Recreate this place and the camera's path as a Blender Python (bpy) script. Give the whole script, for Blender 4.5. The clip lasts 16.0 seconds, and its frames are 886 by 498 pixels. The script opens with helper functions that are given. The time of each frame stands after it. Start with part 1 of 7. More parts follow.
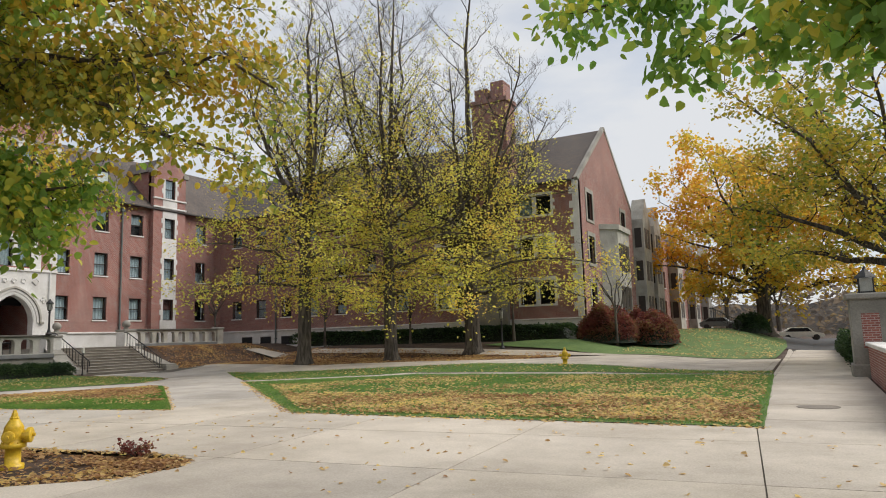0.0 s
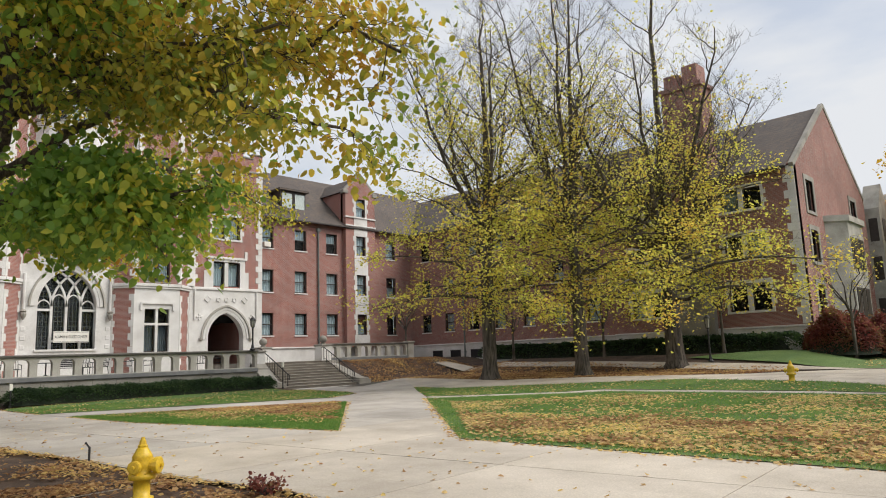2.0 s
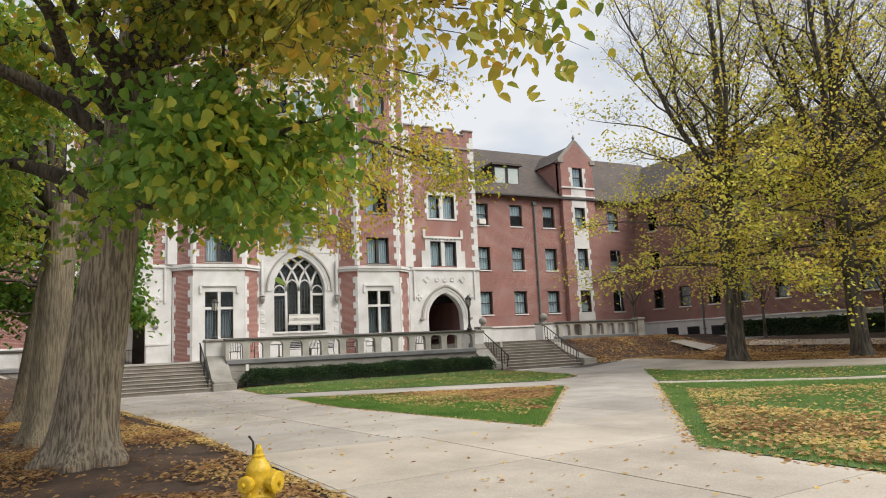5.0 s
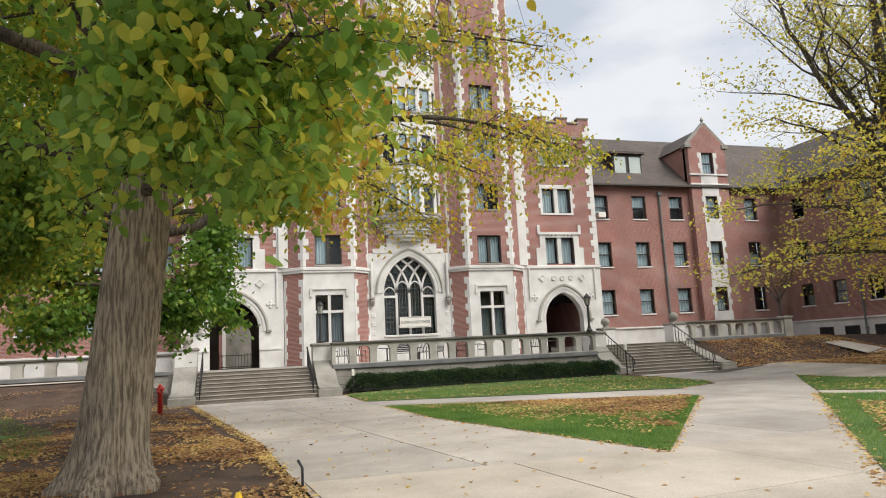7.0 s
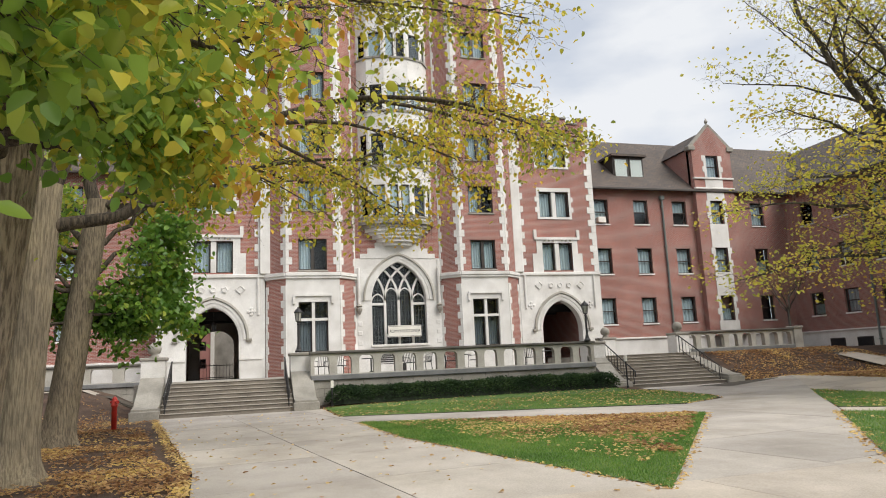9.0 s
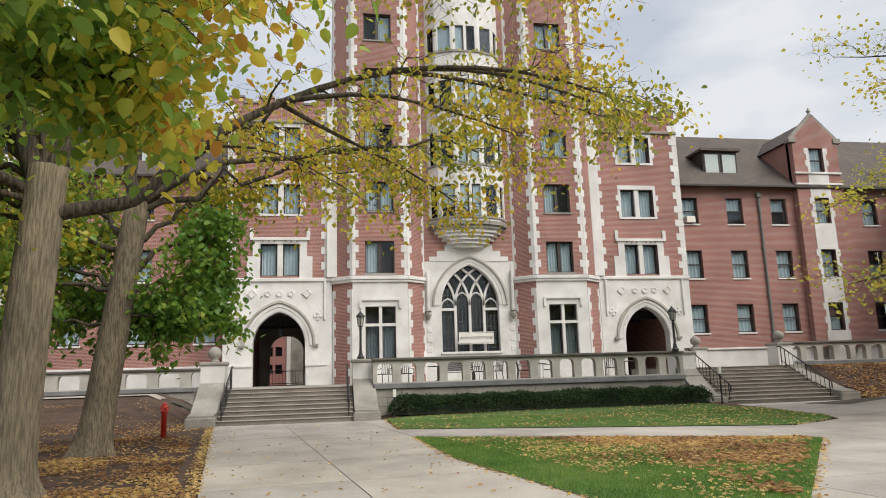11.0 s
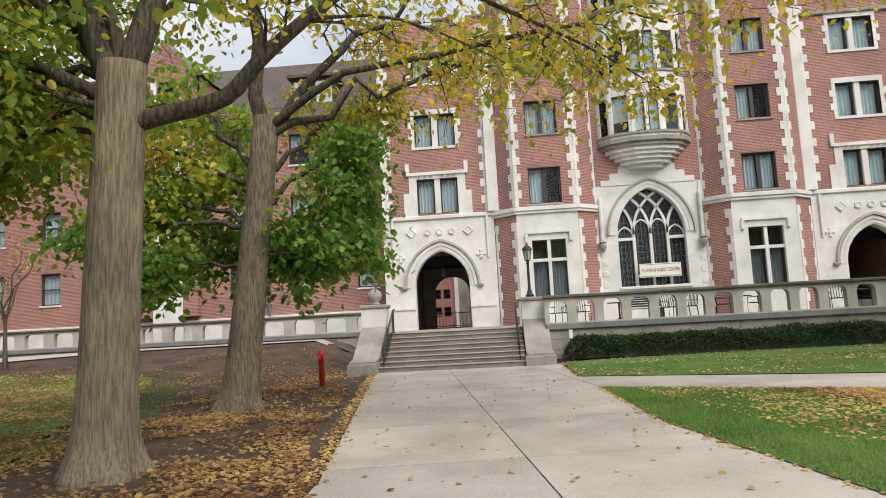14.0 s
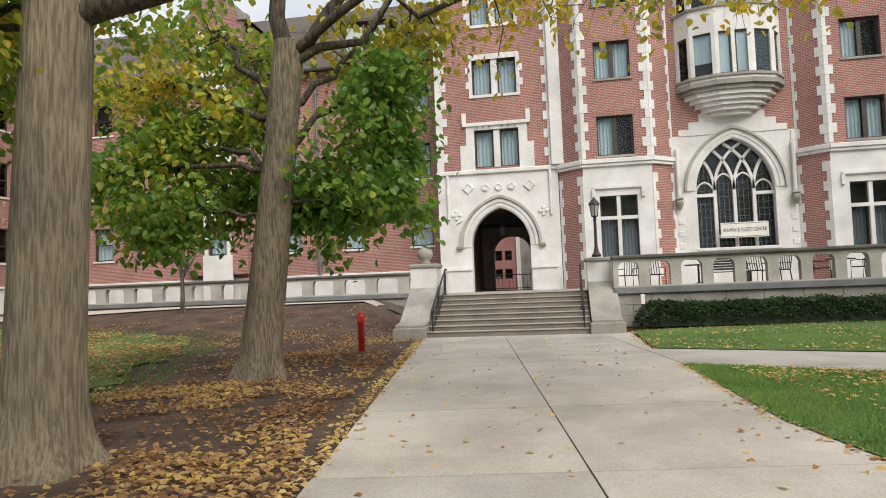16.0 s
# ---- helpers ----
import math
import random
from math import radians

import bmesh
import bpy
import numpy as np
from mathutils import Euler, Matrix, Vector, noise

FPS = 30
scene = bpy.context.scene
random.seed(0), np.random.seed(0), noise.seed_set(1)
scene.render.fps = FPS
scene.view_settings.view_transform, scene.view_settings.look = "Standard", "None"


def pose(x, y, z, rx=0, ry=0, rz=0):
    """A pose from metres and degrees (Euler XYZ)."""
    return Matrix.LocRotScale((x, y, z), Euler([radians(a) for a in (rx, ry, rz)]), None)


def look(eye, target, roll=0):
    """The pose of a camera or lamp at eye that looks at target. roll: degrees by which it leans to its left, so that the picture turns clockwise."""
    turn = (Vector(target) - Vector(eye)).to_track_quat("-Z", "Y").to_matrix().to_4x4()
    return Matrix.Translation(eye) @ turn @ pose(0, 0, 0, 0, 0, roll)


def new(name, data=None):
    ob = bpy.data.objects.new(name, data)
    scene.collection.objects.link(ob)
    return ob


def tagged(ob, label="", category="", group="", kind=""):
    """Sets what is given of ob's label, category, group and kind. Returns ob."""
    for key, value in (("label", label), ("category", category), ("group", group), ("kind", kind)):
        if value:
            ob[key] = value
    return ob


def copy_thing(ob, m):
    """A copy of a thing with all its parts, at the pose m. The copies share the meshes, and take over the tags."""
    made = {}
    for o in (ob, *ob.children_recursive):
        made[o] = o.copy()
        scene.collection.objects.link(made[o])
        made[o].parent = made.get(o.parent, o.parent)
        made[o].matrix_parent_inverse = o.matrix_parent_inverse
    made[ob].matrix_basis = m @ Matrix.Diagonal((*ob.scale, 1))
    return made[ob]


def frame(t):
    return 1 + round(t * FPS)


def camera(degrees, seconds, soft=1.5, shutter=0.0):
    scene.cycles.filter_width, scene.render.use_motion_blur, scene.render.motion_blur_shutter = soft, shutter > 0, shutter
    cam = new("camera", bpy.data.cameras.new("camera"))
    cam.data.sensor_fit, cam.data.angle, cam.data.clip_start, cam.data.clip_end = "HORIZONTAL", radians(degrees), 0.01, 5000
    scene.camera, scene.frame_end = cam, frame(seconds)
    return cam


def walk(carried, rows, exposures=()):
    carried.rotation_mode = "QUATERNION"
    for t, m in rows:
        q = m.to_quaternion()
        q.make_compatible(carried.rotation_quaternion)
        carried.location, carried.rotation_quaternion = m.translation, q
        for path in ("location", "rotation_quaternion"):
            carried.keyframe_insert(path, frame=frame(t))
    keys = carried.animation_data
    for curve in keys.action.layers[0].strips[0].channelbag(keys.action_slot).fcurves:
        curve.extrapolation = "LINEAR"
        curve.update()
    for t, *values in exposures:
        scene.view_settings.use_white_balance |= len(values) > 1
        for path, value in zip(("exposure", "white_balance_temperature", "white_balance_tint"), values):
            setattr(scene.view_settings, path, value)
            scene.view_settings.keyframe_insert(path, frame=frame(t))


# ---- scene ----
cam = camera(65.6, 16.0, 1.0)
PATH = [
    (0, (0.375, 1.776, 1.648), (-0.558, 3.527, 1.902), -1.7),
    (0.5, (0.184, 2.352, 1.631), (-0.872, 4.033, 1.875), -0.8),
    (1, (0.013, 2.881, 1.64), (-1.164, 4.477, 1.895), -0.8),
    (1.5, (-0.301, 3.463, 1.666), (-1.624, 4.936, 1.951), -0.5),
    (2, (-0.588, 3.921, 1.697), (-1.962, 5.342, 2.003), -2.1),
    (2.5, (-0.839, 4.399, 1.672), (-2.296, 5.737, 1.971), -2.6),
    (3, (-1.16, 4.839, 1.635), (-2.675, 6.117, 1.896), -2.1),
    (3.5, (-1.503, 5.229, 1.676), (-3.08, 6.432, 1.939), -2.6),
    (4, (-1.939, 5.658, 1.697), (-3.627, 6.698, 1.965), -1.9),
    (4.5, (-2.32, 5.979, 1.683), (-4.052, 6.945, 1.941), -1.4),
    (5, (-2.68, 6.292, 1.707), (-4.445, 7.192, 1.979), -2.6),
    (5.2, (-2.857, 6.446, 1.721), (-4.647, 7.295, 1.993), -2.9),
    (7.3, (-4.934, 8.019, 1.671), (-6.83, 8.583, 1.97), -2.8),
    (7.5, (-5.115, 8.155, 1.646), (-7.007, 8.731, 1.947), -3.0),
    (8, (-5.594, 8.511, 1.642), (-7.491, 9.068, 1.943), -2.5),
    (10.3, (-7.712, 9.82, 1.712), (-9.598, 10.345, 2.118), -3.4),
    (10.5, (-7.921, 9.948, 1.723), (-9.823, 10.417, 2.125), -3.0),
    (11, (-8.446, 10.16, 1.658), (-10.385, 10.489, 2.018), -1.7),
    (11.5, (-9.009, 10.26, 1.61), (-10.981, 10.412, 1.908), -2.3),
    (12, (-9.686, 10.346, 1.638), (-11.666, 10.248, 1.9), -1.8),
    (12.5, (-10.188, 10.312, 1.641), (-12.166, 10.169, 1.899), -1.4),
    (13, (-10.713, 10.363, 1.611), (-12.692, 10.234, 1.865), -2.8),
    (13.5, (-11.317, 10.369, 1.596), (-13.296, 10.202, 1.828), -2.6),
    (14, (-11.868, 10.331, 1.629), (-13.851, 10.179, 1.842), -3.1),
    (14.5, (-12.431, 10.405, 1.602), (-14.416, 10.227, 1.777), -3.1),
    (15, (-13.017, 10.402, 1.579), (-15.001, 10.199, 1.726), -2.5),
    (15.5, (-13.629, 10.442, 1.562), (-15.612, 10.221, 1.695), -3.1),
    (16, (-14.254, 10.4, 1.578), (-16.221, 10.057, 1.691), -2.2),
]
walk(cam, [(t, look(eye, target, roll)) for t, eye, target, roll in PATH],
     [(0, 0.18), (2, 0.26), (5, 0.32), (8, 0.38), (10.3, 0.32), (11, 0.26), (12, 0.36), (14, 0.36), (16, 0.38)])

# ---- light: thin bright overcast, a soft low sun behind the camera's right ----
SUN_AZ, SUN_EL = 38.0, 47.0      # degrees from +x towards +y, and above the horizon
world = bpy.data.worlds.new("overcast_sky")
scene.world = world
world.use_nodes = True
wn, wl = world.node_tree.nodes, world.node_tree.links
wn.clear()
w_out, w_bg = wn.new("ShaderNodeOutputWorld"), wn.new("ShaderNodeBackground")
w_sky = wn.new("ShaderNodeTexSky")
w_sky.sky_type, w_sky.sun_disc = "NISHITA", False
w_sky.sun_elevation, w_sky.sun_rotation = radians(SUN_EL), radians(90 - SUN_AZ)
w_co, w_map = wn.new("ShaderNodeTexCoord"), wn.new("ShaderNodeMapping")
w_map.inputs["Scale"].default_value = (1.6, 1.6, 4.5)
w_noise = wn.new("ShaderNodeTexNoise")
w_noise.inputs["Scale"].default_value, w_noise.inputs["Detail"].default_value = 2.2, 7
w_ramp = wn.new("ShaderNodeValToRGB")
w_ramp.color_ramp.elements[0].position, w_ramp.color_ramp.elements[1].position = 0.36, 0.58
w_ramp.color_ramp.elements[0].color, w_ramp.color_ramp.elements[1].color = (0.6, 0.6, 0.6, 1), (1, 1, 1, 1)
w_mix = wn.new("ShaderNodeMixRGB")
w_mix.inputs["Color2"].default_value = (5.9, 6.05, 6.3, 1)
wl.new(w_co.outputs["Generated"], w_map.inputs["Vector"])
wl.new(w_map.outputs["Vector"], w_noise.inputs["Vector"])
wl.new(w_noise.outputs["Fac"], w_ramp.inputs["Fac"])
wl.new(w_ramp.outputs["Color"], w_mix.inputs["Fac"])
wl.new(w_sky.outputs["Color"], w_mix.inputs["Color1"])
wl.new(w_mix.outputs["Color"], w_bg.inputs["Color"])
w_bg.inputs["Strength"].default_value = 0.112
wl.new(w_bg.outputs["Background"], w_out.inputs["Surface"])
sun = new("sun", bpy.data.lights.new("sun", "SUN"))
sun.data.energy, sun.data.angle, sun.data.color = 3.1, radians(45), (1.0, 0.945, 0.87)
sx, sy, sz = math.cos(radians(SUN_EL)) * math.cos(radians(SUN_AZ)), math.cos(radians(SUN_EL)) * math.sin(radians(SUN_AZ)), math.sin(radians(SUN_EL))
sun.matrix_world = look((60 * sx, 60 * sy, 60 * sz), (0, 0, 0))


# ---- materials ----
def blank(name):
    m = bpy.data.materials.new(name)
    m.use_nodes = True
    return m, m.node_tree.nodes, m.node_tree.links, m.node_tree.nodes["Principled BSDF"]


def noise_node(n, l, scale, detail=5, squash=(1, 1, 1), rough=0.55):
    geo, mp, tex = n.new("ShaderNodeNewGeometry"), n.new("ShaderNodeMapping"), n.new("ShaderNodeTexNoise")
    mp.inputs["Scale"].default_value = squash
    tex.inputs["Scale"].default_value, tex.inputs["Detail"].default_value, tex.inputs["Roughness"].default_value = scale, detail, rough
    l.new(geo.outputs["Position"], mp.inputs["Vector"])
    l.new(mp.outputs["Vector"], tex.inputs["Vector"])
    return tex


def ramp_node(n, l, source, stops):
    r = n.new("ShaderNodeValToRGB")
    while len(r.color_ramp.elements) < len(stops):
        r.color_ramp.elements.new(0.5)
    for e, (at, c) in zip(r.color_ramp.elements, stops):
        e.position, e.color = at, (*c, 1)
    l.new(source, r.inputs["Fac"])
    return r


def mix_node(n, l, a, b, fac, how="MIX"):
    x = n.new("ShaderNodeMixRGB")
    x.blend_type = how
    for key, v in (("Color1", a), ("Color2", b), ("Fac", fac)):
        if hasattr(v, "links"):
            l.new(v, x.inputs[key])
        else:
            x.inputs[key].default_value = v if key == "Fac" else (*v, 1)
    return x.outputs["Color"]


def bump_node(n, l, bsdf, height, strength, distance):
    b = n.new("ShaderNodeBump")
    b.inputs["Strength"].default_value, b.inputs["Distance"].default_value = strength, distance
    l.new(height, b.inputs["Height"])
    l.new(b.outputs["Normal"], bsdf.inputs["Normal"])


def plain(name, c1, c2, scale=6.0, rough=0.8, bump=0.3, fine=60.0, metal=0.0, depth=0.004, squash=(1, 1, 1)):
    """Two-scale mottled surface: stains at scale, grain at fine."""
    m, n, l, b = blank(name)
    big, small = noise_node(n, l, scale, 6, squash), noise_node(n, l, fine, 4, squash)
    col = ramp_node(n, l, big.outputs["Fac"], [(0.3, c1), (0.7, c2)]).outputs["Color"]
    grain = ramp_node(n, l, small.outputs["Fac"], [(0.3, (0.82, 0.82, 0.82)), (0.7, (1.1, 1.1, 1.1))]).outputs["Color"]
    l.new(mix_node(n, l, col, grain, 1.0, "MULTIPLY"), b.inputs["Base Color"])
    b.inputs["Roughness"].default_value, b.inputs["Metallic"].default_value = rough, metal
    bump_node(n, l, b, small.outputs["Fac"], bump, depth)
    return m


def brick_mat(name, c1, c2, mortar, w=0.215, h=0.075, gap=0.009, rough=0.9):
    m, n, l, b = blank(name)
    uv, tex = n.new("ShaderNodeTexCoord"), n.new("ShaderNodeTexBrick")
    tex.inputs["Scale"].default_value, tex.inputs["Brick Width"].default_value = 1.0, w
    tex.inputs["Row Height"].default_value, tex.inputs["Mortar Size"].default_value = h, gap
    tex.inputs["Mortar Smooth"].default_value, tex.inputs["Bias"].default_value = 0.3, -0.1
    for key, c in (("Color1", c1), ("Color2", c2), ("Mortar", mortar)):
        tex.inputs[key].default_value = (*c, 1)
    l.new(uv.outputs["UV"], tex.inputs["Vector"])
    big = noise_node(n, l, 0.5, 6)
    tone = ramp_node(n, l, big.outputs["Fac"], [(0.3, (0.8, 0.78, 0.78)), (0.7, (1.12, 1.08, 1.05))]).outputs["Color"]
    l.new(mix_node(n, l, tex.outputs["Color"], tone, 1.0, "MULTIPLY"), b.inputs["Base Color"])
    b.inputs["Roughness"].default_value = rough
    inv = n.new("ShaderNodeMath")
    inv.operation = "SUBTRACT"
    inv.inputs[0].default_value = 1.0
    l.new(tex.outputs["Fac"], inv.inputs[1])
    bump_node(n, l, b, inv.outputs["Value"], 0.6, 0.008)
    return m


def leaf_mat(name, stops, rough=0.55, patch=0.35):
    """Leaf blades: each blade takes its own tint, drifting through the crown, and lets some light through."""
    m, n, l, b = blank(name)
    geo = n.new("ShaderNodeNewGeometry")
    big = noise_node(n, l, patch, 3)
    add = n.new("ShaderNodeMath")
    add.operation = "MULTIPLY_ADD"
    l.new(big.outputs["Fac"], add.inputs[0])
    add.inputs[1].default_value = 1.5
    sh = n.new("ShaderNodeMath")
    sh.operation = "MULTIPLY_ADD"
    l.new(geo.outputs["Random Per Island"], sh.inputs[0])
    sh.inputs[1].default_value, sh.inputs[2].default_value = 0.55, -0.53
    l.new(sh.outputs["Value"], add.inputs[2])
    col = ramp_node(n, l, add.outputs["Value"], stops).outputs["Color"]
    l.new(col, b.inputs["Base Color"])
    b.inputs["Roughness"].default_value = rough
    tr, mx = n.new("ShaderNodeBsdfTranslucent"), n.new("ShaderNodeMixShader")
    l.new(col, tr.inputs["Color"])
    mx.inputs["Fac"].default_value = 0.55
    l.new(b.outputs["BSDF"], mx.inputs[1])
    l.new(tr.outputs["BSDF"], mx.inputs[2])
    l.new(mx.outputs["Shader"], n["Material Output"].inputs["Surface"])
    return m


def bark_mat(name, c1, c2, scale=9.0, relief=0.05, stretch=0.13):
    m, n, l, b = blank(name)
    ridges = noise_node(n, l, scale, 7, (1.0, 1.0, stretch), 0.6)
    lichen = noise_node(n, l, 1.3, 5)
    col = ramp_node(n, l, ridges.outputs["Fac"], [(0.40, c1), (0.58, c2)]).outputs["Color"]
    tone = ramp_node(n, l, lichen.outputs["Fac"], [(0.35, (0.8, 0.8, 0.78)), (0.7, (1.15, 1.15, 1.05))]).outputs["Color"]
    l.new(mix_node(n, l, col, tone, 1.0, "MULTIPLY"), b.inputs["Base Color"])
    b.inputs["Roughness"].default_value = 0.95
    bump_node(n, l, b, ridges.outputs["Fac"], 1.0, relief)
    return m


def glass_mat(name, tint=(0.85, 0.9, 0.92)):
    m, n, l, b = blank(name)
    gl, tr, mx, fr = n.new("ShaderNodeBsdfGlossy"), n.new("ShaderNodeBsdfTransparent"), n.new("ShaderNodeMixShader"), n.new("ShaderNodeFresnel")
    gl.inputs["Roughness"].default_value = 0.03
    tr.inputs["Color"].default_value = (*tint, 1)
    fr.inputs["IOR"].default_value = 1.4
    l.new(fr.outputs["Fac"], mx.inputs["Fac"])
    l.new(tr.outputs["BSDF"], mx.inputs[1])
    l.new(gl.outputs["BSDF"], mx.inputs[2])
    l.new(mx.outputs["Shader"], n["Material Output"].inputs["Surface"])
    return m


BRICK = brick_mat("red_brick", (0.33, 0.118, 0.09), (0.22, 0.075, 0.062), (0.44, 0.37, 0.34), gap=0.012)
BRICK_OLD = brick_mat("brown_brick", (0.31, 0.13, 0.105), (0.21, 0.085, 0.073), (0.38, 0.32, 0.29), gap=0.011)
STONE = plain("limestone", (0.58, 0.565, 0.54), (0.78, 0.77, 0.75), 0.9, 0.85, 0.25, 25)
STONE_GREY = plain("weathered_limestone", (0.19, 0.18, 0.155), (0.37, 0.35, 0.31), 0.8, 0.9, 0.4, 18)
STONE_MID = plain("terrace_limestone", (0.30, 0.285, 0.25), (0.50, 0.48, 0.43), 1.1, 0.88, 0.35, 20)
COPING = plain("dark_weathered_coping", (0.06, 0.057, 0.05), (0.15, 0.142, 0.125), 0.9, 0.9, 0.4, 18)
LEDGE = plain("blue_grey_ledge_stone", (0.13, 0.135, 0.138), (0.23, 0.232, 0.228), 1.2, 0.88, 0.3, 22)
ROOF = brick_mat("roof_slate", (0.085, 0.075, 0.07), (0.13, 0.10, 0.08), (0.03, 0.028, 0.026), 0.28, 0.17, 0.012, 0.8)
CONCRETE = plain("concrete", (0.42, 0.375, 0.32), (0.56, 0.505, 0.435), 0.55, 0.9, 0.35, 45)
# Greyer concrete, with some of the trees' shade mixed into its colour.
CONCRETE_GREY_SHADE = plain("grey_tree_shade_concrete", (0.37, 0.34, 0.305), (0.50, 0.465, 0.42), 0.55, 0.9, 0.35, 45)



def slab_tone(m):
    """Each slab a little lighter or darker than the next, with broad water stains."""
    n, l = m.node_tree.nodes, m.node_tree.links
    b = n["Principled BSDF"]
    src = b.inputs["Base Color"].links[0].from_socket
    info = n.new("ShaderNodeObjectInfo")
    t = ramp_node(n, l, info.outputs["Random"], [(0.0, (0.88, 0.88, 0.89)), (1.0, (1.08, 1.07, 1.05))]).outputs["Color"]
    stain = noise_node(n, l, 0.23, 7, rough=0.7)
    st = ramp_node(n, l, stain.outputs["Fac"], [(0.36, (0.74, 0.73, 0.71)), (0.55, (1.0, 1.0, 1.0))]).outputs["Color"]
    l.new(mix_node(n, l, mix_node(n, l, src, t, 1.0, "MULTIPLY"), st, 1.0, "MULTIPLY"), b.inputs["Base Color"])


slab_tone(CONCRETE)
slab_tone(CONCRETE_GREY_SHADE)
# Darker than the treads: the shade on the risers is in this colour.
STEP = plain("riser_shade_stone", (0.15, 0.13, 0.11), (0.27, 0.24, 0.20), 1.1, 0.9, 0.35, 30)
JOINT = plain("joint_dirt", (0.05, 0.045, 0.035), (0.11, 0.095, 0.075), 3, 0.95)
MULCH = plain("mulch_soil", (0.035, 0.022, 0.016), (0.115, 0.072, 0.048), 1.3, 0.95, 0.9, 22, 0, 0.03)
TURF = plain("turf", (0.07, 0.13, 0.033), (0.12, 0.19, 0.05), 0.8, 0.9, 0.9, 40, 0, 0.03)
ASPHALT = plain("asphalt", (0.045, 0.045, 0.047), (0.06, 0.06, 0.062), 1.0, 0.9, 0.5, 80)
FRAME = plain("bronze_frame", (0.03, 0.024, 0.02), (0.05, 0.04, 0.034), 4, 0.5, 0.1)
IRON = plain("black_iron", (0.012, 0.012, 0.013), (0.03, 0.03, 0.032), 8, 0.5, 0.2)
LEAD = plain("lead_grey", (0.10, 0.12, 0.12), (0.17, 0.19, 0.18), 3, 0.6, 0.1)
GLASS = glass_mat("window_glass")
BLIND = plain("pale_curtain", (0.40, 0.47, 0.50), (0.58, 0.64, 0.66), 1.4, 0.9, 0.4, 12, 0, 0.02, (6, 6, 0.3))
SHADE = plain("grey_shade", (0.13, 0.15, 0.16), (0.19, 0.21, 0.22), 1.0, 0.9)
# Near-black: the gloom of unlit interiors is put into the colour.
DARK = plain("unlit_black", (0.012, 0.012, 0.014), (0.025, 0.024, 0.026), 1.5, 0.95)
PINK = plain("far_pink_wall", (0.34, 0.16, 0.14), (0.42, 0.21, 0.18), 1.0, 0.9)
YELLOW = plain("yellow_paint", (0.62, 0.40, 0.02), (0.72, 0.48, 0.035), 5, 0.42, 0.25, 35)
RED = plain("red_paint", (0.50, 0.025, 0.02), (0.58, 0.05, 0.035), 4, 0.45, 0.2)
WHITE = plain("white_paint", (0.72, 0.70, 0.64), (0.80, 0.78, 0.72), 3, 0.6, 0.1)
BLACK = plain("black_ink", (0.02, 0.02, 0.02), (0.03, 0.03, 0.03), 3, 0.7, 0.1)
BARK = bark_mat("linden_bark", (0.15, 0.12, 0.09), (0.40, 0.335, 0.258), 26.0, 0.06, 0.12)
BARK_BROWN = bark_mat("brown_linden_bark", (0.11, 0.088, 0.065), (0.25, 0.205, 0.15), 34.0, 0.035, 0.11)
BARK_FINE = bark_mat("young_linden_bark", (0.155, 0.128, 0.094), (0.29, 0.243, 0.178), 34.0, 0.03, 0.1)
BARK_DARK = bark_mat("elm_bark", (0.04, 0.034, 0.03), (0.13, 0.11, 0.095))
LEAF_GREEN = leaf_mat("linden_leaf", [(0.2, (0.17, 0.32, 0.055)), (0.5, (0.31, 0.45, 0.07)), (0.66, (0.52, 0.54, 0.075)), (0.82, (0.76, 0.63, 0.08)), (0.95, (0.56, 0.28, 0.05))], 0.42)
LEAF_GOLD = leaf_mat("golden_linden_leaf", [(0.15, (0.17, 0.24, 0.036)), (0.4, (0.35, 0.34, 0.045)), (0.62, (0.54, 0.43, 0.055)), (0.85, (0.58, 0.34, 0.048))], 0.45)
LEAF_DARK = leaf_mat("shaded_green_leaf", [(0.2, (0.12, 0.25, 0.045)), (0.55, (0.22, 0.38, 0.06)), (0.78, (0.42, 0.48, 0.07)), (0.95, (0.64, 0.55, 0.07))], 0.42)
LEAF_YELLOW = leaf_mat("turning_leaf", [(0.2, (0.24, 0.29, 0.042)), (0.42, (0.46, 0.44, 0.056)), (0.62, (0.68, 0.57, 0.066)), (0.85, (0.70, 0.45, 0.05))])
LEAF_ELM = leaf_mat("elm_leaf", [(0.2, (0.52, 0.54, 0.10)), (0.45, (0.74, 0.69, 0.12)), (0.65, (0.84, 0.72, 0.13)), (0.9, (0.74, 0.48, 0.09))])
LEAF_ORANGE = leaf_mat("orange_leaf", [(0.2, (0.52, 0.46, 0.07)), (0.45, (0.74, 0.53, 0.07)), (0.65, (0.80, 0.48, 0.05)), (0.9, (0.72, 0.34, 0.04))], 0.55, 0.12)
LEAF_RUST = leaf_mat("rust_leaf", [(0.2, (0.15, 0.04, 0.035)), (0.5, (0.25, 0.075, 0.055)), (0.8, (0.2, 0.13, 0.05))], 0.6, 0.8)
LEAF_FAR = leaf_mat("far_leaf", [(0.2, (0.16, 0.14, 0.12)), (0.5, (0.25, 0.20, 0.15)), (0.8, (0.32, 0.24, 0.13))], 0.9, 0.05)
# Pale greyish brown: the haze of distance is mixed into the colour.
FAR_HAZE_WOOD = plain("far_haze_wood", (0.20, 0.19, 0.18), (0.34, 0.30, 0.26), 0.25, 0.95, 0.9, 1.5, 0, 0.5)
HEDGE_LEAF = leaf_mat("yew_leaf", [(0.2, (0.02, 0.045, 0.017)), (0.6, (0.045, 0.085, 0.03)), (0.9, (0.08, 0.13, 0.042))], 0.6, 1.2)
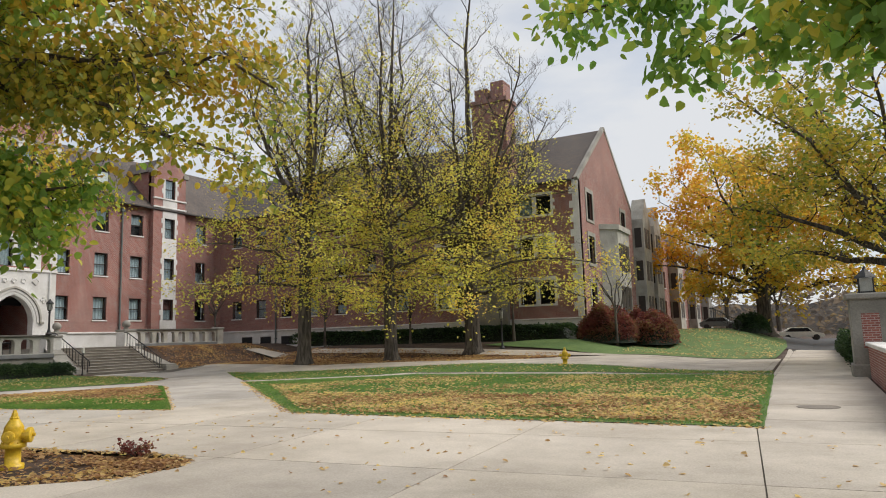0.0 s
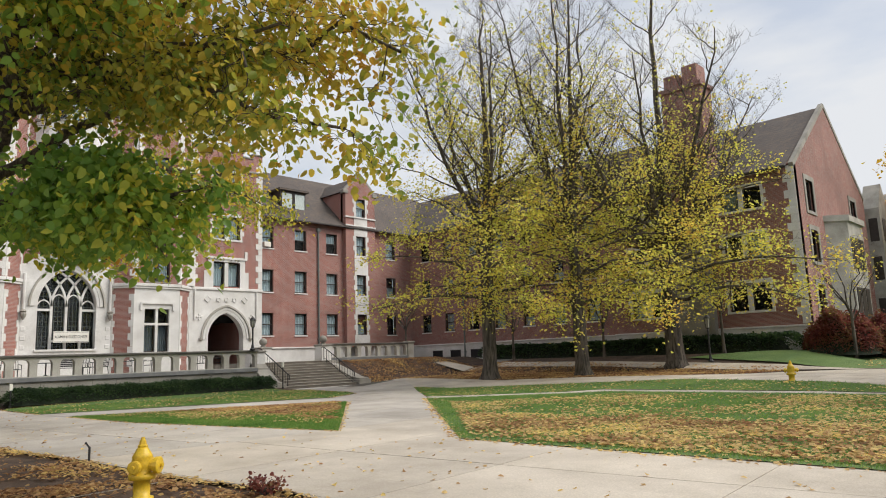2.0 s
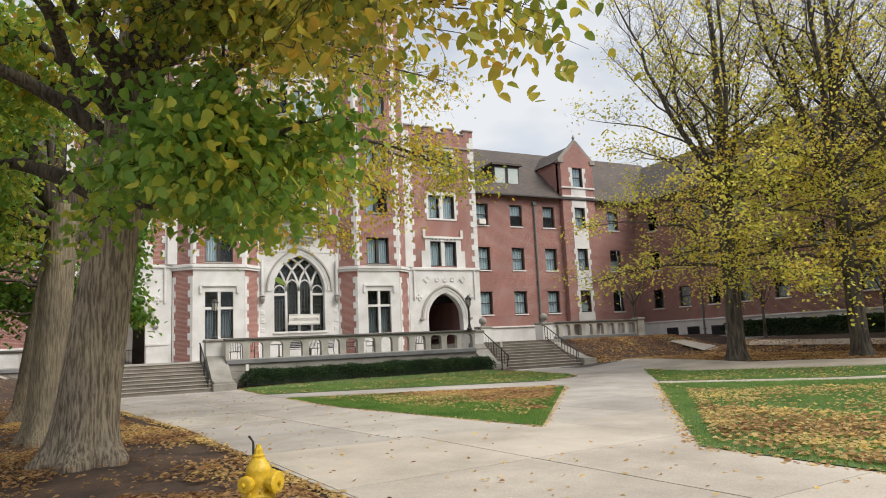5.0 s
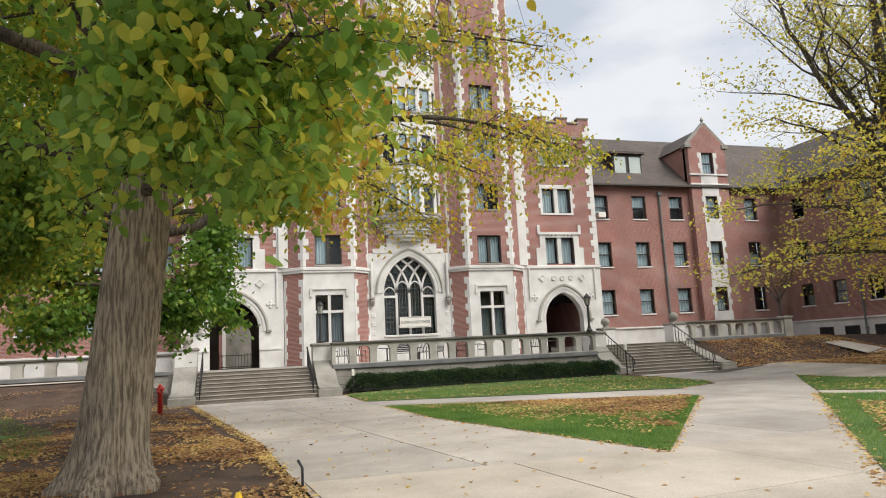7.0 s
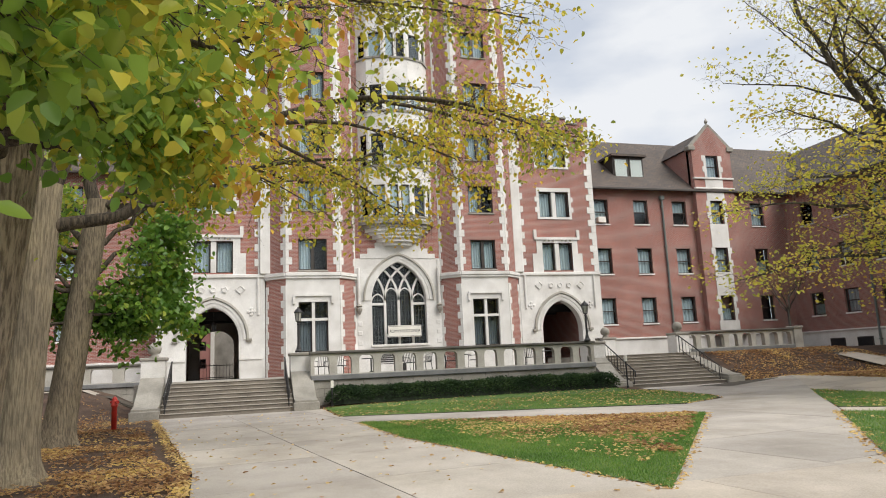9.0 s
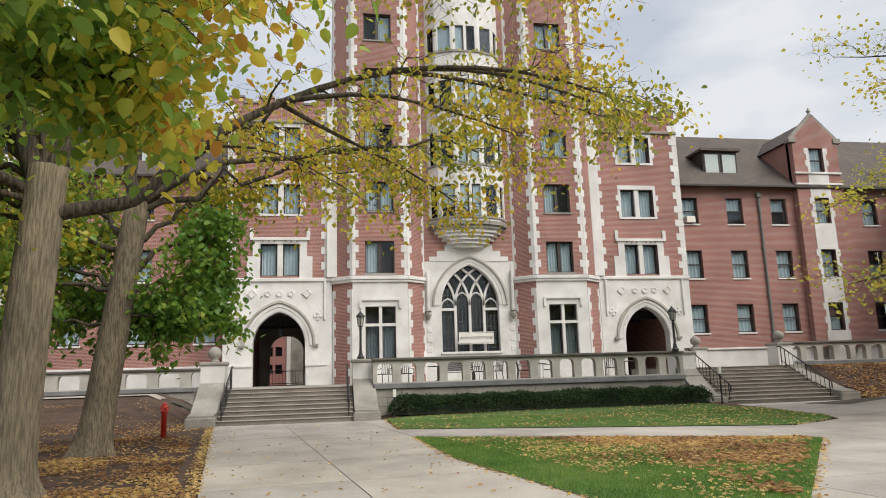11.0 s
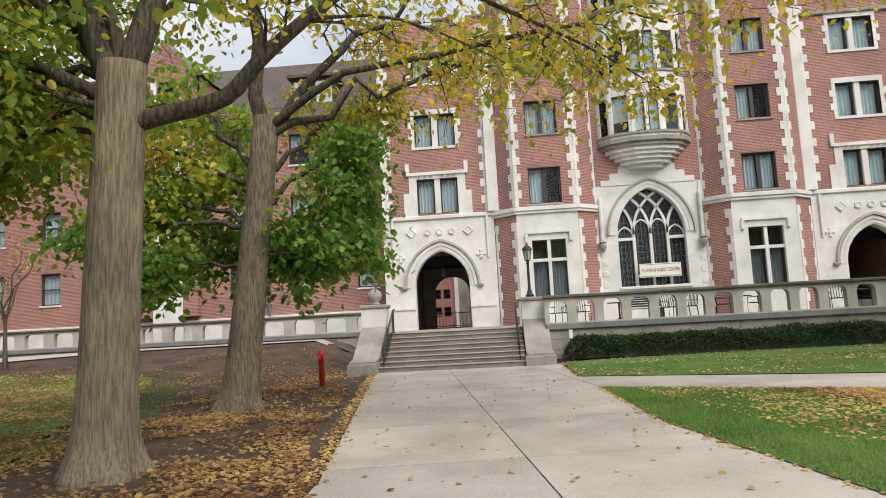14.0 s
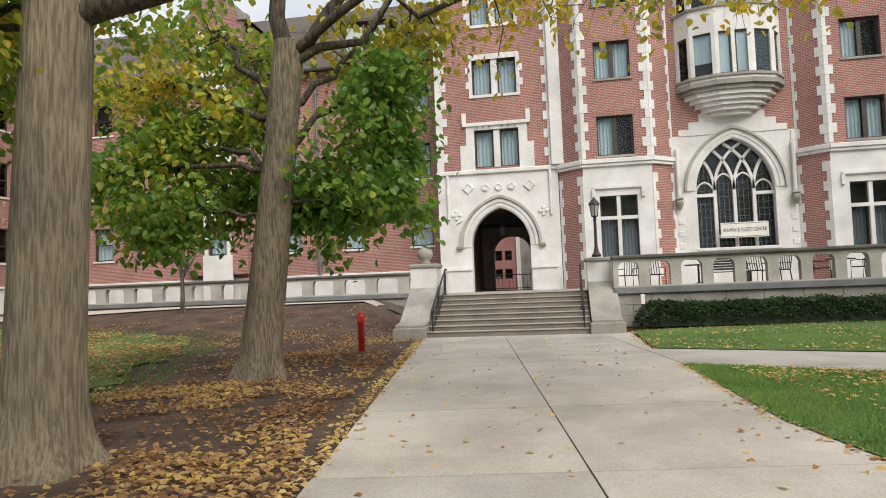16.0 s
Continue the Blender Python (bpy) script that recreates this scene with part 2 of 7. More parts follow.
LITTER = leaf_mat("fallen_leaf", [(0.2, (0.36, 0.20, 0.09)), (0.4, (0.58, 0.40, 0.18)), (0.6, (0.76, 0.57, 0.27)), (0.85, (0.84, 0.64, 0.22))], 0.8, 0.5)
LITTER_BROWN = leaf_mat("brown_fallen_leaf", [(0.2, (0.22, 0.11, 0.055)), (0.45, (0.42, 0.24, 0.11)), (0.65, (0.58, 0.38, 0.18)), (0.85, (0.72, 0.52, 0.18))], 0.8, 0.5)
GRASS = leaf_mat("grass_blade", [(0.2, (0.09, 0.19, 0.035)), (0.55, (0.17, 0.33, 0.06)), (0.85, (0.28, 0.37, 0.09))], 0.7, 0.6)


# ---- mesh helpers ----
def finish(bm, smooth=False):
    """Wall-wise UVs in metres: along the wall and up it."""
    bm.normal_update()
    lay = bm.loops.layers.uv.verify()
    for f in bm.faces:
        nx, ny, nz = f.normal
        f.smooth = smooth
        h = math.hypot(nx, ny)
        for lp in f.loops:
            x, y, z = lp.vert.co
            if h < 0.3:
                lp[lay].uv = (x, y)
            else:
                lp[lay].uv = ((-ny * x + nx * y) / h, z / max(h, 0.3) if nz > 0.2 else z)


def to_mesh(name, bm, mat, smooth=False):
    finish(bm, smooth)
    me = bpy.data.meshes.new(name)
    bm.to_mesh(me)
    bm.free()
    me.materials.append(mat)
    return me


def part(name, bm, mat, parent, label="", smooth=False):
    me = bm if isinstance(bm, bpy.types.Mesh) else to_mesh(name, bm, mat, smooth)
    ob = new(name, me)
    ob.parent = parent
    if label:
        ob["label"] = label
    return ob


def thing(name, m, label, category, group="", kind=""):
    ob = new(name)
    ob.matrix_world = m
    ob.empty_display_size = 0.2
    return tagged(ob, label, category, group, kind)


def box(bm, x0, x1, y0, y1, z0, z1, bevel=0.0):
    vs = [bm.verts.new(p) for p in ((x0, y0, z0), (x1, y0, z0), (x1, y1, z0), (x0, y1, z0), (x0, y0, z1), (x1, y0, z1), (x1, y1, z1), (x0, y1, z1))]
    fs = [bm.faces.new([vs[i] for i in q]) for q in ((0, 3, 2, 1), (4, 5, 6, 7), (0, 1, 5, 4), (1, 2, 6, 5), (2, 3, 7, 6), (3, 0, 4, 7))]
    if bevel:
        bmesh.ops.bevel(bm, geom=list({e for f in fs for e in f.edges}), offset=bevel, segments=1, affect="EDGES")


def boxed(*args, bevel=0.0):
    bm = bmesh.new()
    box(bm, *args, bevel=bevel)
    return bm


def prism(bm, outline, y0, y1):
    """An outline in x and z, drawn out from y0 to y1."""
    a, b = [bm.verts.new((x, y0, z)) for x, z in outline], [bm.verts.new((x, y1, z)) for x, z in outline]
    k = len(outline)
    bm.faces.new(a)
    bm.faces.new(b[::-1])
    for i in range(k):
        bm.faces.new((a[i], b[i], b[(i + 1) % k], a[(i + 1) % k]))
    bmesh.ops.recalc_face_normals(bm, faces=bm.faces[:])


def column(bm, outline, z0, z1):
    """A plan outline in x and y, drawn up from z0 to z1."""
    a, b = [bm.verts.new((x, y, z0)) for x, y in outline], [bm.verts.new((x, y, z1)) for x, y in outline]
    k = len(outline)
    bm.faces.new(a[::-1])
    bm.faces.new(b)
    for i in range(k):
        bm.faces.new((a[i], a[(i + 1) % k], b[(i + 1) % k], b[i]))
    bmesh.ops.recalc_face_normals(bm, faces=bm.faces[:])


def lathe(bm, profile, seg=16, x=0.0, y=0.0):
    """Rings of (radius, z) round an upright axis."""
    rings = [[bm.verts.new((x + r * math.cos(2 * math.pi * i / seg), y + r * math.sin(2 * math.pi * i / seg), z)) for i in range(seg)] for r, z in profile]
    for a, b in zip(rings, rings[1:]):
        for i in range(seg):
            bm.faces.new((a[i], a[(i + 1) % seg], b[(i + 1) % seg], b[i]))
    bm.faces.new(rings[0][::-1])
    bm.faces.new(rings[-1])


def tube(bm, pts, r, seg=8, flat=False):
    """A round bar along points, or a square one."""
    seg = 4 if flat else seg
    rings = []
    for i, p in enumerate(pts):
        p = Vector(p)
        d = (Vector(pts[min(i + 1, len(pts) - 1)]) - Vector(pts[max(i - 1, 0)])).normalized()
        side = d.cross(Vector((0, 0, 1)) if abs(d.z) < 0.9 else Vector((0, 1, 0))).normalized()
        up = side.cross(d)
        rr = r[i] if isinstance(r, (list, tuple)) else r
        off = math.pi / 4 if flat else 0
        rings.append([bm.verts.new(p + rr * (side * math.cos(off + 2 * math.pi * k / seg) + up * math.sin(off + 2 * math.pi * k / seg))) for k in range(seg)])
    for a, b in zip(rings, rings[1:]):
        for k in range(seg):
            bm.faces.new((a[k], a[(k + 1) % seg], b[(k + 1) % seg], b[k]))
    bm.faces.new(rings[0])
    bm.faces.new(rings[-1][::-1])
    bmesh.ops.recalc_face_normals(bm, faces=bm.faces[:])


def wall_bm(u0, u1, z0, z1, thick, holes):
    """A wall in the local x-z plane, outer face at y = 0, with rectangular openings (u0, u1, z0, z1) through it."""
    bm = bmesh.new()
    us = sorted({u0, u1, *(v for h in holes for v in h[:2] if u0 < v < u1)})
    zs = sorted({z0, z1, *(v for h in holes for v in h[2:] if z0 < v < z1)})
    solid = lambda i, j: 0 <= i < len(us) - 1 and 0 <= j < len(zs) - 1 and not any(
        h[0] < (us[i] + us[i + 1]) / 2 < h[1] and h[2] < (zs[j] + zs[j + 1]) / 2 < h[3] for h in holes)
    quad = lambda *ps: bm.faces.new([bm.verts.new(p) for p in ps])
    for i in range(len(us) - 1):
        for j in range(len(zs) - 1):
            if not solid(i, j):
                continue
            a, b, c, d = us[i], us[i + 1], zs[j], zs[j + 1]
            quad((a, 0, c), (b, 0, c), (b, 0, d), (a, 0, d))
            quad((b, thick, c), (a, thick, c), (a, thick, d), (b, thick, d))
            if not solid(i - 1, j):
                quad((a, thick, c), (a, 0, c), (a, 0, d), (a, thick, d))
            if not solid(i + 1, j):
                quad((b, 0, c), (b, thick, c), (b, thick, d), (b, 0, d))
            if not solid(i, j - 1):
                quad((a, thick, c), (b, thick, c), (b, 0, c), (a, 0, c))
            if not solid(i, j + 1):
                quad((a, 0, d), (b, 0, d), (b, thick, d), (a, thick, d))
    return bm


def arch_line(cx, half, spring, rise, k=10):
    """The curve of a pointed arch from its left springing over the apex to the right."""
    r = (half * half + rise * rise) / (2 * half)
    left = []
    top = math.asin(min(1, rise / r))
    for i in range(k + 1):
        a = top * i / k
        left.append((cx - half + r - r * math.cos(a), spring + r * math.sin(a)))
    return left + [(2 * cx - x, z) for x, z in left[-2::-1]]


def spandrel(bm, cx, half, spring, rise, top, y0, y1, k=10):
    """Fills the corners above a pointed arch up to the flat head of its opening."""
    line = arch_line(cx, half, spring, rise, k)
    a = [(bm.verts.new((x, y0, z)), bm.verts.new((x, y1, z)), bm.verts.new((x, y0, top)), bm.verts.new((x, y1, top))) for x, z in line]
    for p, q in zip(a, a[1:]):
        bm.faces.new((p[0], q[0], q[2], p[2]))
        bm.faces.new((q[1], p[1], p[3], q[3]))
        bm.faces.new((p[0], p[1], q[1], q[0]))
    bmesh.ops.recalc_face_normals(bm, faces=bm.faces[:])


def arch_ring(bm, cx, half, spring, rise, wide, y0, y1, k=12, legs=0.0):
    """A moulded band round a pointed arch."""
    inner = arch_line(cx, half, spring, rise, k)
    outer = arch_line(cx, half + wide, spring, rise + wide * 1.15, k)
    if legs:
        inner = [(cx - half, spring - legs)] + inner + [(cx + half, spring - legs)]
        outer = [(cx - half - wide, spring - legs)] + outer + [(cx + half + wide, spring - legs)]
    rows = [(bm.verts.new((a[0], y0, a[1])), bm.verts.new((b[0], y0, b[1])), bm.verts.new((b[0], y1, b[1])), bm.verts.new((a[0], y1, a[1]))) for a, b in zip(inner, outer)]
    for p, q in zip(rows, rows[1:]):
        for i in range(4):
            bm.faces.new((p[i], q[i], q[(i + 1) % 4], p[(i + 1) % 4]))
    bm.faces.new(rows[0])
    bm.faces.new(rows[-1][::-1])
    bmesh.ops.recalc_face_normals(bm, faces=bm.faces[:])


WINDOW_MESHES = {}


def window(parent, u, z, w, h, style, deep=0.16, blind=0.0, y=0.0):
    """A window in an opening centred on u, its sill at z; y: how far in the wall's outer face lies."""
    key = (round(w, 3), round(h, 3), style, round(deep, 3))
    if key not in WINDOW_MESHES:
        t = 0.07
        a, b = deep, deep + 0.07
        panes, cross = [], None
        if style == "stone_pair":
            cross = boxed(-0.15, 0.15, 0.02, b + 0.02, 0, h, bevel=0.02)
        if style == "cross":
            cross = bmesh.new()
            box(cross, -0.08, 0.08, 0.05, b + 0.02, 0, h)
            box(cross, -w / 2, -0.08, 0.05, b + 0.02, h * 0.62, h * 0.62 + 0.15)
            box(cross, 0.08, w / 2, 0.05, b + 0.02, h * 0.62, h * 0.62 + 0.15)
        edges = {"sash": [(-w / 2 + t, w / 2 - t, t, h / 2 - 0.03), (-w / 2 + t, w / 2 - t, h / 2 + 0.03, h - t)],
                 "pair": [(-w / 2 + t, -0.09, t, h - t), (0.09, w / 2 - t, t, h - t)],
                 "stone_pair": [(-w / 2 + t, -0.22, t, h - t), (0.22, w / 2 - t, t, h - t)],
                 "cross": [(-w / 2 + t, -0.14, t, h * 0.62), (0.14, w / 2 - t, t, h * 0.62), (-w / 2 + t, -0.14, h * 0.62 + 0.15, h - t), (0.14, w / 2 - t, h * 0.62 + 0.15, h - t)]}[style]
        fr = wall_bm(-w / 2, w / 2, 0, h, b - a, edges)
        fr.transform(Matrix.Translation((0, a, 0)))
        bmesh.ops.remove_doubles(fr, verts=fr.verts[:], dist=0.001)
        for x0, x1, z0, z1 in edges:
            panes.append(to_mesh("pane", boxed(x0, x1, a + 0.03, a + 0.04, z0, z1), GLASS))
        # Thin near-black sheet in place of the room's darkness.
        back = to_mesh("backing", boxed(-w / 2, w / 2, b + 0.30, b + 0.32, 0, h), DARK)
        curtains = []
        for x0, x1, z0, z1 in edges[:2] if style != "sash" else edges[1:] + edges[:1]:
            cb = bmesh.new()
            k = 14
            row = [(x0 + (x1 - x0) * i / k, b + 0.10 + 0.025 * math.sin(i * 1.9), 0) for i in range(k + 1)]
            for p, q in zip(row, row[1:]):
                cb.faces.new([cb.verts.new(v) for v in ((p[0], p[1], z0), (q[0], q[1], z0), (q[0], q[1], z1), (p[0], p[1], z1))])
            curtains.append(to_mesh("curtain", cb, SHADE if style == "cross" else BLIND))
        WINDOW_MESHES[key] = (to_mesh("window", fr, FRAME), panes, back, curtains, to_mesh("mullion", cross, STONE) if cross else None)
    fr, panes, back, curtains, cross = WINDOW_MESHES[key]
    ob = part("window", fr, None, parent)
    ob.location = (u, y, z)
    for p in panes:
        part("pane", p, None, ob).visible_shadow = False
    part("backing", back, None, ob, "near-black sheet for the unlit room behind the glass")
    for i, c in enumerate(curtains):
        if RNG.random() < blind:
            part("curtain", c, None, ob, "pale drawn curtain")
    if cross:
        part("mullion", cross, None, ob, "white limestone mullion")
    return ob


RNG = random.Random(7)


def sill(parent, u, z, w, y=0.0, mat=None):
    ob = part("sill", boxed(u - w / 2 - 0.06, u + w / 2 + 0.06, y - 0.06, y + 0.14, z - 0.1, z, bevel=0.012), mat or STONE, parent, "pale limestone sill")
    return ob


def surround(parent, u, z, w, h, y=0.0):
    """A toothed limestone frame round an opening, proud of the brick."""
    bm = bmesh.new()
    e = 0.17
    box(bm, u - w / 2 - e, u + w / 2 + e, y - 0.03, y + 0.12, z + h, z + h + 0.26)
    box(bm, u - w / 2 - e, u + w / 2 + e, y - 0.05, y + 0.12, z - 0.14, z)
    k = 5
    for i in range(k):
        a, b = z + h * i / k, z + h * (i + 1) / k - 0.008
        o = e + (0.14 if i % 2 else 0.0)
        box(bm, u - w / 2 - o, u - w / 2, y - 0.03, y + 0.12, a, b)
        box(bm, u + w / 2, u + w / 2 + o, y - 0.03, y + 0.12, a, b)
    part("surround", bm, STONE, parent, "toothed limestone window surround")


QUOIN = {}


def quoins(parent, u, z0, z1, long=0.5, short=0.3, y=0.0, step=0.42, side=0):
    """A chain of limestone blocks, long and short in turn. side: -1 or 1 where they start from an edge at u."""
    n = max(1, int((z1 - z0) / step))
    hh = (z1 - z0) / n
    for i in range(n):
        w = long if i % 2 else short
        key = (round(w, 3), round(hh, 3), side)
        if key not in QUOIN:
            x0, x1 = (-w / 2, w / 2) if side == 0 else ((0, w) if side > 0 else (-w, 0))
            QUOIN[key] = to_mesh("quoin", boxed(x0, x1, -0.035, 0.1, 0.004, hh - 0.004, bevel=0.008), STONE)
        ob = part("quoin", QUOIN[key], None, parent)
        ob.location = (u, y, z0 + i * hh)


# ---- ground ----
def smooth(a, b, v):
    v = min(1.0, max(0.0, (v - a) / (b - a)))
    return v * v * (3 - 2 * v)


def gz(x, y):
    """Height of the ground."""
    z = 1.15 * smooth(-34.5, -43.0, x) * smooth(5.0, 2.0, y)
    z += 1.6 * smooth(-36.3, -41.3, x) * smooth(33.6, 34.2, y)
    z += 0.25 * smooth(-35.0, -37.5, x) * smooth(12.0, 13.0, y) * smooth(27.8, 27.0, y)
    z += 0.9 * smooth(39.5, 45.5, y) * smooth(-8.0, -14.0, x) * (1 - smooth(-36.5, -41.0, x))
    z += 0.38 * smooth(27.0, 34.0, y) * smooth(-3.0, -9.0, x) * (1 - smooth(-33.0, -36.5, x))
    z += 0.2 * math.exp(-((x + 14.9) ** 2 + (y - 6.2) ** 2) / 3.0)
    z += 1.35 * smooth(44.0, 60.0, y) * smooth(0.2, -6.0, x) * smooth(-14.0, -8.0, x)
    return z


def clip_poly(poly, axis, at, keep):
    out = []
    for p, q in zip(poly, poly[1:] + poly[:1]):
        a, b = (p[axis] - at) * keep, (q[axis] - at) * keep
        if a >= 0:
            out.append(p)
        if a * b < 0:
            s = a / (a - b)
            out.append((p[0] + s * (q[0] - p[0]), p[1] + s * (q[1] - p[1])))
    return out


def cells(poly, dx, dy, ox=0.0, oy=0.0, inset=0.0):
    x0, x1, y0, y1 = min(p[0] for p in poly), max(p[0] for p in poly), min(p[1] for p in poly), max(p[1] for p in poly)
    for i in range(math.floor((x0 - ox) / dx), math.ceil((x1 - ox) / dx)):
        for j in range(math.floor((y0 - oy) / dy), math.ceil((y1 - oy) / dy)):
            c = poly
            for ax, at, keep in ((0, ox + i * dx + inset, 1), (0, ox + (i + 1) * dx - inset, -1), (1, oy + j * dy + inset, 1), (1, oy + (j + 1) * dy - inset, -1)):
                c = clip_poly(c, ax, at, keep) if len(c) > 2 else []
            if len(c) > 2 and abs(sum(p[0] * q[1] - p[1] * q[0] for p, q in zip(c, c[1:] + c[:1]))) > 0.02:
                yield c


def sheet(name, poly, mat, lift, label, category, step=1.2):
    bm = bmesh.new()
    for c in cells(poly, step, step, 0.13, 0.17):
        bm.faces.new([bm.verts.new((x, y, gz(x, y) + lift)) for x, y in c])
    bmesh.ops.remove_doubles(bm, verts=bm.verts[:], dist=0.002)
    bmesh.ops.recalc_face_normals(bm, faces=bm.faces[:])
    for f in bm.faces:
        if f.normal.z < 0:
            f.normal_flip()
    return tagged(new(name, to_mesh(name, bm, mat)), label, category, kind="structure")


gm = bmesh.new()
xs = [-400, -200, -120, -80, *range(-62, 14, 1), 20, 40, 90, 200, 400]
ys = [-400, -200, -100, -60, -40, *range(-30, 84, 1), 100, 140, 220, 400]
gv = [[gm.verts.new((x, y, gz(x, y) - 0.05)) for y in ys] for x in xs]
for i in range(len(xs) - 1):
    for j in range(len(ys) - 1):
        gm.faces.new((gv[i][j], gv[i + 1][j], gv[i + 1][j + 1], gv[i][j + 1]))
tagged(new("ground", to_mesh("ground", gm, MULCH)), "dark mulch and bare soil under the trees", "ground", kind="structure")

LAWN_INNER = [(-27.5, 12.45), (-22.3, 12.65), (-18.4, 13.35), (-14.15, 14.15), (-22.8, 21.1)]
LAWN_HEDGE = [(-30.6, 12.4), (-35.8, 12.4), (-36.6, 26.0), (-34.0, 27.0), (-29.0, 26.0), (-27.6, 25.2), (-26.2, 22.8)]
LAWN_BIG = [(-10.42, 14.38), (-0.5, 14.46), (-1.0, 28.42), (-15.5, 28.3), (-20.75, 23.5)]
LAWN_STRIP = [(-21.75, 24.5), (-16.0, 28.95), (-1.1, 29.1), (-1.1, 30.4), (-14.0, 32.2), (-24.5, 28.9), (-27.5, 29.15)]
LAWN_MOUND = [(-1.6, 42.0), (-1.3, 74.0), (-12.8, 74.0), (-13.0, 46.6), (-19.0, 43.4), (-13.0, 41.9), (-9.5, 40.5)]
LAWN_LEFT = [(-20.0, -14.0), (-20.0, 3.2), (-26.0, 1.8), (-37.0, -2.6), (-38.5, -14.0)]


def ragged(poly, step, amp):
    """The same outline with a worn, uneven border."""
    out = []
    for (x0, y0), (x1, y1) in zip(poly, poly[1:] + poly[:1]):
        k = max(1, int(math.hypot(x1 - x0, y1 - y0) / step))
        for i in range(k):
            x, y = x0 + (x1 - x0) * i / k, y0 + (y1 - y0) * i / k
            out.append((x + amp * noise.noise(Vector((x * 0.9, y * 0.9, 3.0))), y + amp * noise.noise(Vector((x * 0.9, y * 0.9, 8.0)))))
    return out


LAWN_LEFT = ragged(LAWN_LEFT, 0.5, 0.9)
LAWN_FAR = [(3.6, 30.0), (60.0, 30.0), (60.0, 120.0), (3.6, 120.0)]
for poly, note in ((LAWN_INNER, "small green lawn strewn with fallen leaves"), (LAWN_HEDGE, "green lawn strip before the yew hedge"), (LAWN_BIG, "large lawn with drifts of fallen leaves"),
                   (LAWN_STRIP, "narrow strip of mown grass beside the walk"), (LAWN_MOUND, "grassy mound rising to the hall's end"), (LAWN_LEFT, "thin shaded lawn under the trees"), (LAWN_FAR, "far lawn beyond the low brick wall")):
    sheet("lawn", poly, TURF, 0.0 if poly is LAWN_LEFT else 0.03, note, "lawn")

PLAZA = [(40.0, -6.0), (40.0, 14.4), (2.2, 14.4), (-0.5, 14.5), (-10.3, 14.4), (-20.6, 23.5), (-27.5, 29.2), (-33.0, 33.4), (-36.9, 33.4), (-36.9, 27.8), (-34.0, 27.2), (-28.9, 26.1), (-27.5, 25.3), (-26.1, 22.8), (-30.6, 12.3), (-35.76, 12.3), (-35.76, 5.95),
         (-28.0, 7.05), (-19.3, 8.3), (-15.3, 8.5), (-11.2, 8.85), (-8.6, 9.2), (-7.7, 9.05), (-7.3, 8.5), (-7.5, 7.6), (-8.6, 6.6), (-12.0, 4.5), (-14.0, 2.0), (-8.0, -6.0)]
WALK_EAST = [(-0.6, 14.42), (1.7, 14.42), (1.7, 54.0), (-1.3, 54.0), (-1.05, 28.4)]
WALK_CROSS = [(-1.2, 30.3), (-1.3, 41.8), (-9.4, 40.3), (-13.0, 36.0), (-24.0, 32.0), (-34.0, 34.2), (-33.0, 32.6), (-28.0, 28.6), (-24.5, 28.8), (-14.0, 32.1)]
WALK_THIN = [(-20.8, 23.7), (-15.5, 28.3), (-1.1, 28.5), (-1.1, 29.1), (-16.0, 28.95), (-21.75, 24.5)]
WALK_HALL = [(-9.0, 40.3), (-13.0, 41.6), (-24.0, 43.0), (-42.0, 43.9), (-42.0, 42.7), (-24.0, 41.8), (-13.0, 40.0)]
WALK_LEFT = [(-42.5, 4.6), (-43.9, 4.6), (-43.4, -6.0), (-41.0, -16.0), (-39.6, -16.0), (-42.0, -6.0)]
DRIVE = [(-1.6, 54.0), (2.6, 54.0), (5.0, 92.0), (-3.0, 92.0)]
STREET = [(-300.0, 92.0), (300.0, 92.0), (300.0, 104.0), (-300.0, 104.0)]


def inside(p, poly):
    hit = False
    for (x0, y0), (x1, y1) in zip(poly, poly[1:] + poly[:1]):
        if (y0 > p[1]) != (y1 > p[1]) and p[0] < x0 + (p[1] - y0) / (y1 - y0) * (x1 - x0):
            hit = not hit
    return hit


def spin(p, a):
    c, s = math.cos(a), math.sin(a)
    return (c * p[0] - s * p[1], s * p[0] + c * p[1])


def paving(name, poly, label, dx, dy, ox, oy, skip=None, turn=0.0, drop=0.0, mat=None):
    bed = sheet(name, poly, JOINT, 0.002 - drop, label, "pavement", 1.5)
    for c in cells([spin(p, -turn) for p in poly], dx, dy, ox, oy, 0.009):
        c = [spin(p, turn) for p in c]
        if skip and all(inside(p, skip) for p in c):
            continue
        bm = bmesh.new()
        tilt = RNG.uniform(-0.0015, 0.0015)
        top = [bm.verts.new((x, y, gz(x, y) + 0.016 + tilt - drop)) for x, y in c]
        low = [bm.verts.new((x, y, gz(x, y) + 0.003 - drop)) for x, y in c]
        try:
            bm.faces.new(top)
        except ValueError:
            bm.free()
            continue
        for i in range(len(c)):
            bm.faces.new((low[i], low[(i + 1) % len(c)], top[(i + 1) % len(c)], top[i]))
        bmesh.ops.recalc_face_normals(bm, faces=bm.faces[:])
        part("slab", bm, mat or CONCRETE, bed)
    return bed


def facade(name, x, y, a, label, category="building"):
    return thing(name, pose(x, y, 0, 0, 0, a), label, category)


# ---- the central tower block: limestone ground storey, brick above ----
TX, TC = -46.5, 18.1          # its front plane and its middle
ROWS_Z = ((7.2, 1.8), (10.7, 1.7), (14.1, 1.65))
tower = facade("tower_hall", TX, 0, 90, "tall red brick gothic hall with limestone ground storey")


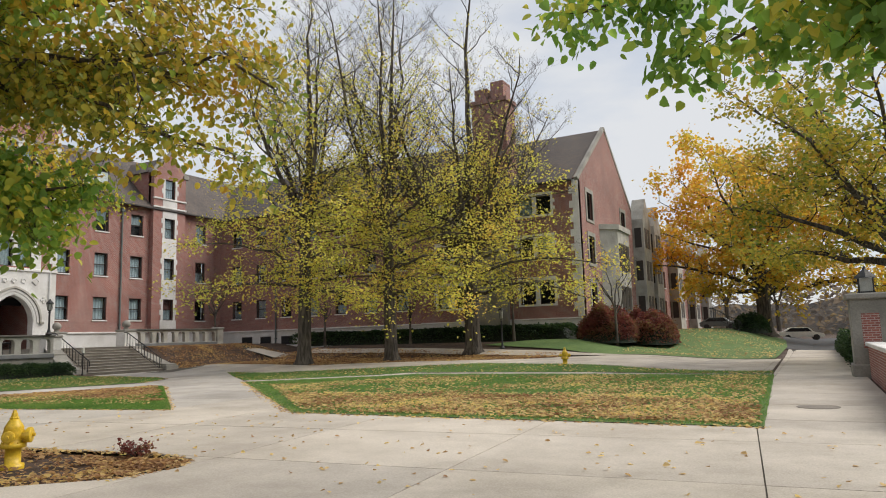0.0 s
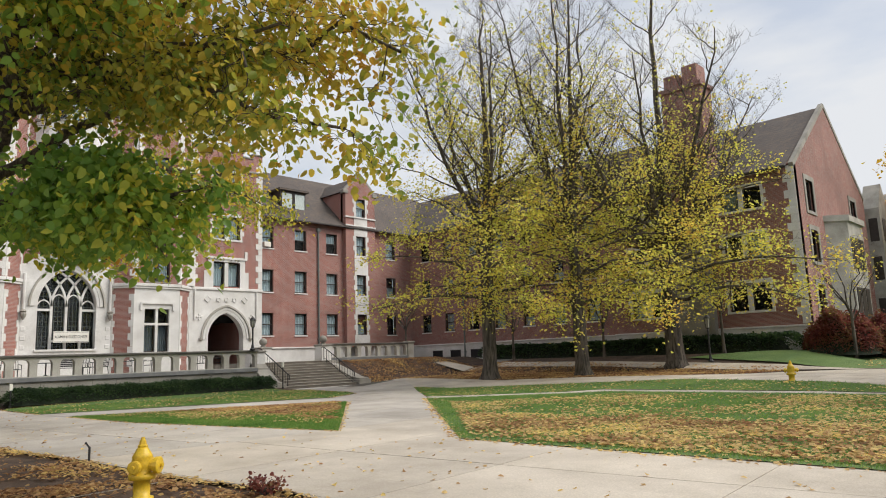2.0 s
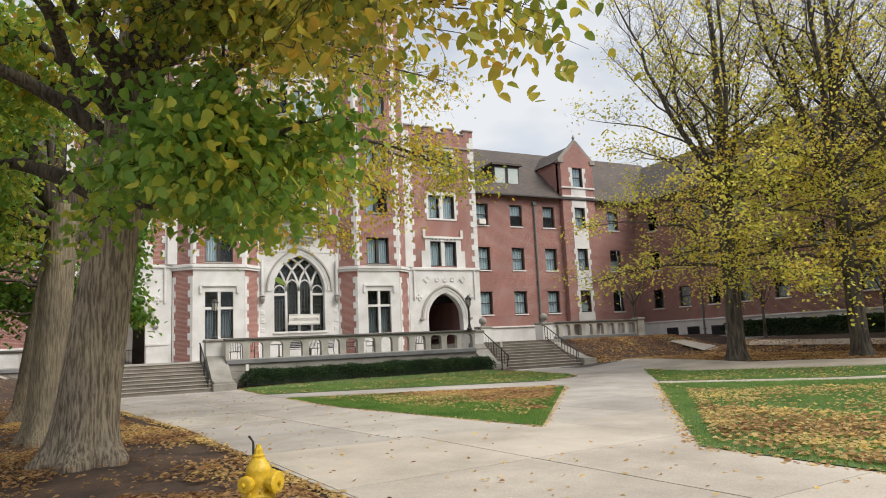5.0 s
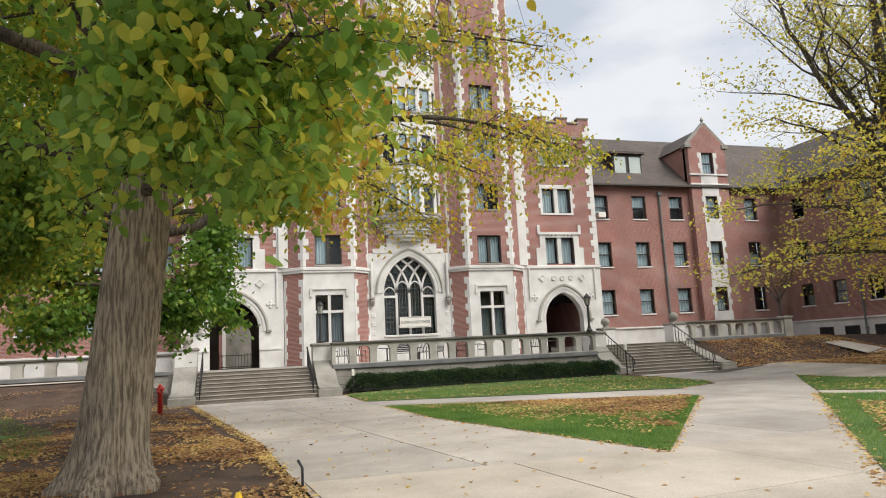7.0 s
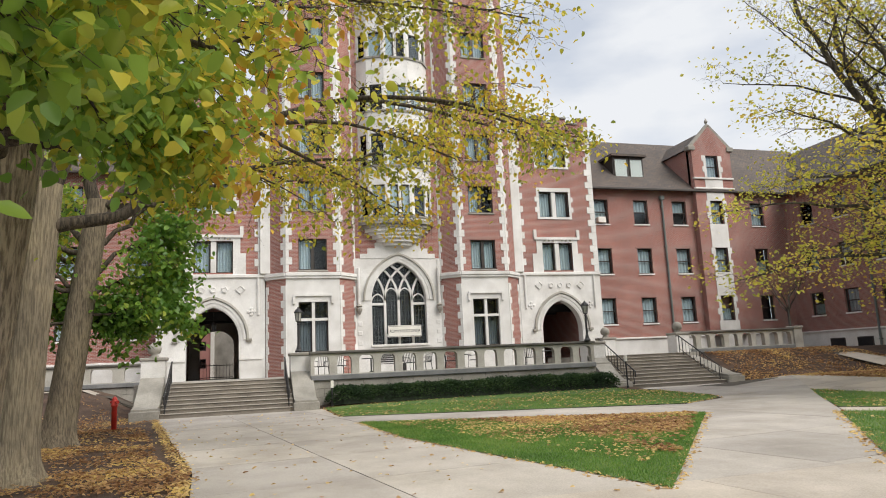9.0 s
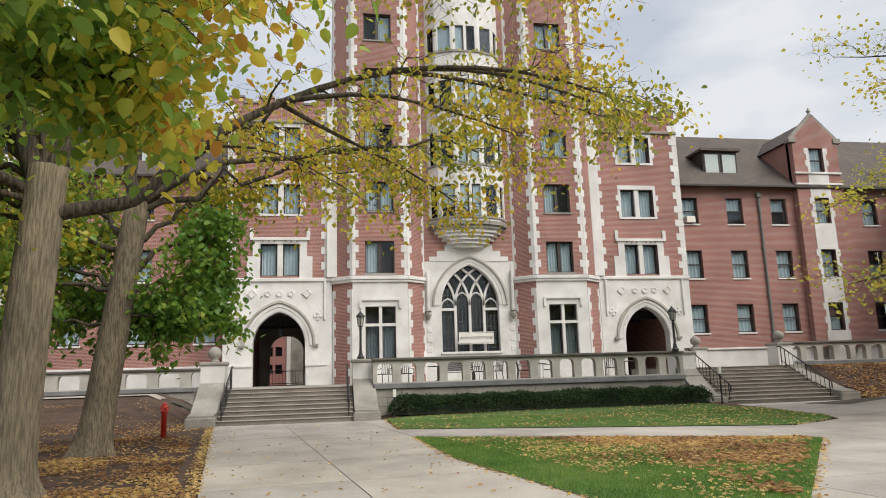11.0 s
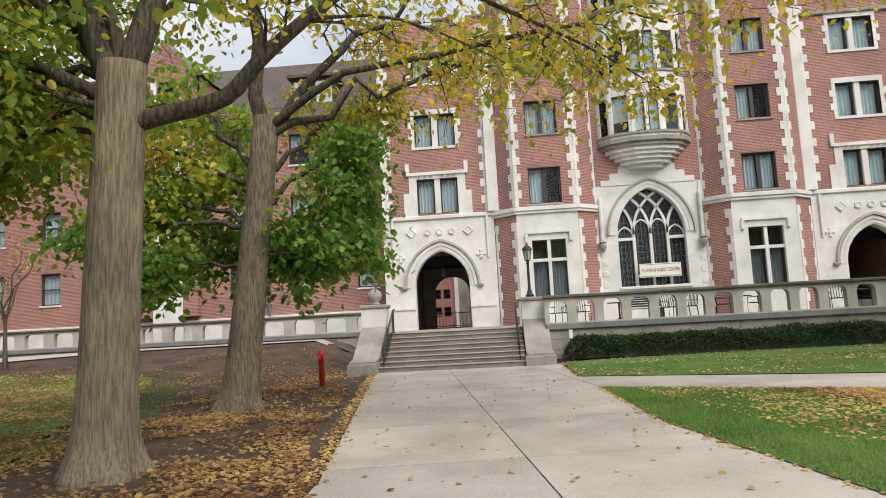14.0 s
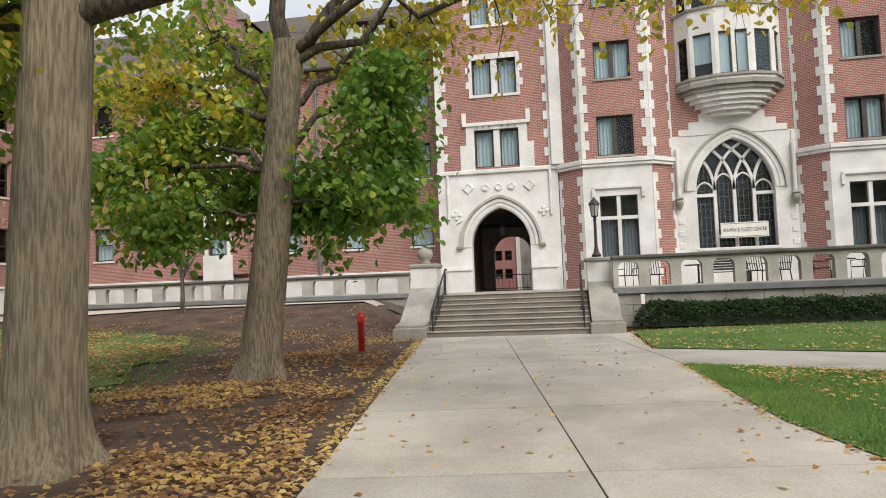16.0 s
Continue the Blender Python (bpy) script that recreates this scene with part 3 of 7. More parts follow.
def arch_bay(cx, u0, u1):
    """An end bay: pointed archway below, paired windows in stone frames above, battlements."""
    half, spring, rise, base = 1.38, 3.5, 1.78, 1.32
    bm = wall_bm(u0, u1, base - 1.4, 6.9, 0.6, [(cx - half, cx + half, base, spring + rise + 0.02)])
    spandrel(bm, cx, half, spring, rise, spring + rise + 0.02, 0, 0.6)
    part("wall", bm, STONE, tower, "pale limestone wall with a pointed archway")
    for wide, y0, y1, grow in ((0.11, -0.13, 0.0, 0.44), (0.14, -0.06, 0.0, 0.24), (0.12, -0.03, 0.0, 0.06)):
        bm = bmesh.new()
        arch_ring(bm, cx, half + grow, spring, rise + grow * 1.05, wide, y0, y1, 14, 0.0 if grow > 0.4 else 0.05)
        part("hood_mould", bm, STONE_MID if grow > 0.4 else STONE, tower)
    for s in (-1, 1):
        bm = bmesh.new()
        box(bm, cx + s * (half + 0.56) - 0.15, cx + s * (half + 0.56) + 0.15, -0.16, 0, spring - 0.14, spring, bevel=0.02)
        part("label_stop", bm, STONE_GREY, tower)
        bm = bmesh.new()
        box(bm, cx + s * 2.0 - 0.62, cx + s * 2.0 + 0.62, -0.12, 0, 2.35, 2.45)
        box(bm, cx + s * 2.0 - 0.58, cx + s * 2.0 + 0.58, -0.06, 0, 1.32, 2.35)
        part("plinth", bm, STONE, tower)
        for du, dz in ((0, 0), (0.16, 0), (-0.16, 0), (0, 0.16), (0, -0.16)):
            bm = bmesh.new()
            lathe(bm, [(0.02, -0.05), (0.09, -0.04), (0.1, 0.0), (0.07, 0.05)], 8)
            bm.transform(pose(cx + s * 2.05 + du, -0.02, 5.0 + dz, 90, 0, 0))
            part("carved_leaf", bm, STONE, tower)
        bm = bmesh.new()
        tube(bm, [(cx + s * 2.42, -0.04, 4.8), (cx + s * 2.42, -0.06, 6.9)], 0.07, 6)
        part("shaft", bm, STONE, tower)
    # carved panels above the arch: two lozenges, three shields
    for du, r, seg in ((-1.45, 0.27, 4), (-0.62, 0.19, 5), (0.0, 0.18, 8), (0.62, 0.19, 5), (1.45, 0.27, 4)):
        bm = bmesh.new()
        lathe(bm, [(r, 0.0), (r, 0.06), (r - 0.06, 0.07), (r - 0.08, 0.035), (0.05, 0.04)], seg)
        bm.transform(pose(cx + du, -0.002, 6.25, 90, 0, 0))
        part("carved_panel", bm, STONE, tower)
    holes = [(cx - 1.05, cx + 1.05, z, z + h) for z, h in ROWS_Z]
    part("wall", wall_bm(u0, u1, 7.1, 17.1, 0.5, holes), BRICK, tower, "red brick wall")
    bm = bmesh.new()
    box(bm, u0 - 0.04, u1 + 0.04, -0.1, 0.3, 6.9, 7.1, bevel=0.03)
    part("string_course", bm, STONE, tower, "limestone string course")
    for i, (z, h) in enumerate(ROWS_Z):
        window(tower, cx, z, 2.1, h, "stone_pair", 0.16, 0.75)
        if i:
            surround(tower, cx, z, 2.1, h)
    bm = bmesh.new()                              # stone panel round the lowest pair
    for a, b, c, d in ((-1.75, -1.05, 7.1, 8.3), (1.05, 1.75, 7.1, 8.3), (-1.45, -1.05, 8.3, 9.2), (1.05, 1.45, 8.3, 9.2), (-1.05, 1.05, 9.0, 9.2)):
        box(bm, cx + a, cx + b, -0.04, 0.1, c, d)
    box(bm, cx - 1.6, cx + 1.6, -0.12, 0.1, 9.2, 9.36)
    box(bm, cx - 1.62, cx - 1.42, -0.1, 0.05, 9.36, 9.85)
    box(bm, cx + 1.42, cx + 1.62, -0.1, 0.05, 9.36, 9.85)
    part("window_panel", bm, STONE, tower, "limestone panel with small finials")
    for i in range(3):
        for s in (-1, 1):
            part("dark_label", boxed(cx + s * (0.3 + 0.3 * i) - 0.05, cx + s * (0.3 + 0.3 * i) + 0.05, -0.15, -0.12, 9.08, 9.18), STONE_GREY, tower)
    bm = bmesh.new()
    box(bm, u0 - 0.03, u1 + 0.03, -0.12, 0.2, 15.98, 16.14, bevel=0.03)
    part("string_course", bm, STONE_GREY, tower, "weathered string course")
    w = (u1 - u0) / 7
    for i in range(7):
        if i % 2 == 0:
            part("merlon", boxed(u0 + i * w, u0 + (i + 1) * w, 0, 0.4, 17.1, 17.45), BRICK, tower)
        zt = 17.45 if i % 2 == 0 else 17.1
        part("coping", boxed(u0 + i * w - 0.04, u0 + (i + 1) * w + 0.04, -0.07, 0.47, zt, zt + 0.13, bevel=0.02), STONE_GREY, tower)
    edge = u0 if cx < TC else u1
    quoins(tower, edge, 7.12, 17.0, 0.55, 0.34, 0, 0.42, 1 if cx < TC else -1)
    inner = u1 if cx < TC else u0
    part("buttress", boxed(inner - 0.28, inner + 0.28, -0.22, 0.3, 7.1, 17.0, bevel=0.02), STONE, tower, "limestone buttress strip")
    quoins(tower, inner + (-0.28 if cx < TC else 0.28), 7.12, 17.0, 0.3, 0.12, 0, 0.42, -1 if cx < TC else 1)


arch_bay(7.55, 4.65, 10.35)
arch_bay(2 * TC - 7.55, 2 * TC - 10.35, 2 * TC - 4.65)


def seg_frame(p, q):
    """A frame whose x runs from p to q in plan (both in the tower's own axes, y inward)."""
    d = Vector((q[0] - p[0], q[1] - p[1]))
    return pose(p[0], p[1], 0, 0, 0, math.degrees(math.atan2(d.y, d.x))), d.length


def turret(cx):
    """A shallow canted turret: stone window below, brick with stone chains above, rising past the roofs."""
    P = [(cx - 2.55, 0.0), (cx - 1.5, -0.9), (cx + 1.5, -0.9), (cx + 2.55, 0.0)]
    top = 26.0
    for i, (p, q) in enumerate(zip(P, P[1:])):
        m, ln = seg_frame(p, q)
        g = thing("turret_face", m, "", "")
        g.parent = tower
        mid = ln / 2
        rows = [*ROWS_Z, (17.5, 1.65), (20.9, 1.65)] if i == 1 else []
        holes = [(mid - 0.8, mid + 0.8, z, z + h) for z, h in rows]
        low = [(mid - 0.82, mid + 0.82, 2.6, 5.4)] if i == 1 else []
        bm = wall_bm(0, ln, -0.1, 6.85, 0.5, low)
        bm.transform(m)
        part("wall", bm, STONE if i == 1 else BRICK, tower)
        bm = wall_bm(0, ln, 7.05, top, 0.45, holes)
        bm.transform(m)
        part("wall", bm, BRICK, tower, "red brick turret wall")
        for z0, z1, out in ((6.72, 6.86, 0.1), (6.86, 7.06, 0.16)):
            bm = boxed(-0.03, ln + 0.03, -out, 0.3, z0, z1, bevel=0.02)
            bm.transform(m)
            part("string_course", bm, STONE, tower)
        if i == 1:
            for z, h in rows:
                ob = window(tower, 0, 0, 1.6, h, "pair", 0.14, 0.7)
                ob.matrix_local = m @ pose(mid, 0, z)
                bm = boxed(mid - 0.86, mid + 0.86, -0.06, 0.14, z - 0.1, z, bevel=0.012)
                bm.transform(m)
                part("sill", bm, STONE_GREY, tower)
                bm = boxed(mid - 0.95, mid + 0.95, -0.012, 0.1, z + h, z + h + 0.24)
                bm.transform(m)
                part("lintel", bm, BRICK_OLD, tower)
            ob = window(tower, 0, 0, 1.64, 2.8, "cross", 0.2, 0.9)
            ob.matrix_local = m @ pose(mid, 0, 2.6)
            bm = bmesh.new()
            box(bm, mid - 1.1, mid + 1.1, -0.1, 0, 5.72, 5.84)
            box(bm, mid - 1.14, mid - 1.0, -0.1, 0, 5.3, 5.72)
            box(bm, mid + 1.0, mid + 1.14, -0.1, 0, 5.3, 5.72)
            bm.transform(m)
            part("hood_mould", bm, STONE, tower)
        bpy.data.objects.remove(g)
        # stone chains at the corners, on both faces
        for u, side in ((0, 1), (ln, -1)):
            for z0, z1 in ((7.1, top),) + (((1.3, 6.6),) if i != 1 else ()):
                n = int((z1 - z0) / 0.42)
                for k in range(n):
                    w = 0.34 if k % 2 else 0.17
                    if (i == 0 and side == 1) or (i == 2 and side == -1):
                        w *= 0.6
                    key = ("t", w, side)
                    if key not in QUOIN:
                        x0, x1 = (0, w) if side > 0 else (-w, 0)
                        QUOIN[key] = to_mesh("quoin", boxed(x0, x1, -0.03, 0.1, 0.004, 0.416), STONE)
                    ob = part("quoin", QUOIN[key], None, tower)
                    ob.matrix_local = m @ pose(u, 0, z0 + k * 0.42)


turret(12.95)
turret(2 * TC - 12.95)

# middle bay with the great traceried window
U0, U1 = 15.5, 2 * TC - 15.5
half, spring, rise = 1.66, 5.5, 2.3
bm = wall_bm(U0, U1, -0.1, 8.0, 0.7, [(TC - half, TC + half, 2.9, spring + rise + 0.02)])
spandrel(bm, TC, half, spring, rise, spring + rise + 0.02, 0, 0.7, 14)
part("wall", bm, STONE, tower, "pale limestone wall of the great window")
for wide, y0, y1, grow, mt in ((0.1, -0.15, 0.0, 0.42, STONE_MID), (0.2, -0.06, 0.0, 0.2, STONE), (0.16, -0.03, 0.02, 0.03, STONE)):
    bm = bmesh.new()
    arch_ring(bm, TC, half + grow, spring, rise + grow, wide, y0, y1, 16)
    part("hood_mould", bm, mt, tower)
part("wall", wall_bm(U0, U1, 8.0, 26.0, 0.6, []), BRICK, tower, "red brick wall above the great window")
bm = bmesh.new()
for w, z0, z1 in ((2.3, 8.0, 8.28), (1.85, 8.28, 8.6), (1.4, 8.6, 8.95), (1.0, 8.95, 9.3)):
    box(bm, TC - w, TC + w, -0.035, 0.05, z0, z1)
part("stepped_stone", bm, STONE, tower, "stepped limestone above the arch")
for s in (-1, 1):
    bm = bmesh.new()
    for k in range(3):
        box(bm, TC + s * (half + 1.05) - 0.28 - 0.06 * (k % 2), TC + s * (half + 1.05) + 0.28 + 0.06 * (k % 2), -0.05, 0, 6.6 + 0.45 * k, 7.05 + 0.45 * k - 0.01)
    tube(bm, [(TC + s * (half + 0.78), -0.12, 4.9), (TC + s * (half + 0.78), -0.14, 7.4)], 0.09, 8)
    part("shaft", bm, STONE, tower, "carved limestone shaft")
    bm = bmesh.new()
    lathe(bm, [(0.04, -0.35), (0.16, -0.12), (0.18, 0.0), (0.12, 0.1), (0.2, 0.16), (0.02, 0.3)], 8)
    bm.transform(Matrix.Translation((TC + s * (half + 0.78), -0.18, 5.0)))
    part("carved_corbel", bm, STONE_GREY, tower)
    for k in range(3):
        part("carved_panel", boxed(TC + s * (half + 0.72) - 0.13, TC + s * (half + 0.72) + 0.13, -0.03, 0.02, 2.9 + 0.55 * k, 3.16 + 0.55 * k, bevel=0.02), STONE, tower)
# Near-black sheet behind the glass, the hall's inner gloom as colour.
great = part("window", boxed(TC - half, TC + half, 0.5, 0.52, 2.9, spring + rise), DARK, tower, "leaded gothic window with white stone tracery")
ob = part("pane", boxed(TC - half, TC + half, 0.40, 0.41, 2.9, spring + rise), GLASS, great)
ob.visible_shadow = False
for k in range(4):
    x0 = TC - half + k * half / 2
    for i in range(1, 4):
        part("lead_bar", boxed(x0 + i * half / 8 - 0.008, x0 + i * half / 8 + 0.008, 0.385, 0.4, 2.9, spring + 1.2), LEAD, great)
for i in range(12):
    part("lead_bar", boxed(TC - half, TC + half, 0.385, 0.4, 3.1 + 0.3 * i, 3.115 + 0.3 * i), LEAD, great)
for k in (-1, 0, 1):
    part("mullion", boxed(TC + k * half / 2 - 0.07, TC + k * half / 2 + 0.07, 0.22, 0.42, 2.9, spring), STONE, great, "white stone mullion")
for a, b, z in ((-half, -half / 2 - 0.07, spring - 0.28), (half / 2 + 0.07, half, spring - 0.28), (-half / 2 + 0.07, -0.07, 3.35), (0.07, half / 2 - 0.07, 3.35)):
    part("transom", boxed(TC + a, TC + b, 0.22, 0.42, z, z + 0.14), STONE, great)
R = (half * half + rise * rise) / (2 * half)
inside_arch = lambda x, z: z < spring or (math.hypot(x - (TC - half + R), z - spring) < R and math.hypot(x - (TC + half - R), z - spring) < R)
for k in (-1, 0, 1):
    for s in (-1, 1):                       # ribs that cross, struck with the great arch's own radius
        pts = []
        for i in range(25):
            a = 1.25 * i / 24
            x, z = TC + k * half / 2 + s * (R - R * math.cos(a)), spring + R * math.sin(a)
            if not inside_arch(x, z):
                break
            pts.append((x, 0.32, z))
        if len(pts) > 2:
            bm = bmesh.new()
            tube(bm, pts, 0.085, flat=True)
            part("tracery_rib", bm, STONE, great)
for k in (-1.5, -0.5, 0.5, 1.5):             # small pointed heads of the lights
    bm = bmesh.new()
    pts = [(x, 0.34, z) for x, z in arch_line(TC + k * half / 2, half / 4 - 0.03, spring - (0.1 if abs(k) > 1 else -0.25), 0.5, 6)]
    tube(bm, pts, 0.05, flat=True)
    part("tracery_rib", bm, STONE, great)
bm = bmesh.new()
box(bm, TC - half - 0.1, TC + half + 0.1, -0.08, 0.4, 2.76, 2.9, bevel=0.02)
part("sill", bm, STONE, great)

# oriel on its corbel
ORI = [(-2.25, 0.0), (-1.75, -0.75), (-0.75, -1.15), (0.75, -1.15), (1.75, -0.75), (2.25, 0.0)]
for k in range(7):                            # stepped corbel
    f = 0.42 + 0.62 * (k / 6) ** 0.8
    bm = bmesh.new()
    column(bm, [(TC + x * f, y * f) for x, y in ORI], 8.75 + 0.2 * k, 8.96 + 0.2 * k)
    part("corbel", bm, STONE_GREY if k in (5, 6) else STONE, tower, "moulded limestone corbel")
for z0, z1 in ((10.16, 10.4), (12.3, 13.45), (15.5, 16.9), (18.6, 20.4), (22.0, 26.0)):
    bm = bmesh.new()
    column(bm, [(TC + x, y) for x, y in ORI], z0, z1)
    part("spandrel_panel", bm, STONE, tower, "limestone oriel panel")
for z in (10.3, 13.4, 16.85, 20.3):
    bm = bmesh.new()
    column(bm, [(TC + x * 1.04, y * 1.06) for x, y in ORI], z, z + 0.12)
    part("string_course", bm, STONE_GREY, tower)
for z0, z1 in ((10.42, 12.3), (13.52, 15.5), (16.97, 18.6), (20.42, 22.0)):
    bm = bmesh.new()
    # Solid near-black filling stands for the unlit room of the oriel.
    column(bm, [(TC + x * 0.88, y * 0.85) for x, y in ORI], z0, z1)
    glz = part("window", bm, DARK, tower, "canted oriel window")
    for p, q in zip(ORI, ORI[1:]):
        m, ln = seg_frame((TC + p[0], p[1]), (TC + q[0], q[1]))
        lights = 2 if ln > 1.3 else 1
        bm = bmesh.new()
        for i in range(lights + 1):
            c = min(max(ln * i / lights, 0.08), ln - 0.08)
            box(bm, c - 0.08, c + 0.08, 0.0, 0.16, z0, z1)
        bm.transform(m)
        part("mullion", bm, STONE, glz)
        for i in range(lights):
            a, b = ln * i / lights + 0.1, ln * (i + 1) / lights - 0.1
            fr = bmesh.new()
            for e in ((a, a + 0.05, z0, z1), (b - 0.05, b, z0, z1), (a, b, z0, z0 + 0.06), (a, b, z1 - 0.08, z1)):
                box(fr, e[0], e[1], 0.06, 0.11, e[2], e[3])
            fr.transform(m)
            part("sash", fr, FRAME, glz)
            pn = boxed(a + 0.05, b - 0.05, 0.08, 0.085, z0 + 0.06, z1 - 0.08)
            pn.transform(m)
            part("pane", pn, GLASS, glz).visible_shadow = False
            if RNG.random() < 0.6:
                cu = boxed(a + 0.05, b - 0.05, 0.12, 0.125, z0 + 0.06 + (0.5 if RNG.random() < 0.4 else 0), z1 - 0.08)
                cu.transform(m)
                part("curtain", cu, BLIND, glz)
# mass of the block behind its face, with the passages through it
bm = bmesh.new()
box(bm, 10.4, 2 * TC - 10.4, 0.8, 12, 0, 26)
part("rear_block", bm, BRICK_OLD, tower)
for cx in (7.55, 2 * TC - 7.55):
    bm = bmesh.new()
    lo, hi = (4.65, 10.4) if cx < TC else (2 * TC - 10.4, 2 * TC - 4.65)
    box(bm, lo, hi, 0.55, 12, 6.9, 16.2)
    box(bm, lo, cx - 1.7, 0.65, 12, 0, 6.9)
    box(bm, cx + 1.7, hi, 0.65, 12, 0, 6.9)
    box(bm, cx - 1.7, cx + 1.7, 0.65, 12, 5.35, 6.9)
    part("passage_wall", bm, BRICK_OLD, tower, "dark vaulted passage walls")
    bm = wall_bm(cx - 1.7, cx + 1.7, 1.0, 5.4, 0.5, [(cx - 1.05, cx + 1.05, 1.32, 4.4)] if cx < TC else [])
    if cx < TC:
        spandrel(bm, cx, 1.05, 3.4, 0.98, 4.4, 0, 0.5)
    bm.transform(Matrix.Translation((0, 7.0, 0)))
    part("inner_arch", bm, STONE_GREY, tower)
    part("ceiling_beam", boxed(cx - 1.7, cx + 1.7, 2.0, 2.3, 4.7, 5.2), DARK, tower)
    part("ceiling_beam", boxed(cx - 1.7, cx + 1.7, 4.4, 4.7, 4.7, 5.2), DARK, tower)
# metal gate low in the passage
gate = thing("passage_gate", pose(TX - 6.6, 7.55, 1.32, 0, 0, 90), "black iron gate across the passage floor", "gate")
bm = bmesh.new()
for z in (0.1, 0.85):
    tube(bm, [(-1.0, 0, z), (1.0, 0, z)], 0.025, 6)
part("rail", bm, IRON, gate)
for i in range(11):
    bm = bmesh.new()
    tube(bm, [(-1.0 + 0.2 * i, 0, 0), (-1.0 + 0.2 * i, 0, 0.95)], 0.012, 5)
    part("bar", bm, IRON, gate)
rear = facade("court_building", -78, 0, 90, "pinkish brick building seen through the archway")
COURT = [(u, z) for u in (1.2, 2.6, 4.5, 5.4) for z in (2.2, 3.9, 6.4)]
part("wall", wall_bm(-6, 6.15, 0, 16, 0.4, [(u - 0.33, u + 0.33, z, z + 0.9) for u, z in COURT]), PINK, rear, "pinkish brick wall")
for u, z in COURT:
    window(rear, u, z, 0.66, 0.9, "sash", 0.1, 0.2)
part("corner_trim", boxed(6.15, 6.5, -0.1, 0.4, 0, 16), WHITE, rear, "white corner trim")
part("side_wall", boxed(6.5, 22, 0.3, 0.7, 0, 16), STONE_GREY, rear, "grey stone side wall")
hang = thing("passage_lantern", pose(TX - 1.2, 7.55, 4.0), "black iron lantern hanging in the archway", "lantern")
bm = bmesh.new()
lathe(bm, [(0.06, 0.0), (0.14, 0.06), (0.17, 0.4), (0.06, 0.52), (0.02, 0.56)], 6)
part("cage", bm, IRON, hang)
bm = bmesh.new()
tube(bm, [(0, 0, 0.5), (0, 0, 1.25)], 0.012, 5)
part("chain", bm, IRON, hang)

# sign before the great window
sign = thing("banner_sign", pose(TX + 0.1, 18.35, 3.3, 0, 0, 90), "white banner with dark lettering before the great window", "sign")
part("board", boxed(-1.0, 1.0, -0.02, 0.02, 0.0, 0.68, bevel=0.006), WHITE, sign)
for z in (0.04, 0.62):
    part("border", boxed(-0.96, 0.96, -0.024, -0.02, z, z + 0.02), BLACK, sign)


def lettering(text, size, parent, m, mat, width=None):
    cu = bpy.data.curves.new("lettering", "FONT")
    cu.body, cu.size, cu.align_x, cu.align_y, cu.extrude = text, size, "CENTER", "CENTER", 0.003
    tmp = bpy.data.objects.new("lettering", cu)
    scene.collection.objects.link(tmp)
    bpy.context.view_layer.update()
    me = bpy.data.meshes.new_from_object(tmp.evaluated_get(bpy.context.evaluated_depsgraph_get()))
    bpy.data.objects.remove(tmp)
    xs_ = [v.co.x for v in me.vertices]
    k = (width / (max(xs_) - min(xs_))) if width else 1
    me.transform(m @ Matrix.Diagonal((k, 1, 1, 1)))
    me.materials.clear()
    me.materials.append(mat)
    ob = new("lettering", me)
    ob.parent = parent
    return ob


lettering("ALUMNI & GUEST CENTER", 0.24, sign, pose(0, -0.026, 0.34, 90, 0, 0), BLACK, 1.85)
for s in (-0.9, 0.9):
    bm = bmesh.new()
    tube(bm, [(s, 0.02, 0.6), (s, 0.45, 0.75)], 0.01, 5)
    part("cord", bm, IRON, sign)


# ---- wings ----
def wing(th, u0, u1, cols, rows, eave, base_z, brick, w=1.15, style="sash", skip=(), roof=True, depth=11.0, ridge=5.3, ends=(0, 0)):
    holes = [(u - w / 2, u + w / 2, z, z + h) for u in cols for z, h in rows if not any(a < u < b for a, b in skip)]
    part("wall", wall_bm(u0, u1, base_z, eave, 0.45, holes), brick, th, "red brick wall")
    part("plinth", wall_bm(u0, u1, -0.3, base_z - 0.12, 0.5, []), STONE, th, "pale limestone plinth")
    part("string_course", boxed(u0, u1, -0.1, 0.4, base_z - 0.12, base_z, bevel=0.02), STONE, th)
    for u in cols:
        for z, h in rows:
            if not any(a < u < b for a, b in skip):
                window(th, u, z, w, h, style, 0.13, 0.7)
                sill(th, u, z, w)
                part("lintel", boxed(u - w / 2 - 0.12, u + w / 2 + 0.12, -0.012, 0.1, z + h, z + h + 0.22), BRICK_OLD, th)
    if roof:
        bm = bmesh.new()
        e = 0.45
        ps = [(u0 - ends[0], -e, eave - 0.1), (u1 + ends[1], -e, eave - 0.1), (u1 + ends[1], depth / 2, eave + ridge), (u0 - ends[0], depth / 2, eave + ridge), (u1 + ends[1], depth + e, eave - 0.1), (u0 - ends[0], depth + e, eave - 0.1)]
        lo = [bm.verts.new(p) for p in ps]
        bm.faces.new((lo[0], lo[1], lo[2], lo[3]))
        bm.faces.new((lo[3], lo[2], lo[4], lo[5]))
        bm.faces.new((lo[0], lo[3], lo[5]))
        bm.faces.new((lo[1], lo[4], lo[2]))
        bm.faces.new((lo[0], lo[5], lo[4], lo[1]))
        part("roof", bm, ROOF, th, "steep dark slate roof")
        part("gutter", boxed(u0, u1, -0.58, -0.42, eave - 0.22, eave - 0.06, bevel=0.03), FRAME, th)
        part("rear_wall", boxed(u0, u1, depth - 0.4, depth, -0.2, eave), brick, th)


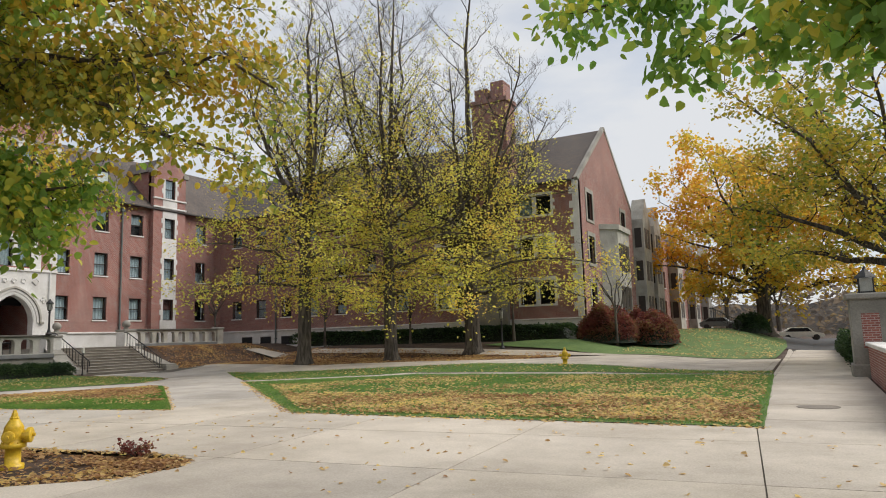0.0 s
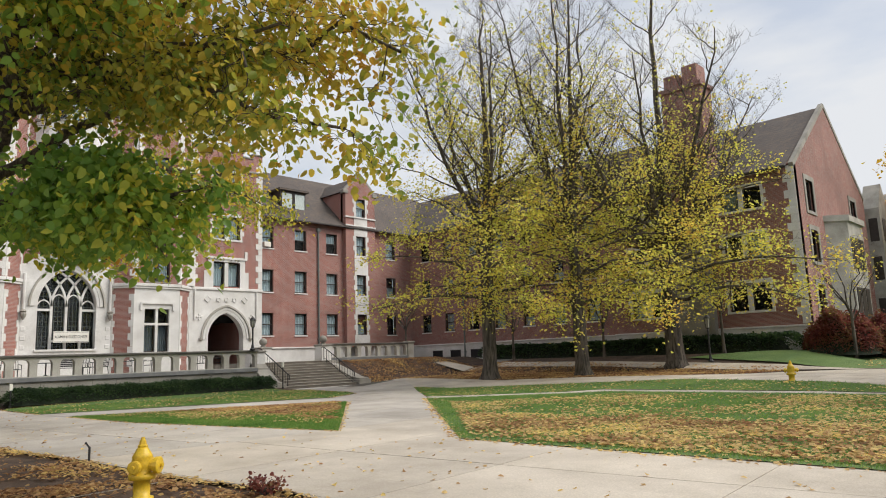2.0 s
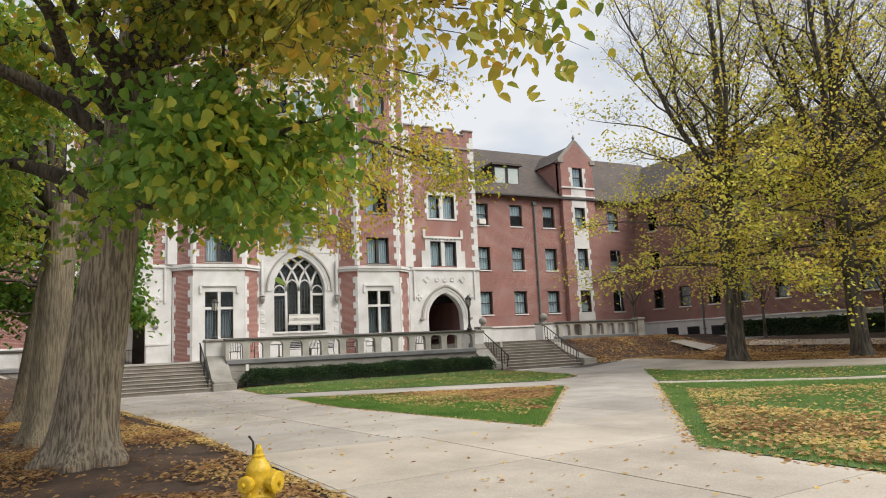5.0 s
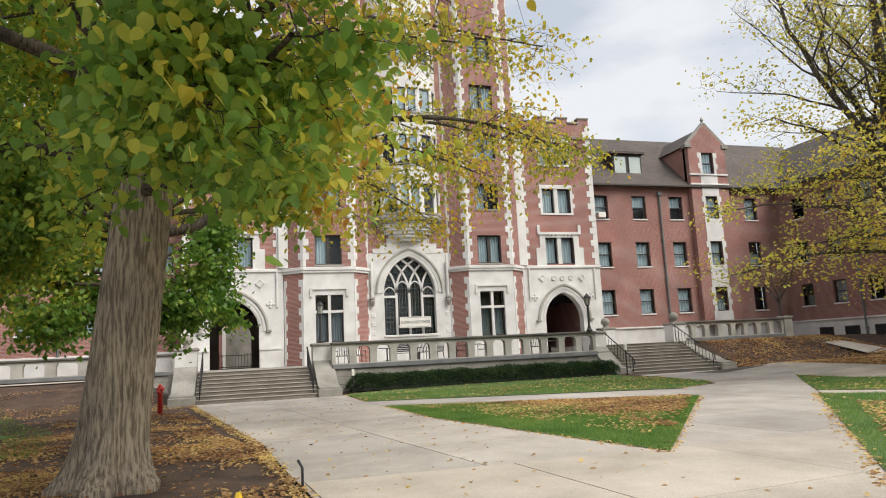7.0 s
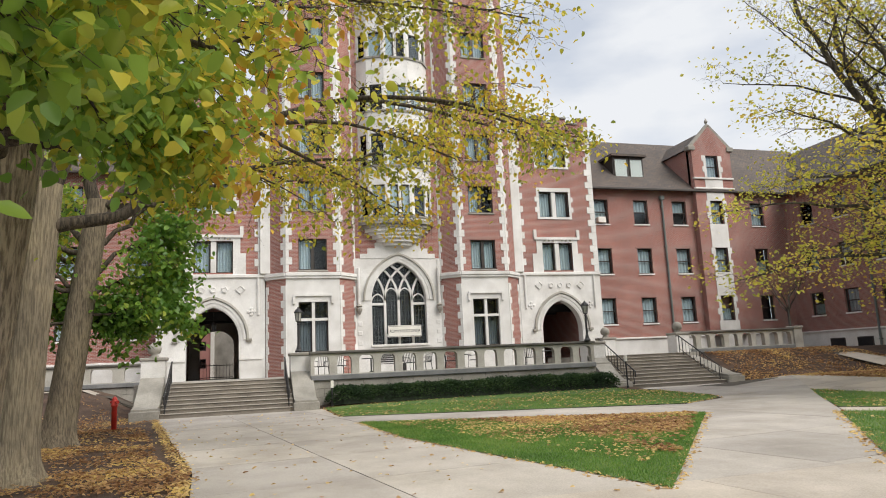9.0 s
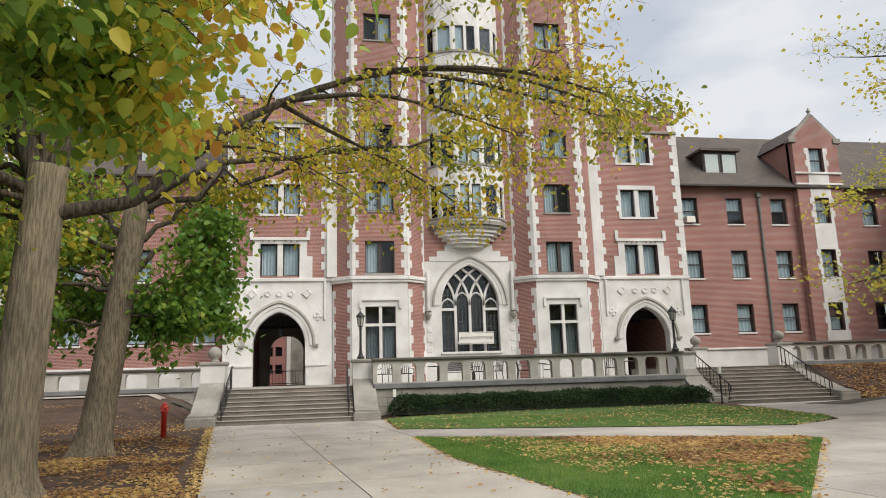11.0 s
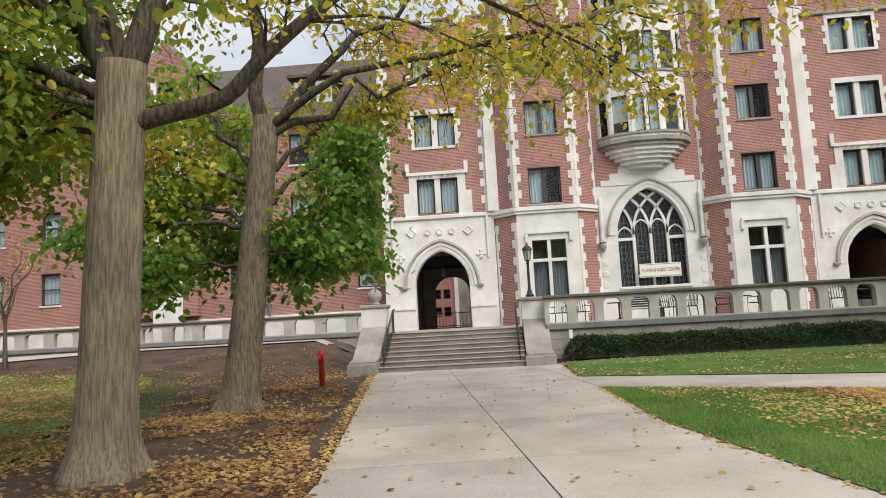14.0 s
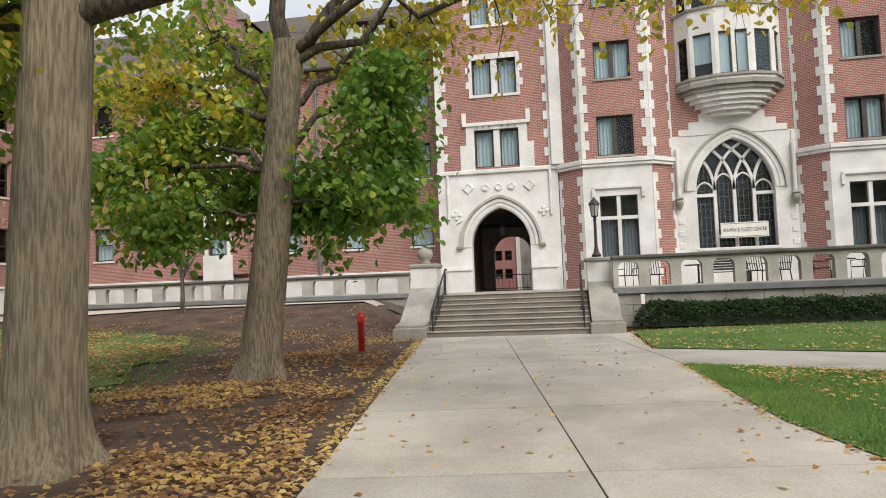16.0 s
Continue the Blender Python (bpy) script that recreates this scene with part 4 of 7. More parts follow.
def dormer(th, u, z, w, h, y):
    """A flat-topped wooden dormer with two lights; y: where its front stands."""
    part("dormer_wall", boxed(u - w / 2, u + w / 2, y + 0.02, y + 3.0, z - 0.5, z + h + 0.15), FRAME, th, "dark dormer cheeks")
    bm = bmesh.new()
    box(bm, u - w / 2 - 0.2, u + w / 2 + 0.2, y - 0.25, y + 3.2, z + h + 0.15, z + h + 0.3)
    part("dormer_roof", bm, ROOF, th)
    for s in (-1, 1):
        c = u + s * w / 4
        ob = part("window", boxed(c - w / 4 + 0.08, c + w / 4 - 0.08, y - 0.03, y + 0.0, z, z + h), FRAME, th)
        part("blind", boxed(c - w / 4 + 0.16, c + w / 4 - 0.16, y - 0.045, y - 0.035, z + 0.08, z + h - 0.08), WHITE, ob, "pale blind")
        part("pane", boxed(c - w / 4 + 0.16, c + w / 4 - 0.16, y - 0.06, y - 0.055, z + 0.08, z + h - 0.08), GLASS, ob).visible_shadow = False


def downpipe(th, u, z0, z1, y=-0.1):
    bm = bmesh.new()
    tube(bm, [(u, y, z0), (u, y, z1)], 0.07, 8)
    box(bm, u - 0.16, u + 0.16, y - 0.14, 0, z1, z1 + 0.3, bevel=0.02)
    for k in range(4):
        box(bm, u - 0.11, u + 0.11, y - 0.05, 0, z0 + 0.5 + (z1 - z0 - 1) * k / 3, z0 + 0.58 + (z1 - z0 - 1) * k / 3)
    part("downpipe", bm, LEAD, th, "grey lead downpipe with hopper head")


WR = ((3.72, 1.76), (7.14, 1.78), (10.64, 1.72))


def gabled_bay(th, u0, u1, y, rows=WR):
    """A narrow projecting bay with a stone window strip and a small gable."""
    c = (u0 + u1) / 2
    w = 1.05
    rows5 = [*rows, (14.1, 1.65)]
    holes = [(c - w / 2, c + w / 2, z, z + h) for z, h in rows5]
    bm = wall_bm(u0, u1, 2.7, 16.3, 0.45, holes)
    for s, u in ((1, u0), (-1, u1)):
        box(bm, min(u, u + s * 0.4), max(u, u + s * 0.4), 0.45, -y + 0.2, 2.7, 16.3)
    bm.transform(Matrix.Translation((0, y, 0)))
    part("bay_wall", bm, BRICK, th, "red brick bay wall")
    bm = bmesh.new()
    prism(bm, [(u0, 16.3), (u1, 16.3), (c, 18.0)], y, y + 0.4)
    part("gable", bm, BRICK, th)
    for a, b in (((u0 - 0.15, 16.25), (c, 18.05)), ((u1 + 0.15, 16.25), (c, 18.05))):
        bm = bmesh.new()
        tube(bm, [(a[0], y + 0.15, a[1]), (b[0], y + 0.15, b[1])], 0.2, flat=True)
        part("coping", bm, STONE_GREY, th)
    bm = bmesh.new()
    lathe(bm, [(0.1, 17.95), (0.13, 18.15), (0.07, 18.25), (0.14, 18.4), (0.02, 18.65)], 8, c, y + 0.15)
    part("finial", bm, STONE_GREY, th)
    for u in (u0, u1):
        part("kneeler", boxed(u - 0.28, u + 0.28, y - 0.1, y + 0.4, 16.1, 16.45, bevel=0.03), STONE_GREY, th)
    for z, h in rows5:
        window(th, c, z, w, h, "sash", 0.13, 0.5, y)
    for (za, ha), (zb, hb) in zip(rows5[:-1], rows5[1:]):
        part("stone_panel", boxed(c - w / 2 - 0.22, c + w / 2 + 0.22, y - 0.03, y + 0.05, za + ha, zb), STONE, th, "limestone panel between windows")
    part("stone_panel", boxed(c - w / 2 - 0.3, c + w / 2 + 0.3, y - 0.04, y + 0.05, 1.3, rows[0][0]), STONE, th)
    for z, h in rows5:
        for s in (-1, 1):
            for k in range(4):
                o = 0.34 if k % 2 else 0.2
                part("quoin", boxed(*sorted((c + s * w / 2, c + s * (w / 2 + o))), y - 0.03, y + 0.05, z + h * k / 4, z + h * (k + 1) / 4 - 0.008), STONE, th)
    for z in (13.2, 13.95):
        part("string_course", boxed(u0 - 0.05, u1 + 0.05, y - 0.1, y + 0.1, z, z + 0.14, bevel=0.02), STONE, th)
    bm = bmesh.new()
    vs = [bm.verts.new(p) for p in ((u0 - 0.2, y + 0.3, 16.25), (c, y + 0.3, 17.85), (u1 + 0.2, y + 0.3, 16.25), (u0 - 0.2, 5.5, 16.25), (c, 5.5, 17.85), (u1 + 0.2, 5.5, 16.25))]
    bm.faces.new((vs[0], vs[1], vs[4], vs[3]))
    bm.faces.new((vs[1], vs[2], vs[5], vs[4]))
    part("gable_roof", bm, ROOF, th)
    part("cheek_wall", boxed(u0, u0 + 0.3, y + 0.4, 4.0, 12.8, 16.25), BRICK, th)
    part("cheek_wall", boxed(u1 - 0.3, u1, y + 0.4, 4.0, 12.8, 16.25), BRICK, th)


rw = facade("north_wing", -48.0, 0, 90, "red brick residence wing with sash windows and slate roof")
wing(rw, 31.3, 48.9, (32.9, 36.05, 39.2, 45.9), WR, 13.2, 2.8, BRICK, ends=(0, 6.0))
gabled_bay(rw, 40.4, 43.7, -0.45)
dormer(rw, 36.0, 14.25, 2.5, 1.45, 1.0)
downpipe(rw, 37.75, 2.8, 12.4)
part("air_conditioner", boxed(32.55, 33.15, -0.2, 0.3, 10.7, 11.1, bevel=0.02), WHITE, rw, "white window air conditioner")
lwg = facade("south_wing", -48.0, 0, 90, "red brick residence wing behind the trees")
wing(lwg, -22.0, 4.65, (3.5, -0.05, -3.5, -11.0, -14.3, -17.6), WR, 13.2, 2.5, BRICK)
gabled_bay(lwg, -9.0, -5.7, -0.45)
dormer(lwg, 0.6, 14.25, 2.5, 1.45, 1.0)
downpipe(lwg, -1.9, 2.5, 12.4)

# the long hall on the court's right side, facing the lawn
HY = 48.3
hall = facade("long_hall", 0, HY, 0, "long brown brick hall with basement windows and slate roof")
HR = ((3.8, 1.6), (7.0, 1.6), (10.35, 1.6))
wing(hall, -47.98, -26.2, (-45.9, -43.0, -40.1, -37.2, -34.2, -31.2, -28.2), HR, 13.0, 2.72, BRICK_OLD, depth=12, ridge=5.0, ends=(8.0, 0))
for u in (-44.6, -42.4, -40.0, -34.2, -29.6):          # basement lights sunk in the plinth
    light = part("basement_window", boxed(u - 0.62, u + 0.62, -0.035, 0.02, 1.42, 2.15, bevel=0.01), FRAME, hall, "dark basement window")
    part("pane", boxed(u - 0.54, u + 0.54, -0.05, -0.04, 1.5, 2.08), DARK, light)
for u in (-41.2, -38.4):
    downpipe(hall, u, 1.4, 12.3)
hall_e = facade("hall_end_block", 0, HY - 0.3, 0, "tall gabled brick end block with wide paired windows")
HE = ((3.75, 1.68), (7.0, 1.5), (10.15, 1.35))
EX = -13.4                                               # its gable's plane
part("wall", wall_bm(-26.2, EX, 2.75, 12.5, 0.45, [(u - 1.28, u + 1.28, z, z + h) for u in (-23.55, -16.75) for z, h in HE]), BRICK_OLD, hall_e)
part("plinth", boxed(-26.3, EX + 0.1, -0.08, 0.5, -0.3, 2.63), STONE, hall_e, "pale limestone plinth")
part("string_course", boxed(-26.3, EX + 0.12, -0.14, 0.4, 2.63, 2.75, bevel=0.02), STONE, hall_e)
for u in (-24.6, -22.4, -17.9, -15.7):
    light = part("basement_window", boxed(u - 0.7, u + 0.7, -0.12, -0.06, 1.5, 2.2, bevel=0.01), FRAME, hall_e, "dark basement window")
    part("pane", boxed(u - 0.62, u + 0.62, -0.135, -0.125, 1.58, 2.12), DARK, light)
for u in (-23.55, -16.75):
    for z, h in HE:
        window(hall_e, u, z, 2.56, h, "stone_pair", 0.16, 0.25)
        surround(hall_e, u, z, 2.56, h)
quoins(hall_e, EX, 2.78, 12.4, 0.7, 0.45, 0, 0.5, -1)
bm = wall_bm(0, 16.0, -0.3, 12.5, 0.45, [(u - 0.7, u + 0.7, z, z + 2.0) for u in (2.6, 12.6) for z in (3.2, 6.6, 9.8)])
bm.transform(pose(EX, 0, 0, 0, 0, 90))
part("wall", bm, BRICK_OLD, hall_e, "brick end wall with stone bays")
for u in (2.6, 12.6):
    for z in (3.2, 6.6, 9.8):
        ob = window(hall_e, 0, 0, 1.4, 2.0, "pair", 0.16, 0.2)
        ob.matrix_local = pose(EX, 0, 0, 0, 0, 90) @ pose(u, 0, z)
        bm = bmesh.new()
        box(bm, u - 1.0, u - 0.7, -0.05, 0.1, z - 0.2, z + 2.3)
        box(bm, u + 0.7, u + 1.0, -0.05, 0.1, z - 0.2, z + 2.3)
        box(bm, u - 0.7, u + 0.7, -0.05, 0.1, z + 2.0, z + 2.3)
        box(bm, u - 0.7, u + 0.7, -0.07, 0.1, z - 0.2, z)
        bm.transform(pose(EX, 0, 0, 0, 0, 90))
        part("surround", bm, STONE_GREY, hall_e)
bm = bmesh.new()                                         # canted stone bay on the gable's foot
column(bm, [(EX, 5.0), (EX + 1.1, 6.0), (EX + 1.1, 9.6), (EX, 10.6)], -0.3, 9.4)
column(bm, [(EX, 4.85), (EX + 1.25, 5.9), (EX + 1.25, 9.7), (EX, 10.75)], 9.4, 9.8)
part("stone_bay", bm, STONE_MID, hall_e, "canted limestone bay")
for z in (3.0, 6.3):
    for k in range(3):
        part("bay_window", boxed(EX + 1.1, EX + 1.14, 6.2 + 1.1 * k, 7.1 + 1.1 * k, z, z + 2.1, bevel=0.01), FRAME, hall_e)
bm = bmesh.new()
prism(bm, [(0, 12.5), (16.0, 12.5), (8.0, 18.0)], -0.0, 0.45)
bm.transform(pose(EX, 0, 0, 0, 0, 90))
part("gable", bm, BRICK_OLD, hall_e, "brick gable end")
for a, b in ((-0.1, 8.0), (16.1, 8.0)):
    bm = bmesh.new()
    tube(bm, [(EX - 0.1, a, 12.4), (EX - 0.1, b, 18.1)], 0.2, flat=True)
    part("coping", bm, STONE_GREY, hall_e)
bm = bmesh.new()
vs2 = [bm.verts.new(p) for p in ((-26.5, -0.5, 12.3), (EX - 0.3, -0.5, 12.3), (EX - 0.3, 8.0, 18.0), (-26.5, 8.0, 18.0), (EX - 0.3, 16.5, 12.3), (-26.5, 16.5, 12.3))]
for q in ((0, 1, 2, 3), (3, 2, 4, 5), (0, 3, 5)):
    bm.faces.new([vs2[i] for i in q])
part("roof", bm, ROOF, hall_e, "steep slate roof")
part("gutter", boxed(-26.4, EX - 0.3, -0.62, -0.46, 12.2, 12.36, bevel=0.03), FRAME, hall_e)
bm = bmesh.new()
box(bm, -21.5, -18.7, 0.2, 2.0, 11, 19.2)
box(bm, -21.65, -18.55, 0.05, 2.15, 19.2, 19.5)
box(bm, -21.3, -20.25, 0.4, 1.8, 19.5, 20.5)
box(bm, -19.95, -18.9, 0.4, 1.8, 19.5, 20.9)
part("chimney", bm, BRICK_OLD, hall_e, "broad brick chimney with two stacks")
part("chimney_breast", boxed(-21.3, -18.9, -0.5, 0.4, -0.3, 9.6), STONE_GREY, hall_e, "stone-faced chimney breast")
part("chimney_breast", boxed(-21.1, -19.1, -0.4, 0.4, 9.6, 12.6), BRICK_OLD, hall_e)

# the hall's range further along the street side
far = facade("street_range", -13.6, 0, 90, "long stone-faced range with tall bays")
part("wall", wall_bm(64.6, 112.0, 0, 11.6, 0.5, [(u - 0.5, u + 0.5, z, z + 1.8) for u in range(67, 111, 3) for z in (3.0, 6.2, 9.2)]), BRICK_OLD, far)
for u in range(67, 111, 3):
    for z in (3.0, 6.2, 9.2):
        window(far, u, z, 1.0, 1.8, "sash", 0.2, 0.2)
        sill(far, u, z, 1.0)
for u in (66.5, 71.5, 83.5, 95.5, 107.5):
    bm = boxed(u - 1.6, u + 1.6, -1.0, 0.0, 0, 11.8)
    prism(bm, [(u - 1.6, 11.8), (u + 1.6, 11.8), (u, 13.9)], -1.0, 0.2)
    part("bay", bm, STONE_MID, far, "gabled stone bay")
    for z in (3.0, 6.2, 9.2):
        for s in (-0.6, 0.6):
            part("window", boxed(u + s - 0.4, u + s + 0.4, -1.03, -1.0, z, z + 1.8), FRAME, far)
        for s in (-1, 1):
            part("bay_window", boxed(*sorted((u + s * 1.6, u + s * 1.63)), -0.8, -0.2, z, z + 1.8), FRAME, far)
bm = bmesh.new()
prism(bm, [(0, 11.6), (12.0, 11.6), (6.0, 16.4)], 64.6, 112.0)
bm.transform(Matrix(((0, 1, 0, 0), (1, 0, 0, 0), (0, 0, 1, 0), (0, 0, 0, 1))))
part("roof", bm, ROOF, far)

# its twin on the court's left side
lhall = facade("south_hall", 0, -18.0, 180, "brick hall closing the court behind the trees")
wing(lhall, 14.0, 48.0, (17.0, 20.5, 24.0, 27.5, 31.0, 34.5, 38.0, 41.5, 45.0), WR, 13.2, 2.5, BRICK_OLD)


# ---- terrace, balustrade, stairs ----
TZ, TZ2 = 1.32, 1.66
terrace = tagged(new("terrace_floor", to_mesh("terrace_floor", boxed(-46.45, -38.62, 4.7, 27.38, -0.3, TZ), STONE_GREY)), "raised stone terrace before the hall", "terrace", kind="structure")


TREAD = plain("tread_stone", (0.26, 0.235, 0.20), (0.38, 0.35, 0.30), 1.4, 0.9, 0.35, 30)


def flight(name, x_low, y0, y1, steps, tread, label, height=1.32):
    th = thing(name, pose(x_low, 0, 0), label, "stairs")
    rise_ = (height - 0.036) / steps
    for i in range(steps):
        bm = boxed(-(i + 1) * tread - (0.02 if i < steps - 1 else 0.0), -i * tread, y0, y1, -0.1 if i == 0 else i * rise_ - 0.05, (i + 1) * rise_ - 0.002, bevel=0.012)
        # Riser block in the shade-darkened stone, under a lighter tread.
        part("step", bm, STEP, th)
        part("nosing", boxed(-(i + 1) * tread, -i * tread + 0.035, y0, y1, (i + 1) * rise_ + 0.001, (i + 1) * rise_ + 0.036, bevel=0.01), TREAD, th)
    return th


flight("entrance_stairs", -35.76, 6.0, 11.15, 8, 0.36, "worn stone entrance steps with risers darkened for shade")
flight("side_stairs", -37.0, 27.4, 33.0, 10, 0.34, "broad stone steps down to the walk", TZ2)
tagged(new("stair_landing", to_mesh("stair_landing", boxed(-46.4, -40.42, 27.4, 34.0, 1.2, TZ2), STONE_GREY)), "stone landing at the head of the side steps", "landing", kind="structure")


def balustrade(name, m, length, base, label, n, top=2.42):
    """A low stone wall with a row of small arched openings under a coping; local x along it, y inward."""
    th = thing(name, m, label, "balustrade")
    z0, z1 = base + 0.1, top - 0.12
    pitch = length / n
    holes = [(pitch * (i + 0.5) - pitch * 0.33, pitch * (i + 0.5) + pitch * 0.33, z0 + 0.04, z1 - 0.09) for i in range(n)]
    bm = wall_bm(0, length, z0, z1, 0.3, holes)
    for i in range(n):
        spandrel(bm, pitch * (i + 0.5), pitch * 0.33, z1 - 0.33, 0.23, z1 - 0.09, 0, 0.3, 6)
    part("panel", bm, STONE_MID, th, "pierced limestone panels")
    part("coping", boxed(-0.05, length + 0.05, -0.1, 0.4, z1, top, bevel=0.03), COPING, th, "weathered dark coping")
    part("base_wall", boxed(0, length, 0.0, 0.35, -0.2, base - 0.12), JOINT, th, "grey stone base wall")
    n_b = int(length / 1.15)
    for r_ in range(3):
        z_a, z_b = base - 0.12 - 0.36 * (r_ + 1), base - 0.12 - 0.36 * r_
        for i in range(n_b + 1):
            a, b = max(0.0, (i - 0.5 * (r_ % 2)) * length / n_b), min(length, (i + 1 - 0.5 * (r_ % 2)) * length / n_b)
            if b - a > 0.1:
                part("stone_block", boxed(a + 0.005, b - 0.005, -0.04, 0.02, z_a + 0.005, z_b - 0.005, bevel=0.008), STONE_GREY, th)
    part("ledge", boxed(0, length, -0.14, 0.36, base - 0.12, z0, bevel=0.02), LEDGE, th)
    return th


balustrade("front_balustrade", pose(-37.6, 12.0, 0, 0, 0, 90), 13.9, 1.27, "pierced stone balustrade with a dark coping", 14)
balustrade("wing_balustrade", pose(-41.5, 33.9, 0, 0, 0, 90), 7.8, 1.72, "pierced stone balustrade before the wing", 8, 2.85)
end_pier = thing("end_pier", pose(-41.5, 41.95, 0), "square limestone pier ending the wing balustrade", "pier")
part("shaft", boxed(-0.45, 0.1, -0.24, 0.4, 0.4, 2.8, bevel=0.02), STONE_MID, end_pier)
part("cap", boxed(-0.52, 0.17, -0.3, 0.46, 2.8, 2.95, bevel=0.03), STONE_GREY, end_pier)
balustrade("south_balustrade", pose(-45.4, -22.0, 0, 0, 0, 90), 26.6, 1.3, "low arched stone wall before the brick wing", 17, 2.35)


def cheek(name, x_low, y0, y1, label, tall=2.5, ball=False, depth=3.3):
    """A stone block beside a flight: sloping top, low foot, tall pier behind."""
    th = thing(name, pose(x_low, 0, 0), label, "pedestal")
    bm = bmesh.new()
    prism(bm, [(0.1, -0.1), (0.1, 0.42), (-0.55, 0.5), (-depth + 0.7, 1.72), (-depth + 0.7, -0.1)], y0, y1)
    part("sloped_block", bm, STONE_GREY, th)
    part("foot", boxed(-0.5, 0.22, y0 - 0.06, y1 + 0.06, -0.1, 0.34, bevel=0.02), STONE_GREY, th)
    part("pier", boxed(-depth, -depth + 0.9, y0, y1, -0.1, tall - 0.14), STONE, th)
    part("cap", boxed(-depth - 0.06, -depth + 0.96, y0 - 0.06, y1 + 0.06, tall - 0.14, tall, bevel=0.03), STONE_GREY, th)
    if ball:
        bm = bmesh.new()
        lathe(bm, [(0.16, tall), (0.2, tall + 0.06), (0.12, tall + 0.12), (0.24, tall + 0.2), (0.29, tall + 0.36), (0.24, tall + 0.52), (0.1, tall + 0.62), (0.02, tall + 0.64)], 16, -depth + 0.45, (y0 + y1) / 2)
        part("ball", bm, STONE_GREY, th, "weathered stone ball", True)
    return th


cheek("stair_pedestal", -35.76, 11.18, 12.1, "sloped stone pedestal beside the entrance steps", 2.42)
cheek("stair_pedestal", -35.76, 5.02, 5.97, "stone pedestal topped with a ball finial", 2.45, True)
cheek("stair_pedestal", -37.0, 26.4, 27.35, "sloped stone cheek wall of the side steps", 2.42, False, 3.0)
cheek("stair_pedestal", -37.0, 33.05, 33.9, "stone pedestal with a ball finial by the side steps", 2.8, True, 4.9)
cheek("stair_pedestal", -40.4, 30.1, 30.9, "stone pier with a ball finial at the stair head", 2.75, True, 4.6)


def handrail(x0, z0, x1, z1, y, label):
    th = thing("handrail", pose(0, y, 0), label, "handrail")
    bm = bmesh.new()
    tube(bm, [(x0 + 0.15, 0, z0 + 0.55), (x0 + 0.15, 0, z0 + 0.85), (x0, 0, z0 + 0.92), (x1, 0, z1 + 0.92), (x1 - 0.3, 0, z1 + 0.92)], 0.03, 8)
    part("rail", bm, IRON, th)
    bm = bmesh.new()
    tube(bm, [(x0, 0, z0 + 0.2), (x1, 0, z1 + 0.2)], 0.018, 6)
    part("lower_rail", bm, IRON, th)
    for i in range(12):
        f = i / 11
        bm = bmesh.new()
        x, z = x0 + f * (x1 - x0), z0 + f * (z1 - z0)
        tube(bm, [(x, 0, z + (0.0 if i % 5 == 0 or i == 11 else 0.2)), (x, 0, z + 0.92)], 0.024 if i % 5 == 0 or i == 11 else 0.012, 6)
        part("baluster", bm, IRON, th)
    return th


handrail(-35.9, 0.0, -38.6, TZ, 6.2, "black iron handrail beside the entrance steps")
handrail(-35.9, 0.0, -38.6, TZ, 10.95, "black iron handrail beside the entrance steps")
handrail(-37.1, 0.0, -40.3, TZ2, 27.7, "black iron stair railing with thin balusters")
handrail(-37.1, 0.0, -40.3, TZ2, 32.7, "black iron stair railing with thin balusters")

handrail(-4.8, gz(-4.8, 60.0), -6.6, gz(-6.6, 60.0) + 0.75, 60.0, "black railing of the steps on the mound")


def lantern_post(x, y, z, h, label):
    """A cast iron post with a glazed lantern."""
    th = thing("lamp_post", pose(x, y, z), label, "lamp", "lamp posts")
    bm = bmesh.new()
    lathe(bm, [(0.16, 0), (0.17, 0.06), (0.1, 0.14), (0.07, 0.3), (0.055, 0.34), (0.05, h * 0.62), (0.075, h * 0.64), (0.04, h * 0.67), (0.12, h * 0.7)], 10)
    part("post", bm, IRON, th)
    hz, hh = h * 0.7, h * 0.2
    bm = bmesh.new()
    for k in range(6):
        a = math.pi / 3 * k
        tube(bm, [(0.11 * math.cos(a), 0.11 * math.sin(a), hz), (0.17 * math.cos(a), 0.17 * math.sin(a), hz + hh)], 0.012, 4)
    part("lantern_frame", bm, IRON, th)
    bm = bmesh.new()
    lathe(bm, [(0.10, hz + 0.01), (0.155, hz + hh - 0.01)], 6)
    part("lantern_glass", bm, FROST, th, "frosted lantern glass")
    bm = bmesh.new()
    lathe(bm, [(0.2, hz + hh), (0.19, hz + hh + 0.04), (0.08, hz + hh + 0.16), (0.03, hz + hh + 0.2), (0.04, hz + hh + 0.24), (0.005, h)], 10)
    part("lantern_roof", bm, IRON, th)
    return th


FROST = plain("frosted_glass", (0.30, 0.30, 0.27), (0.42, 0.42, 0.38), 4, 0.25, 0.1)
lantern_post(-37.75, 11.5, 2.42, 1.95, "black iron lantern on the stair pedestal")
lantern_post(-37.45, 25.5, 2.42, 1.95, "black iron lantern on the balustrade's end")
lantern_post(-17.2, 42.4, gz(-17.2, 42.4), 2.7, "black iron lamp post beside the hall walk")
lantern_post(-37.0, -9.0, gz(-37.0, -9.0), 3.4, "tall dark lamp post by the curving walk")


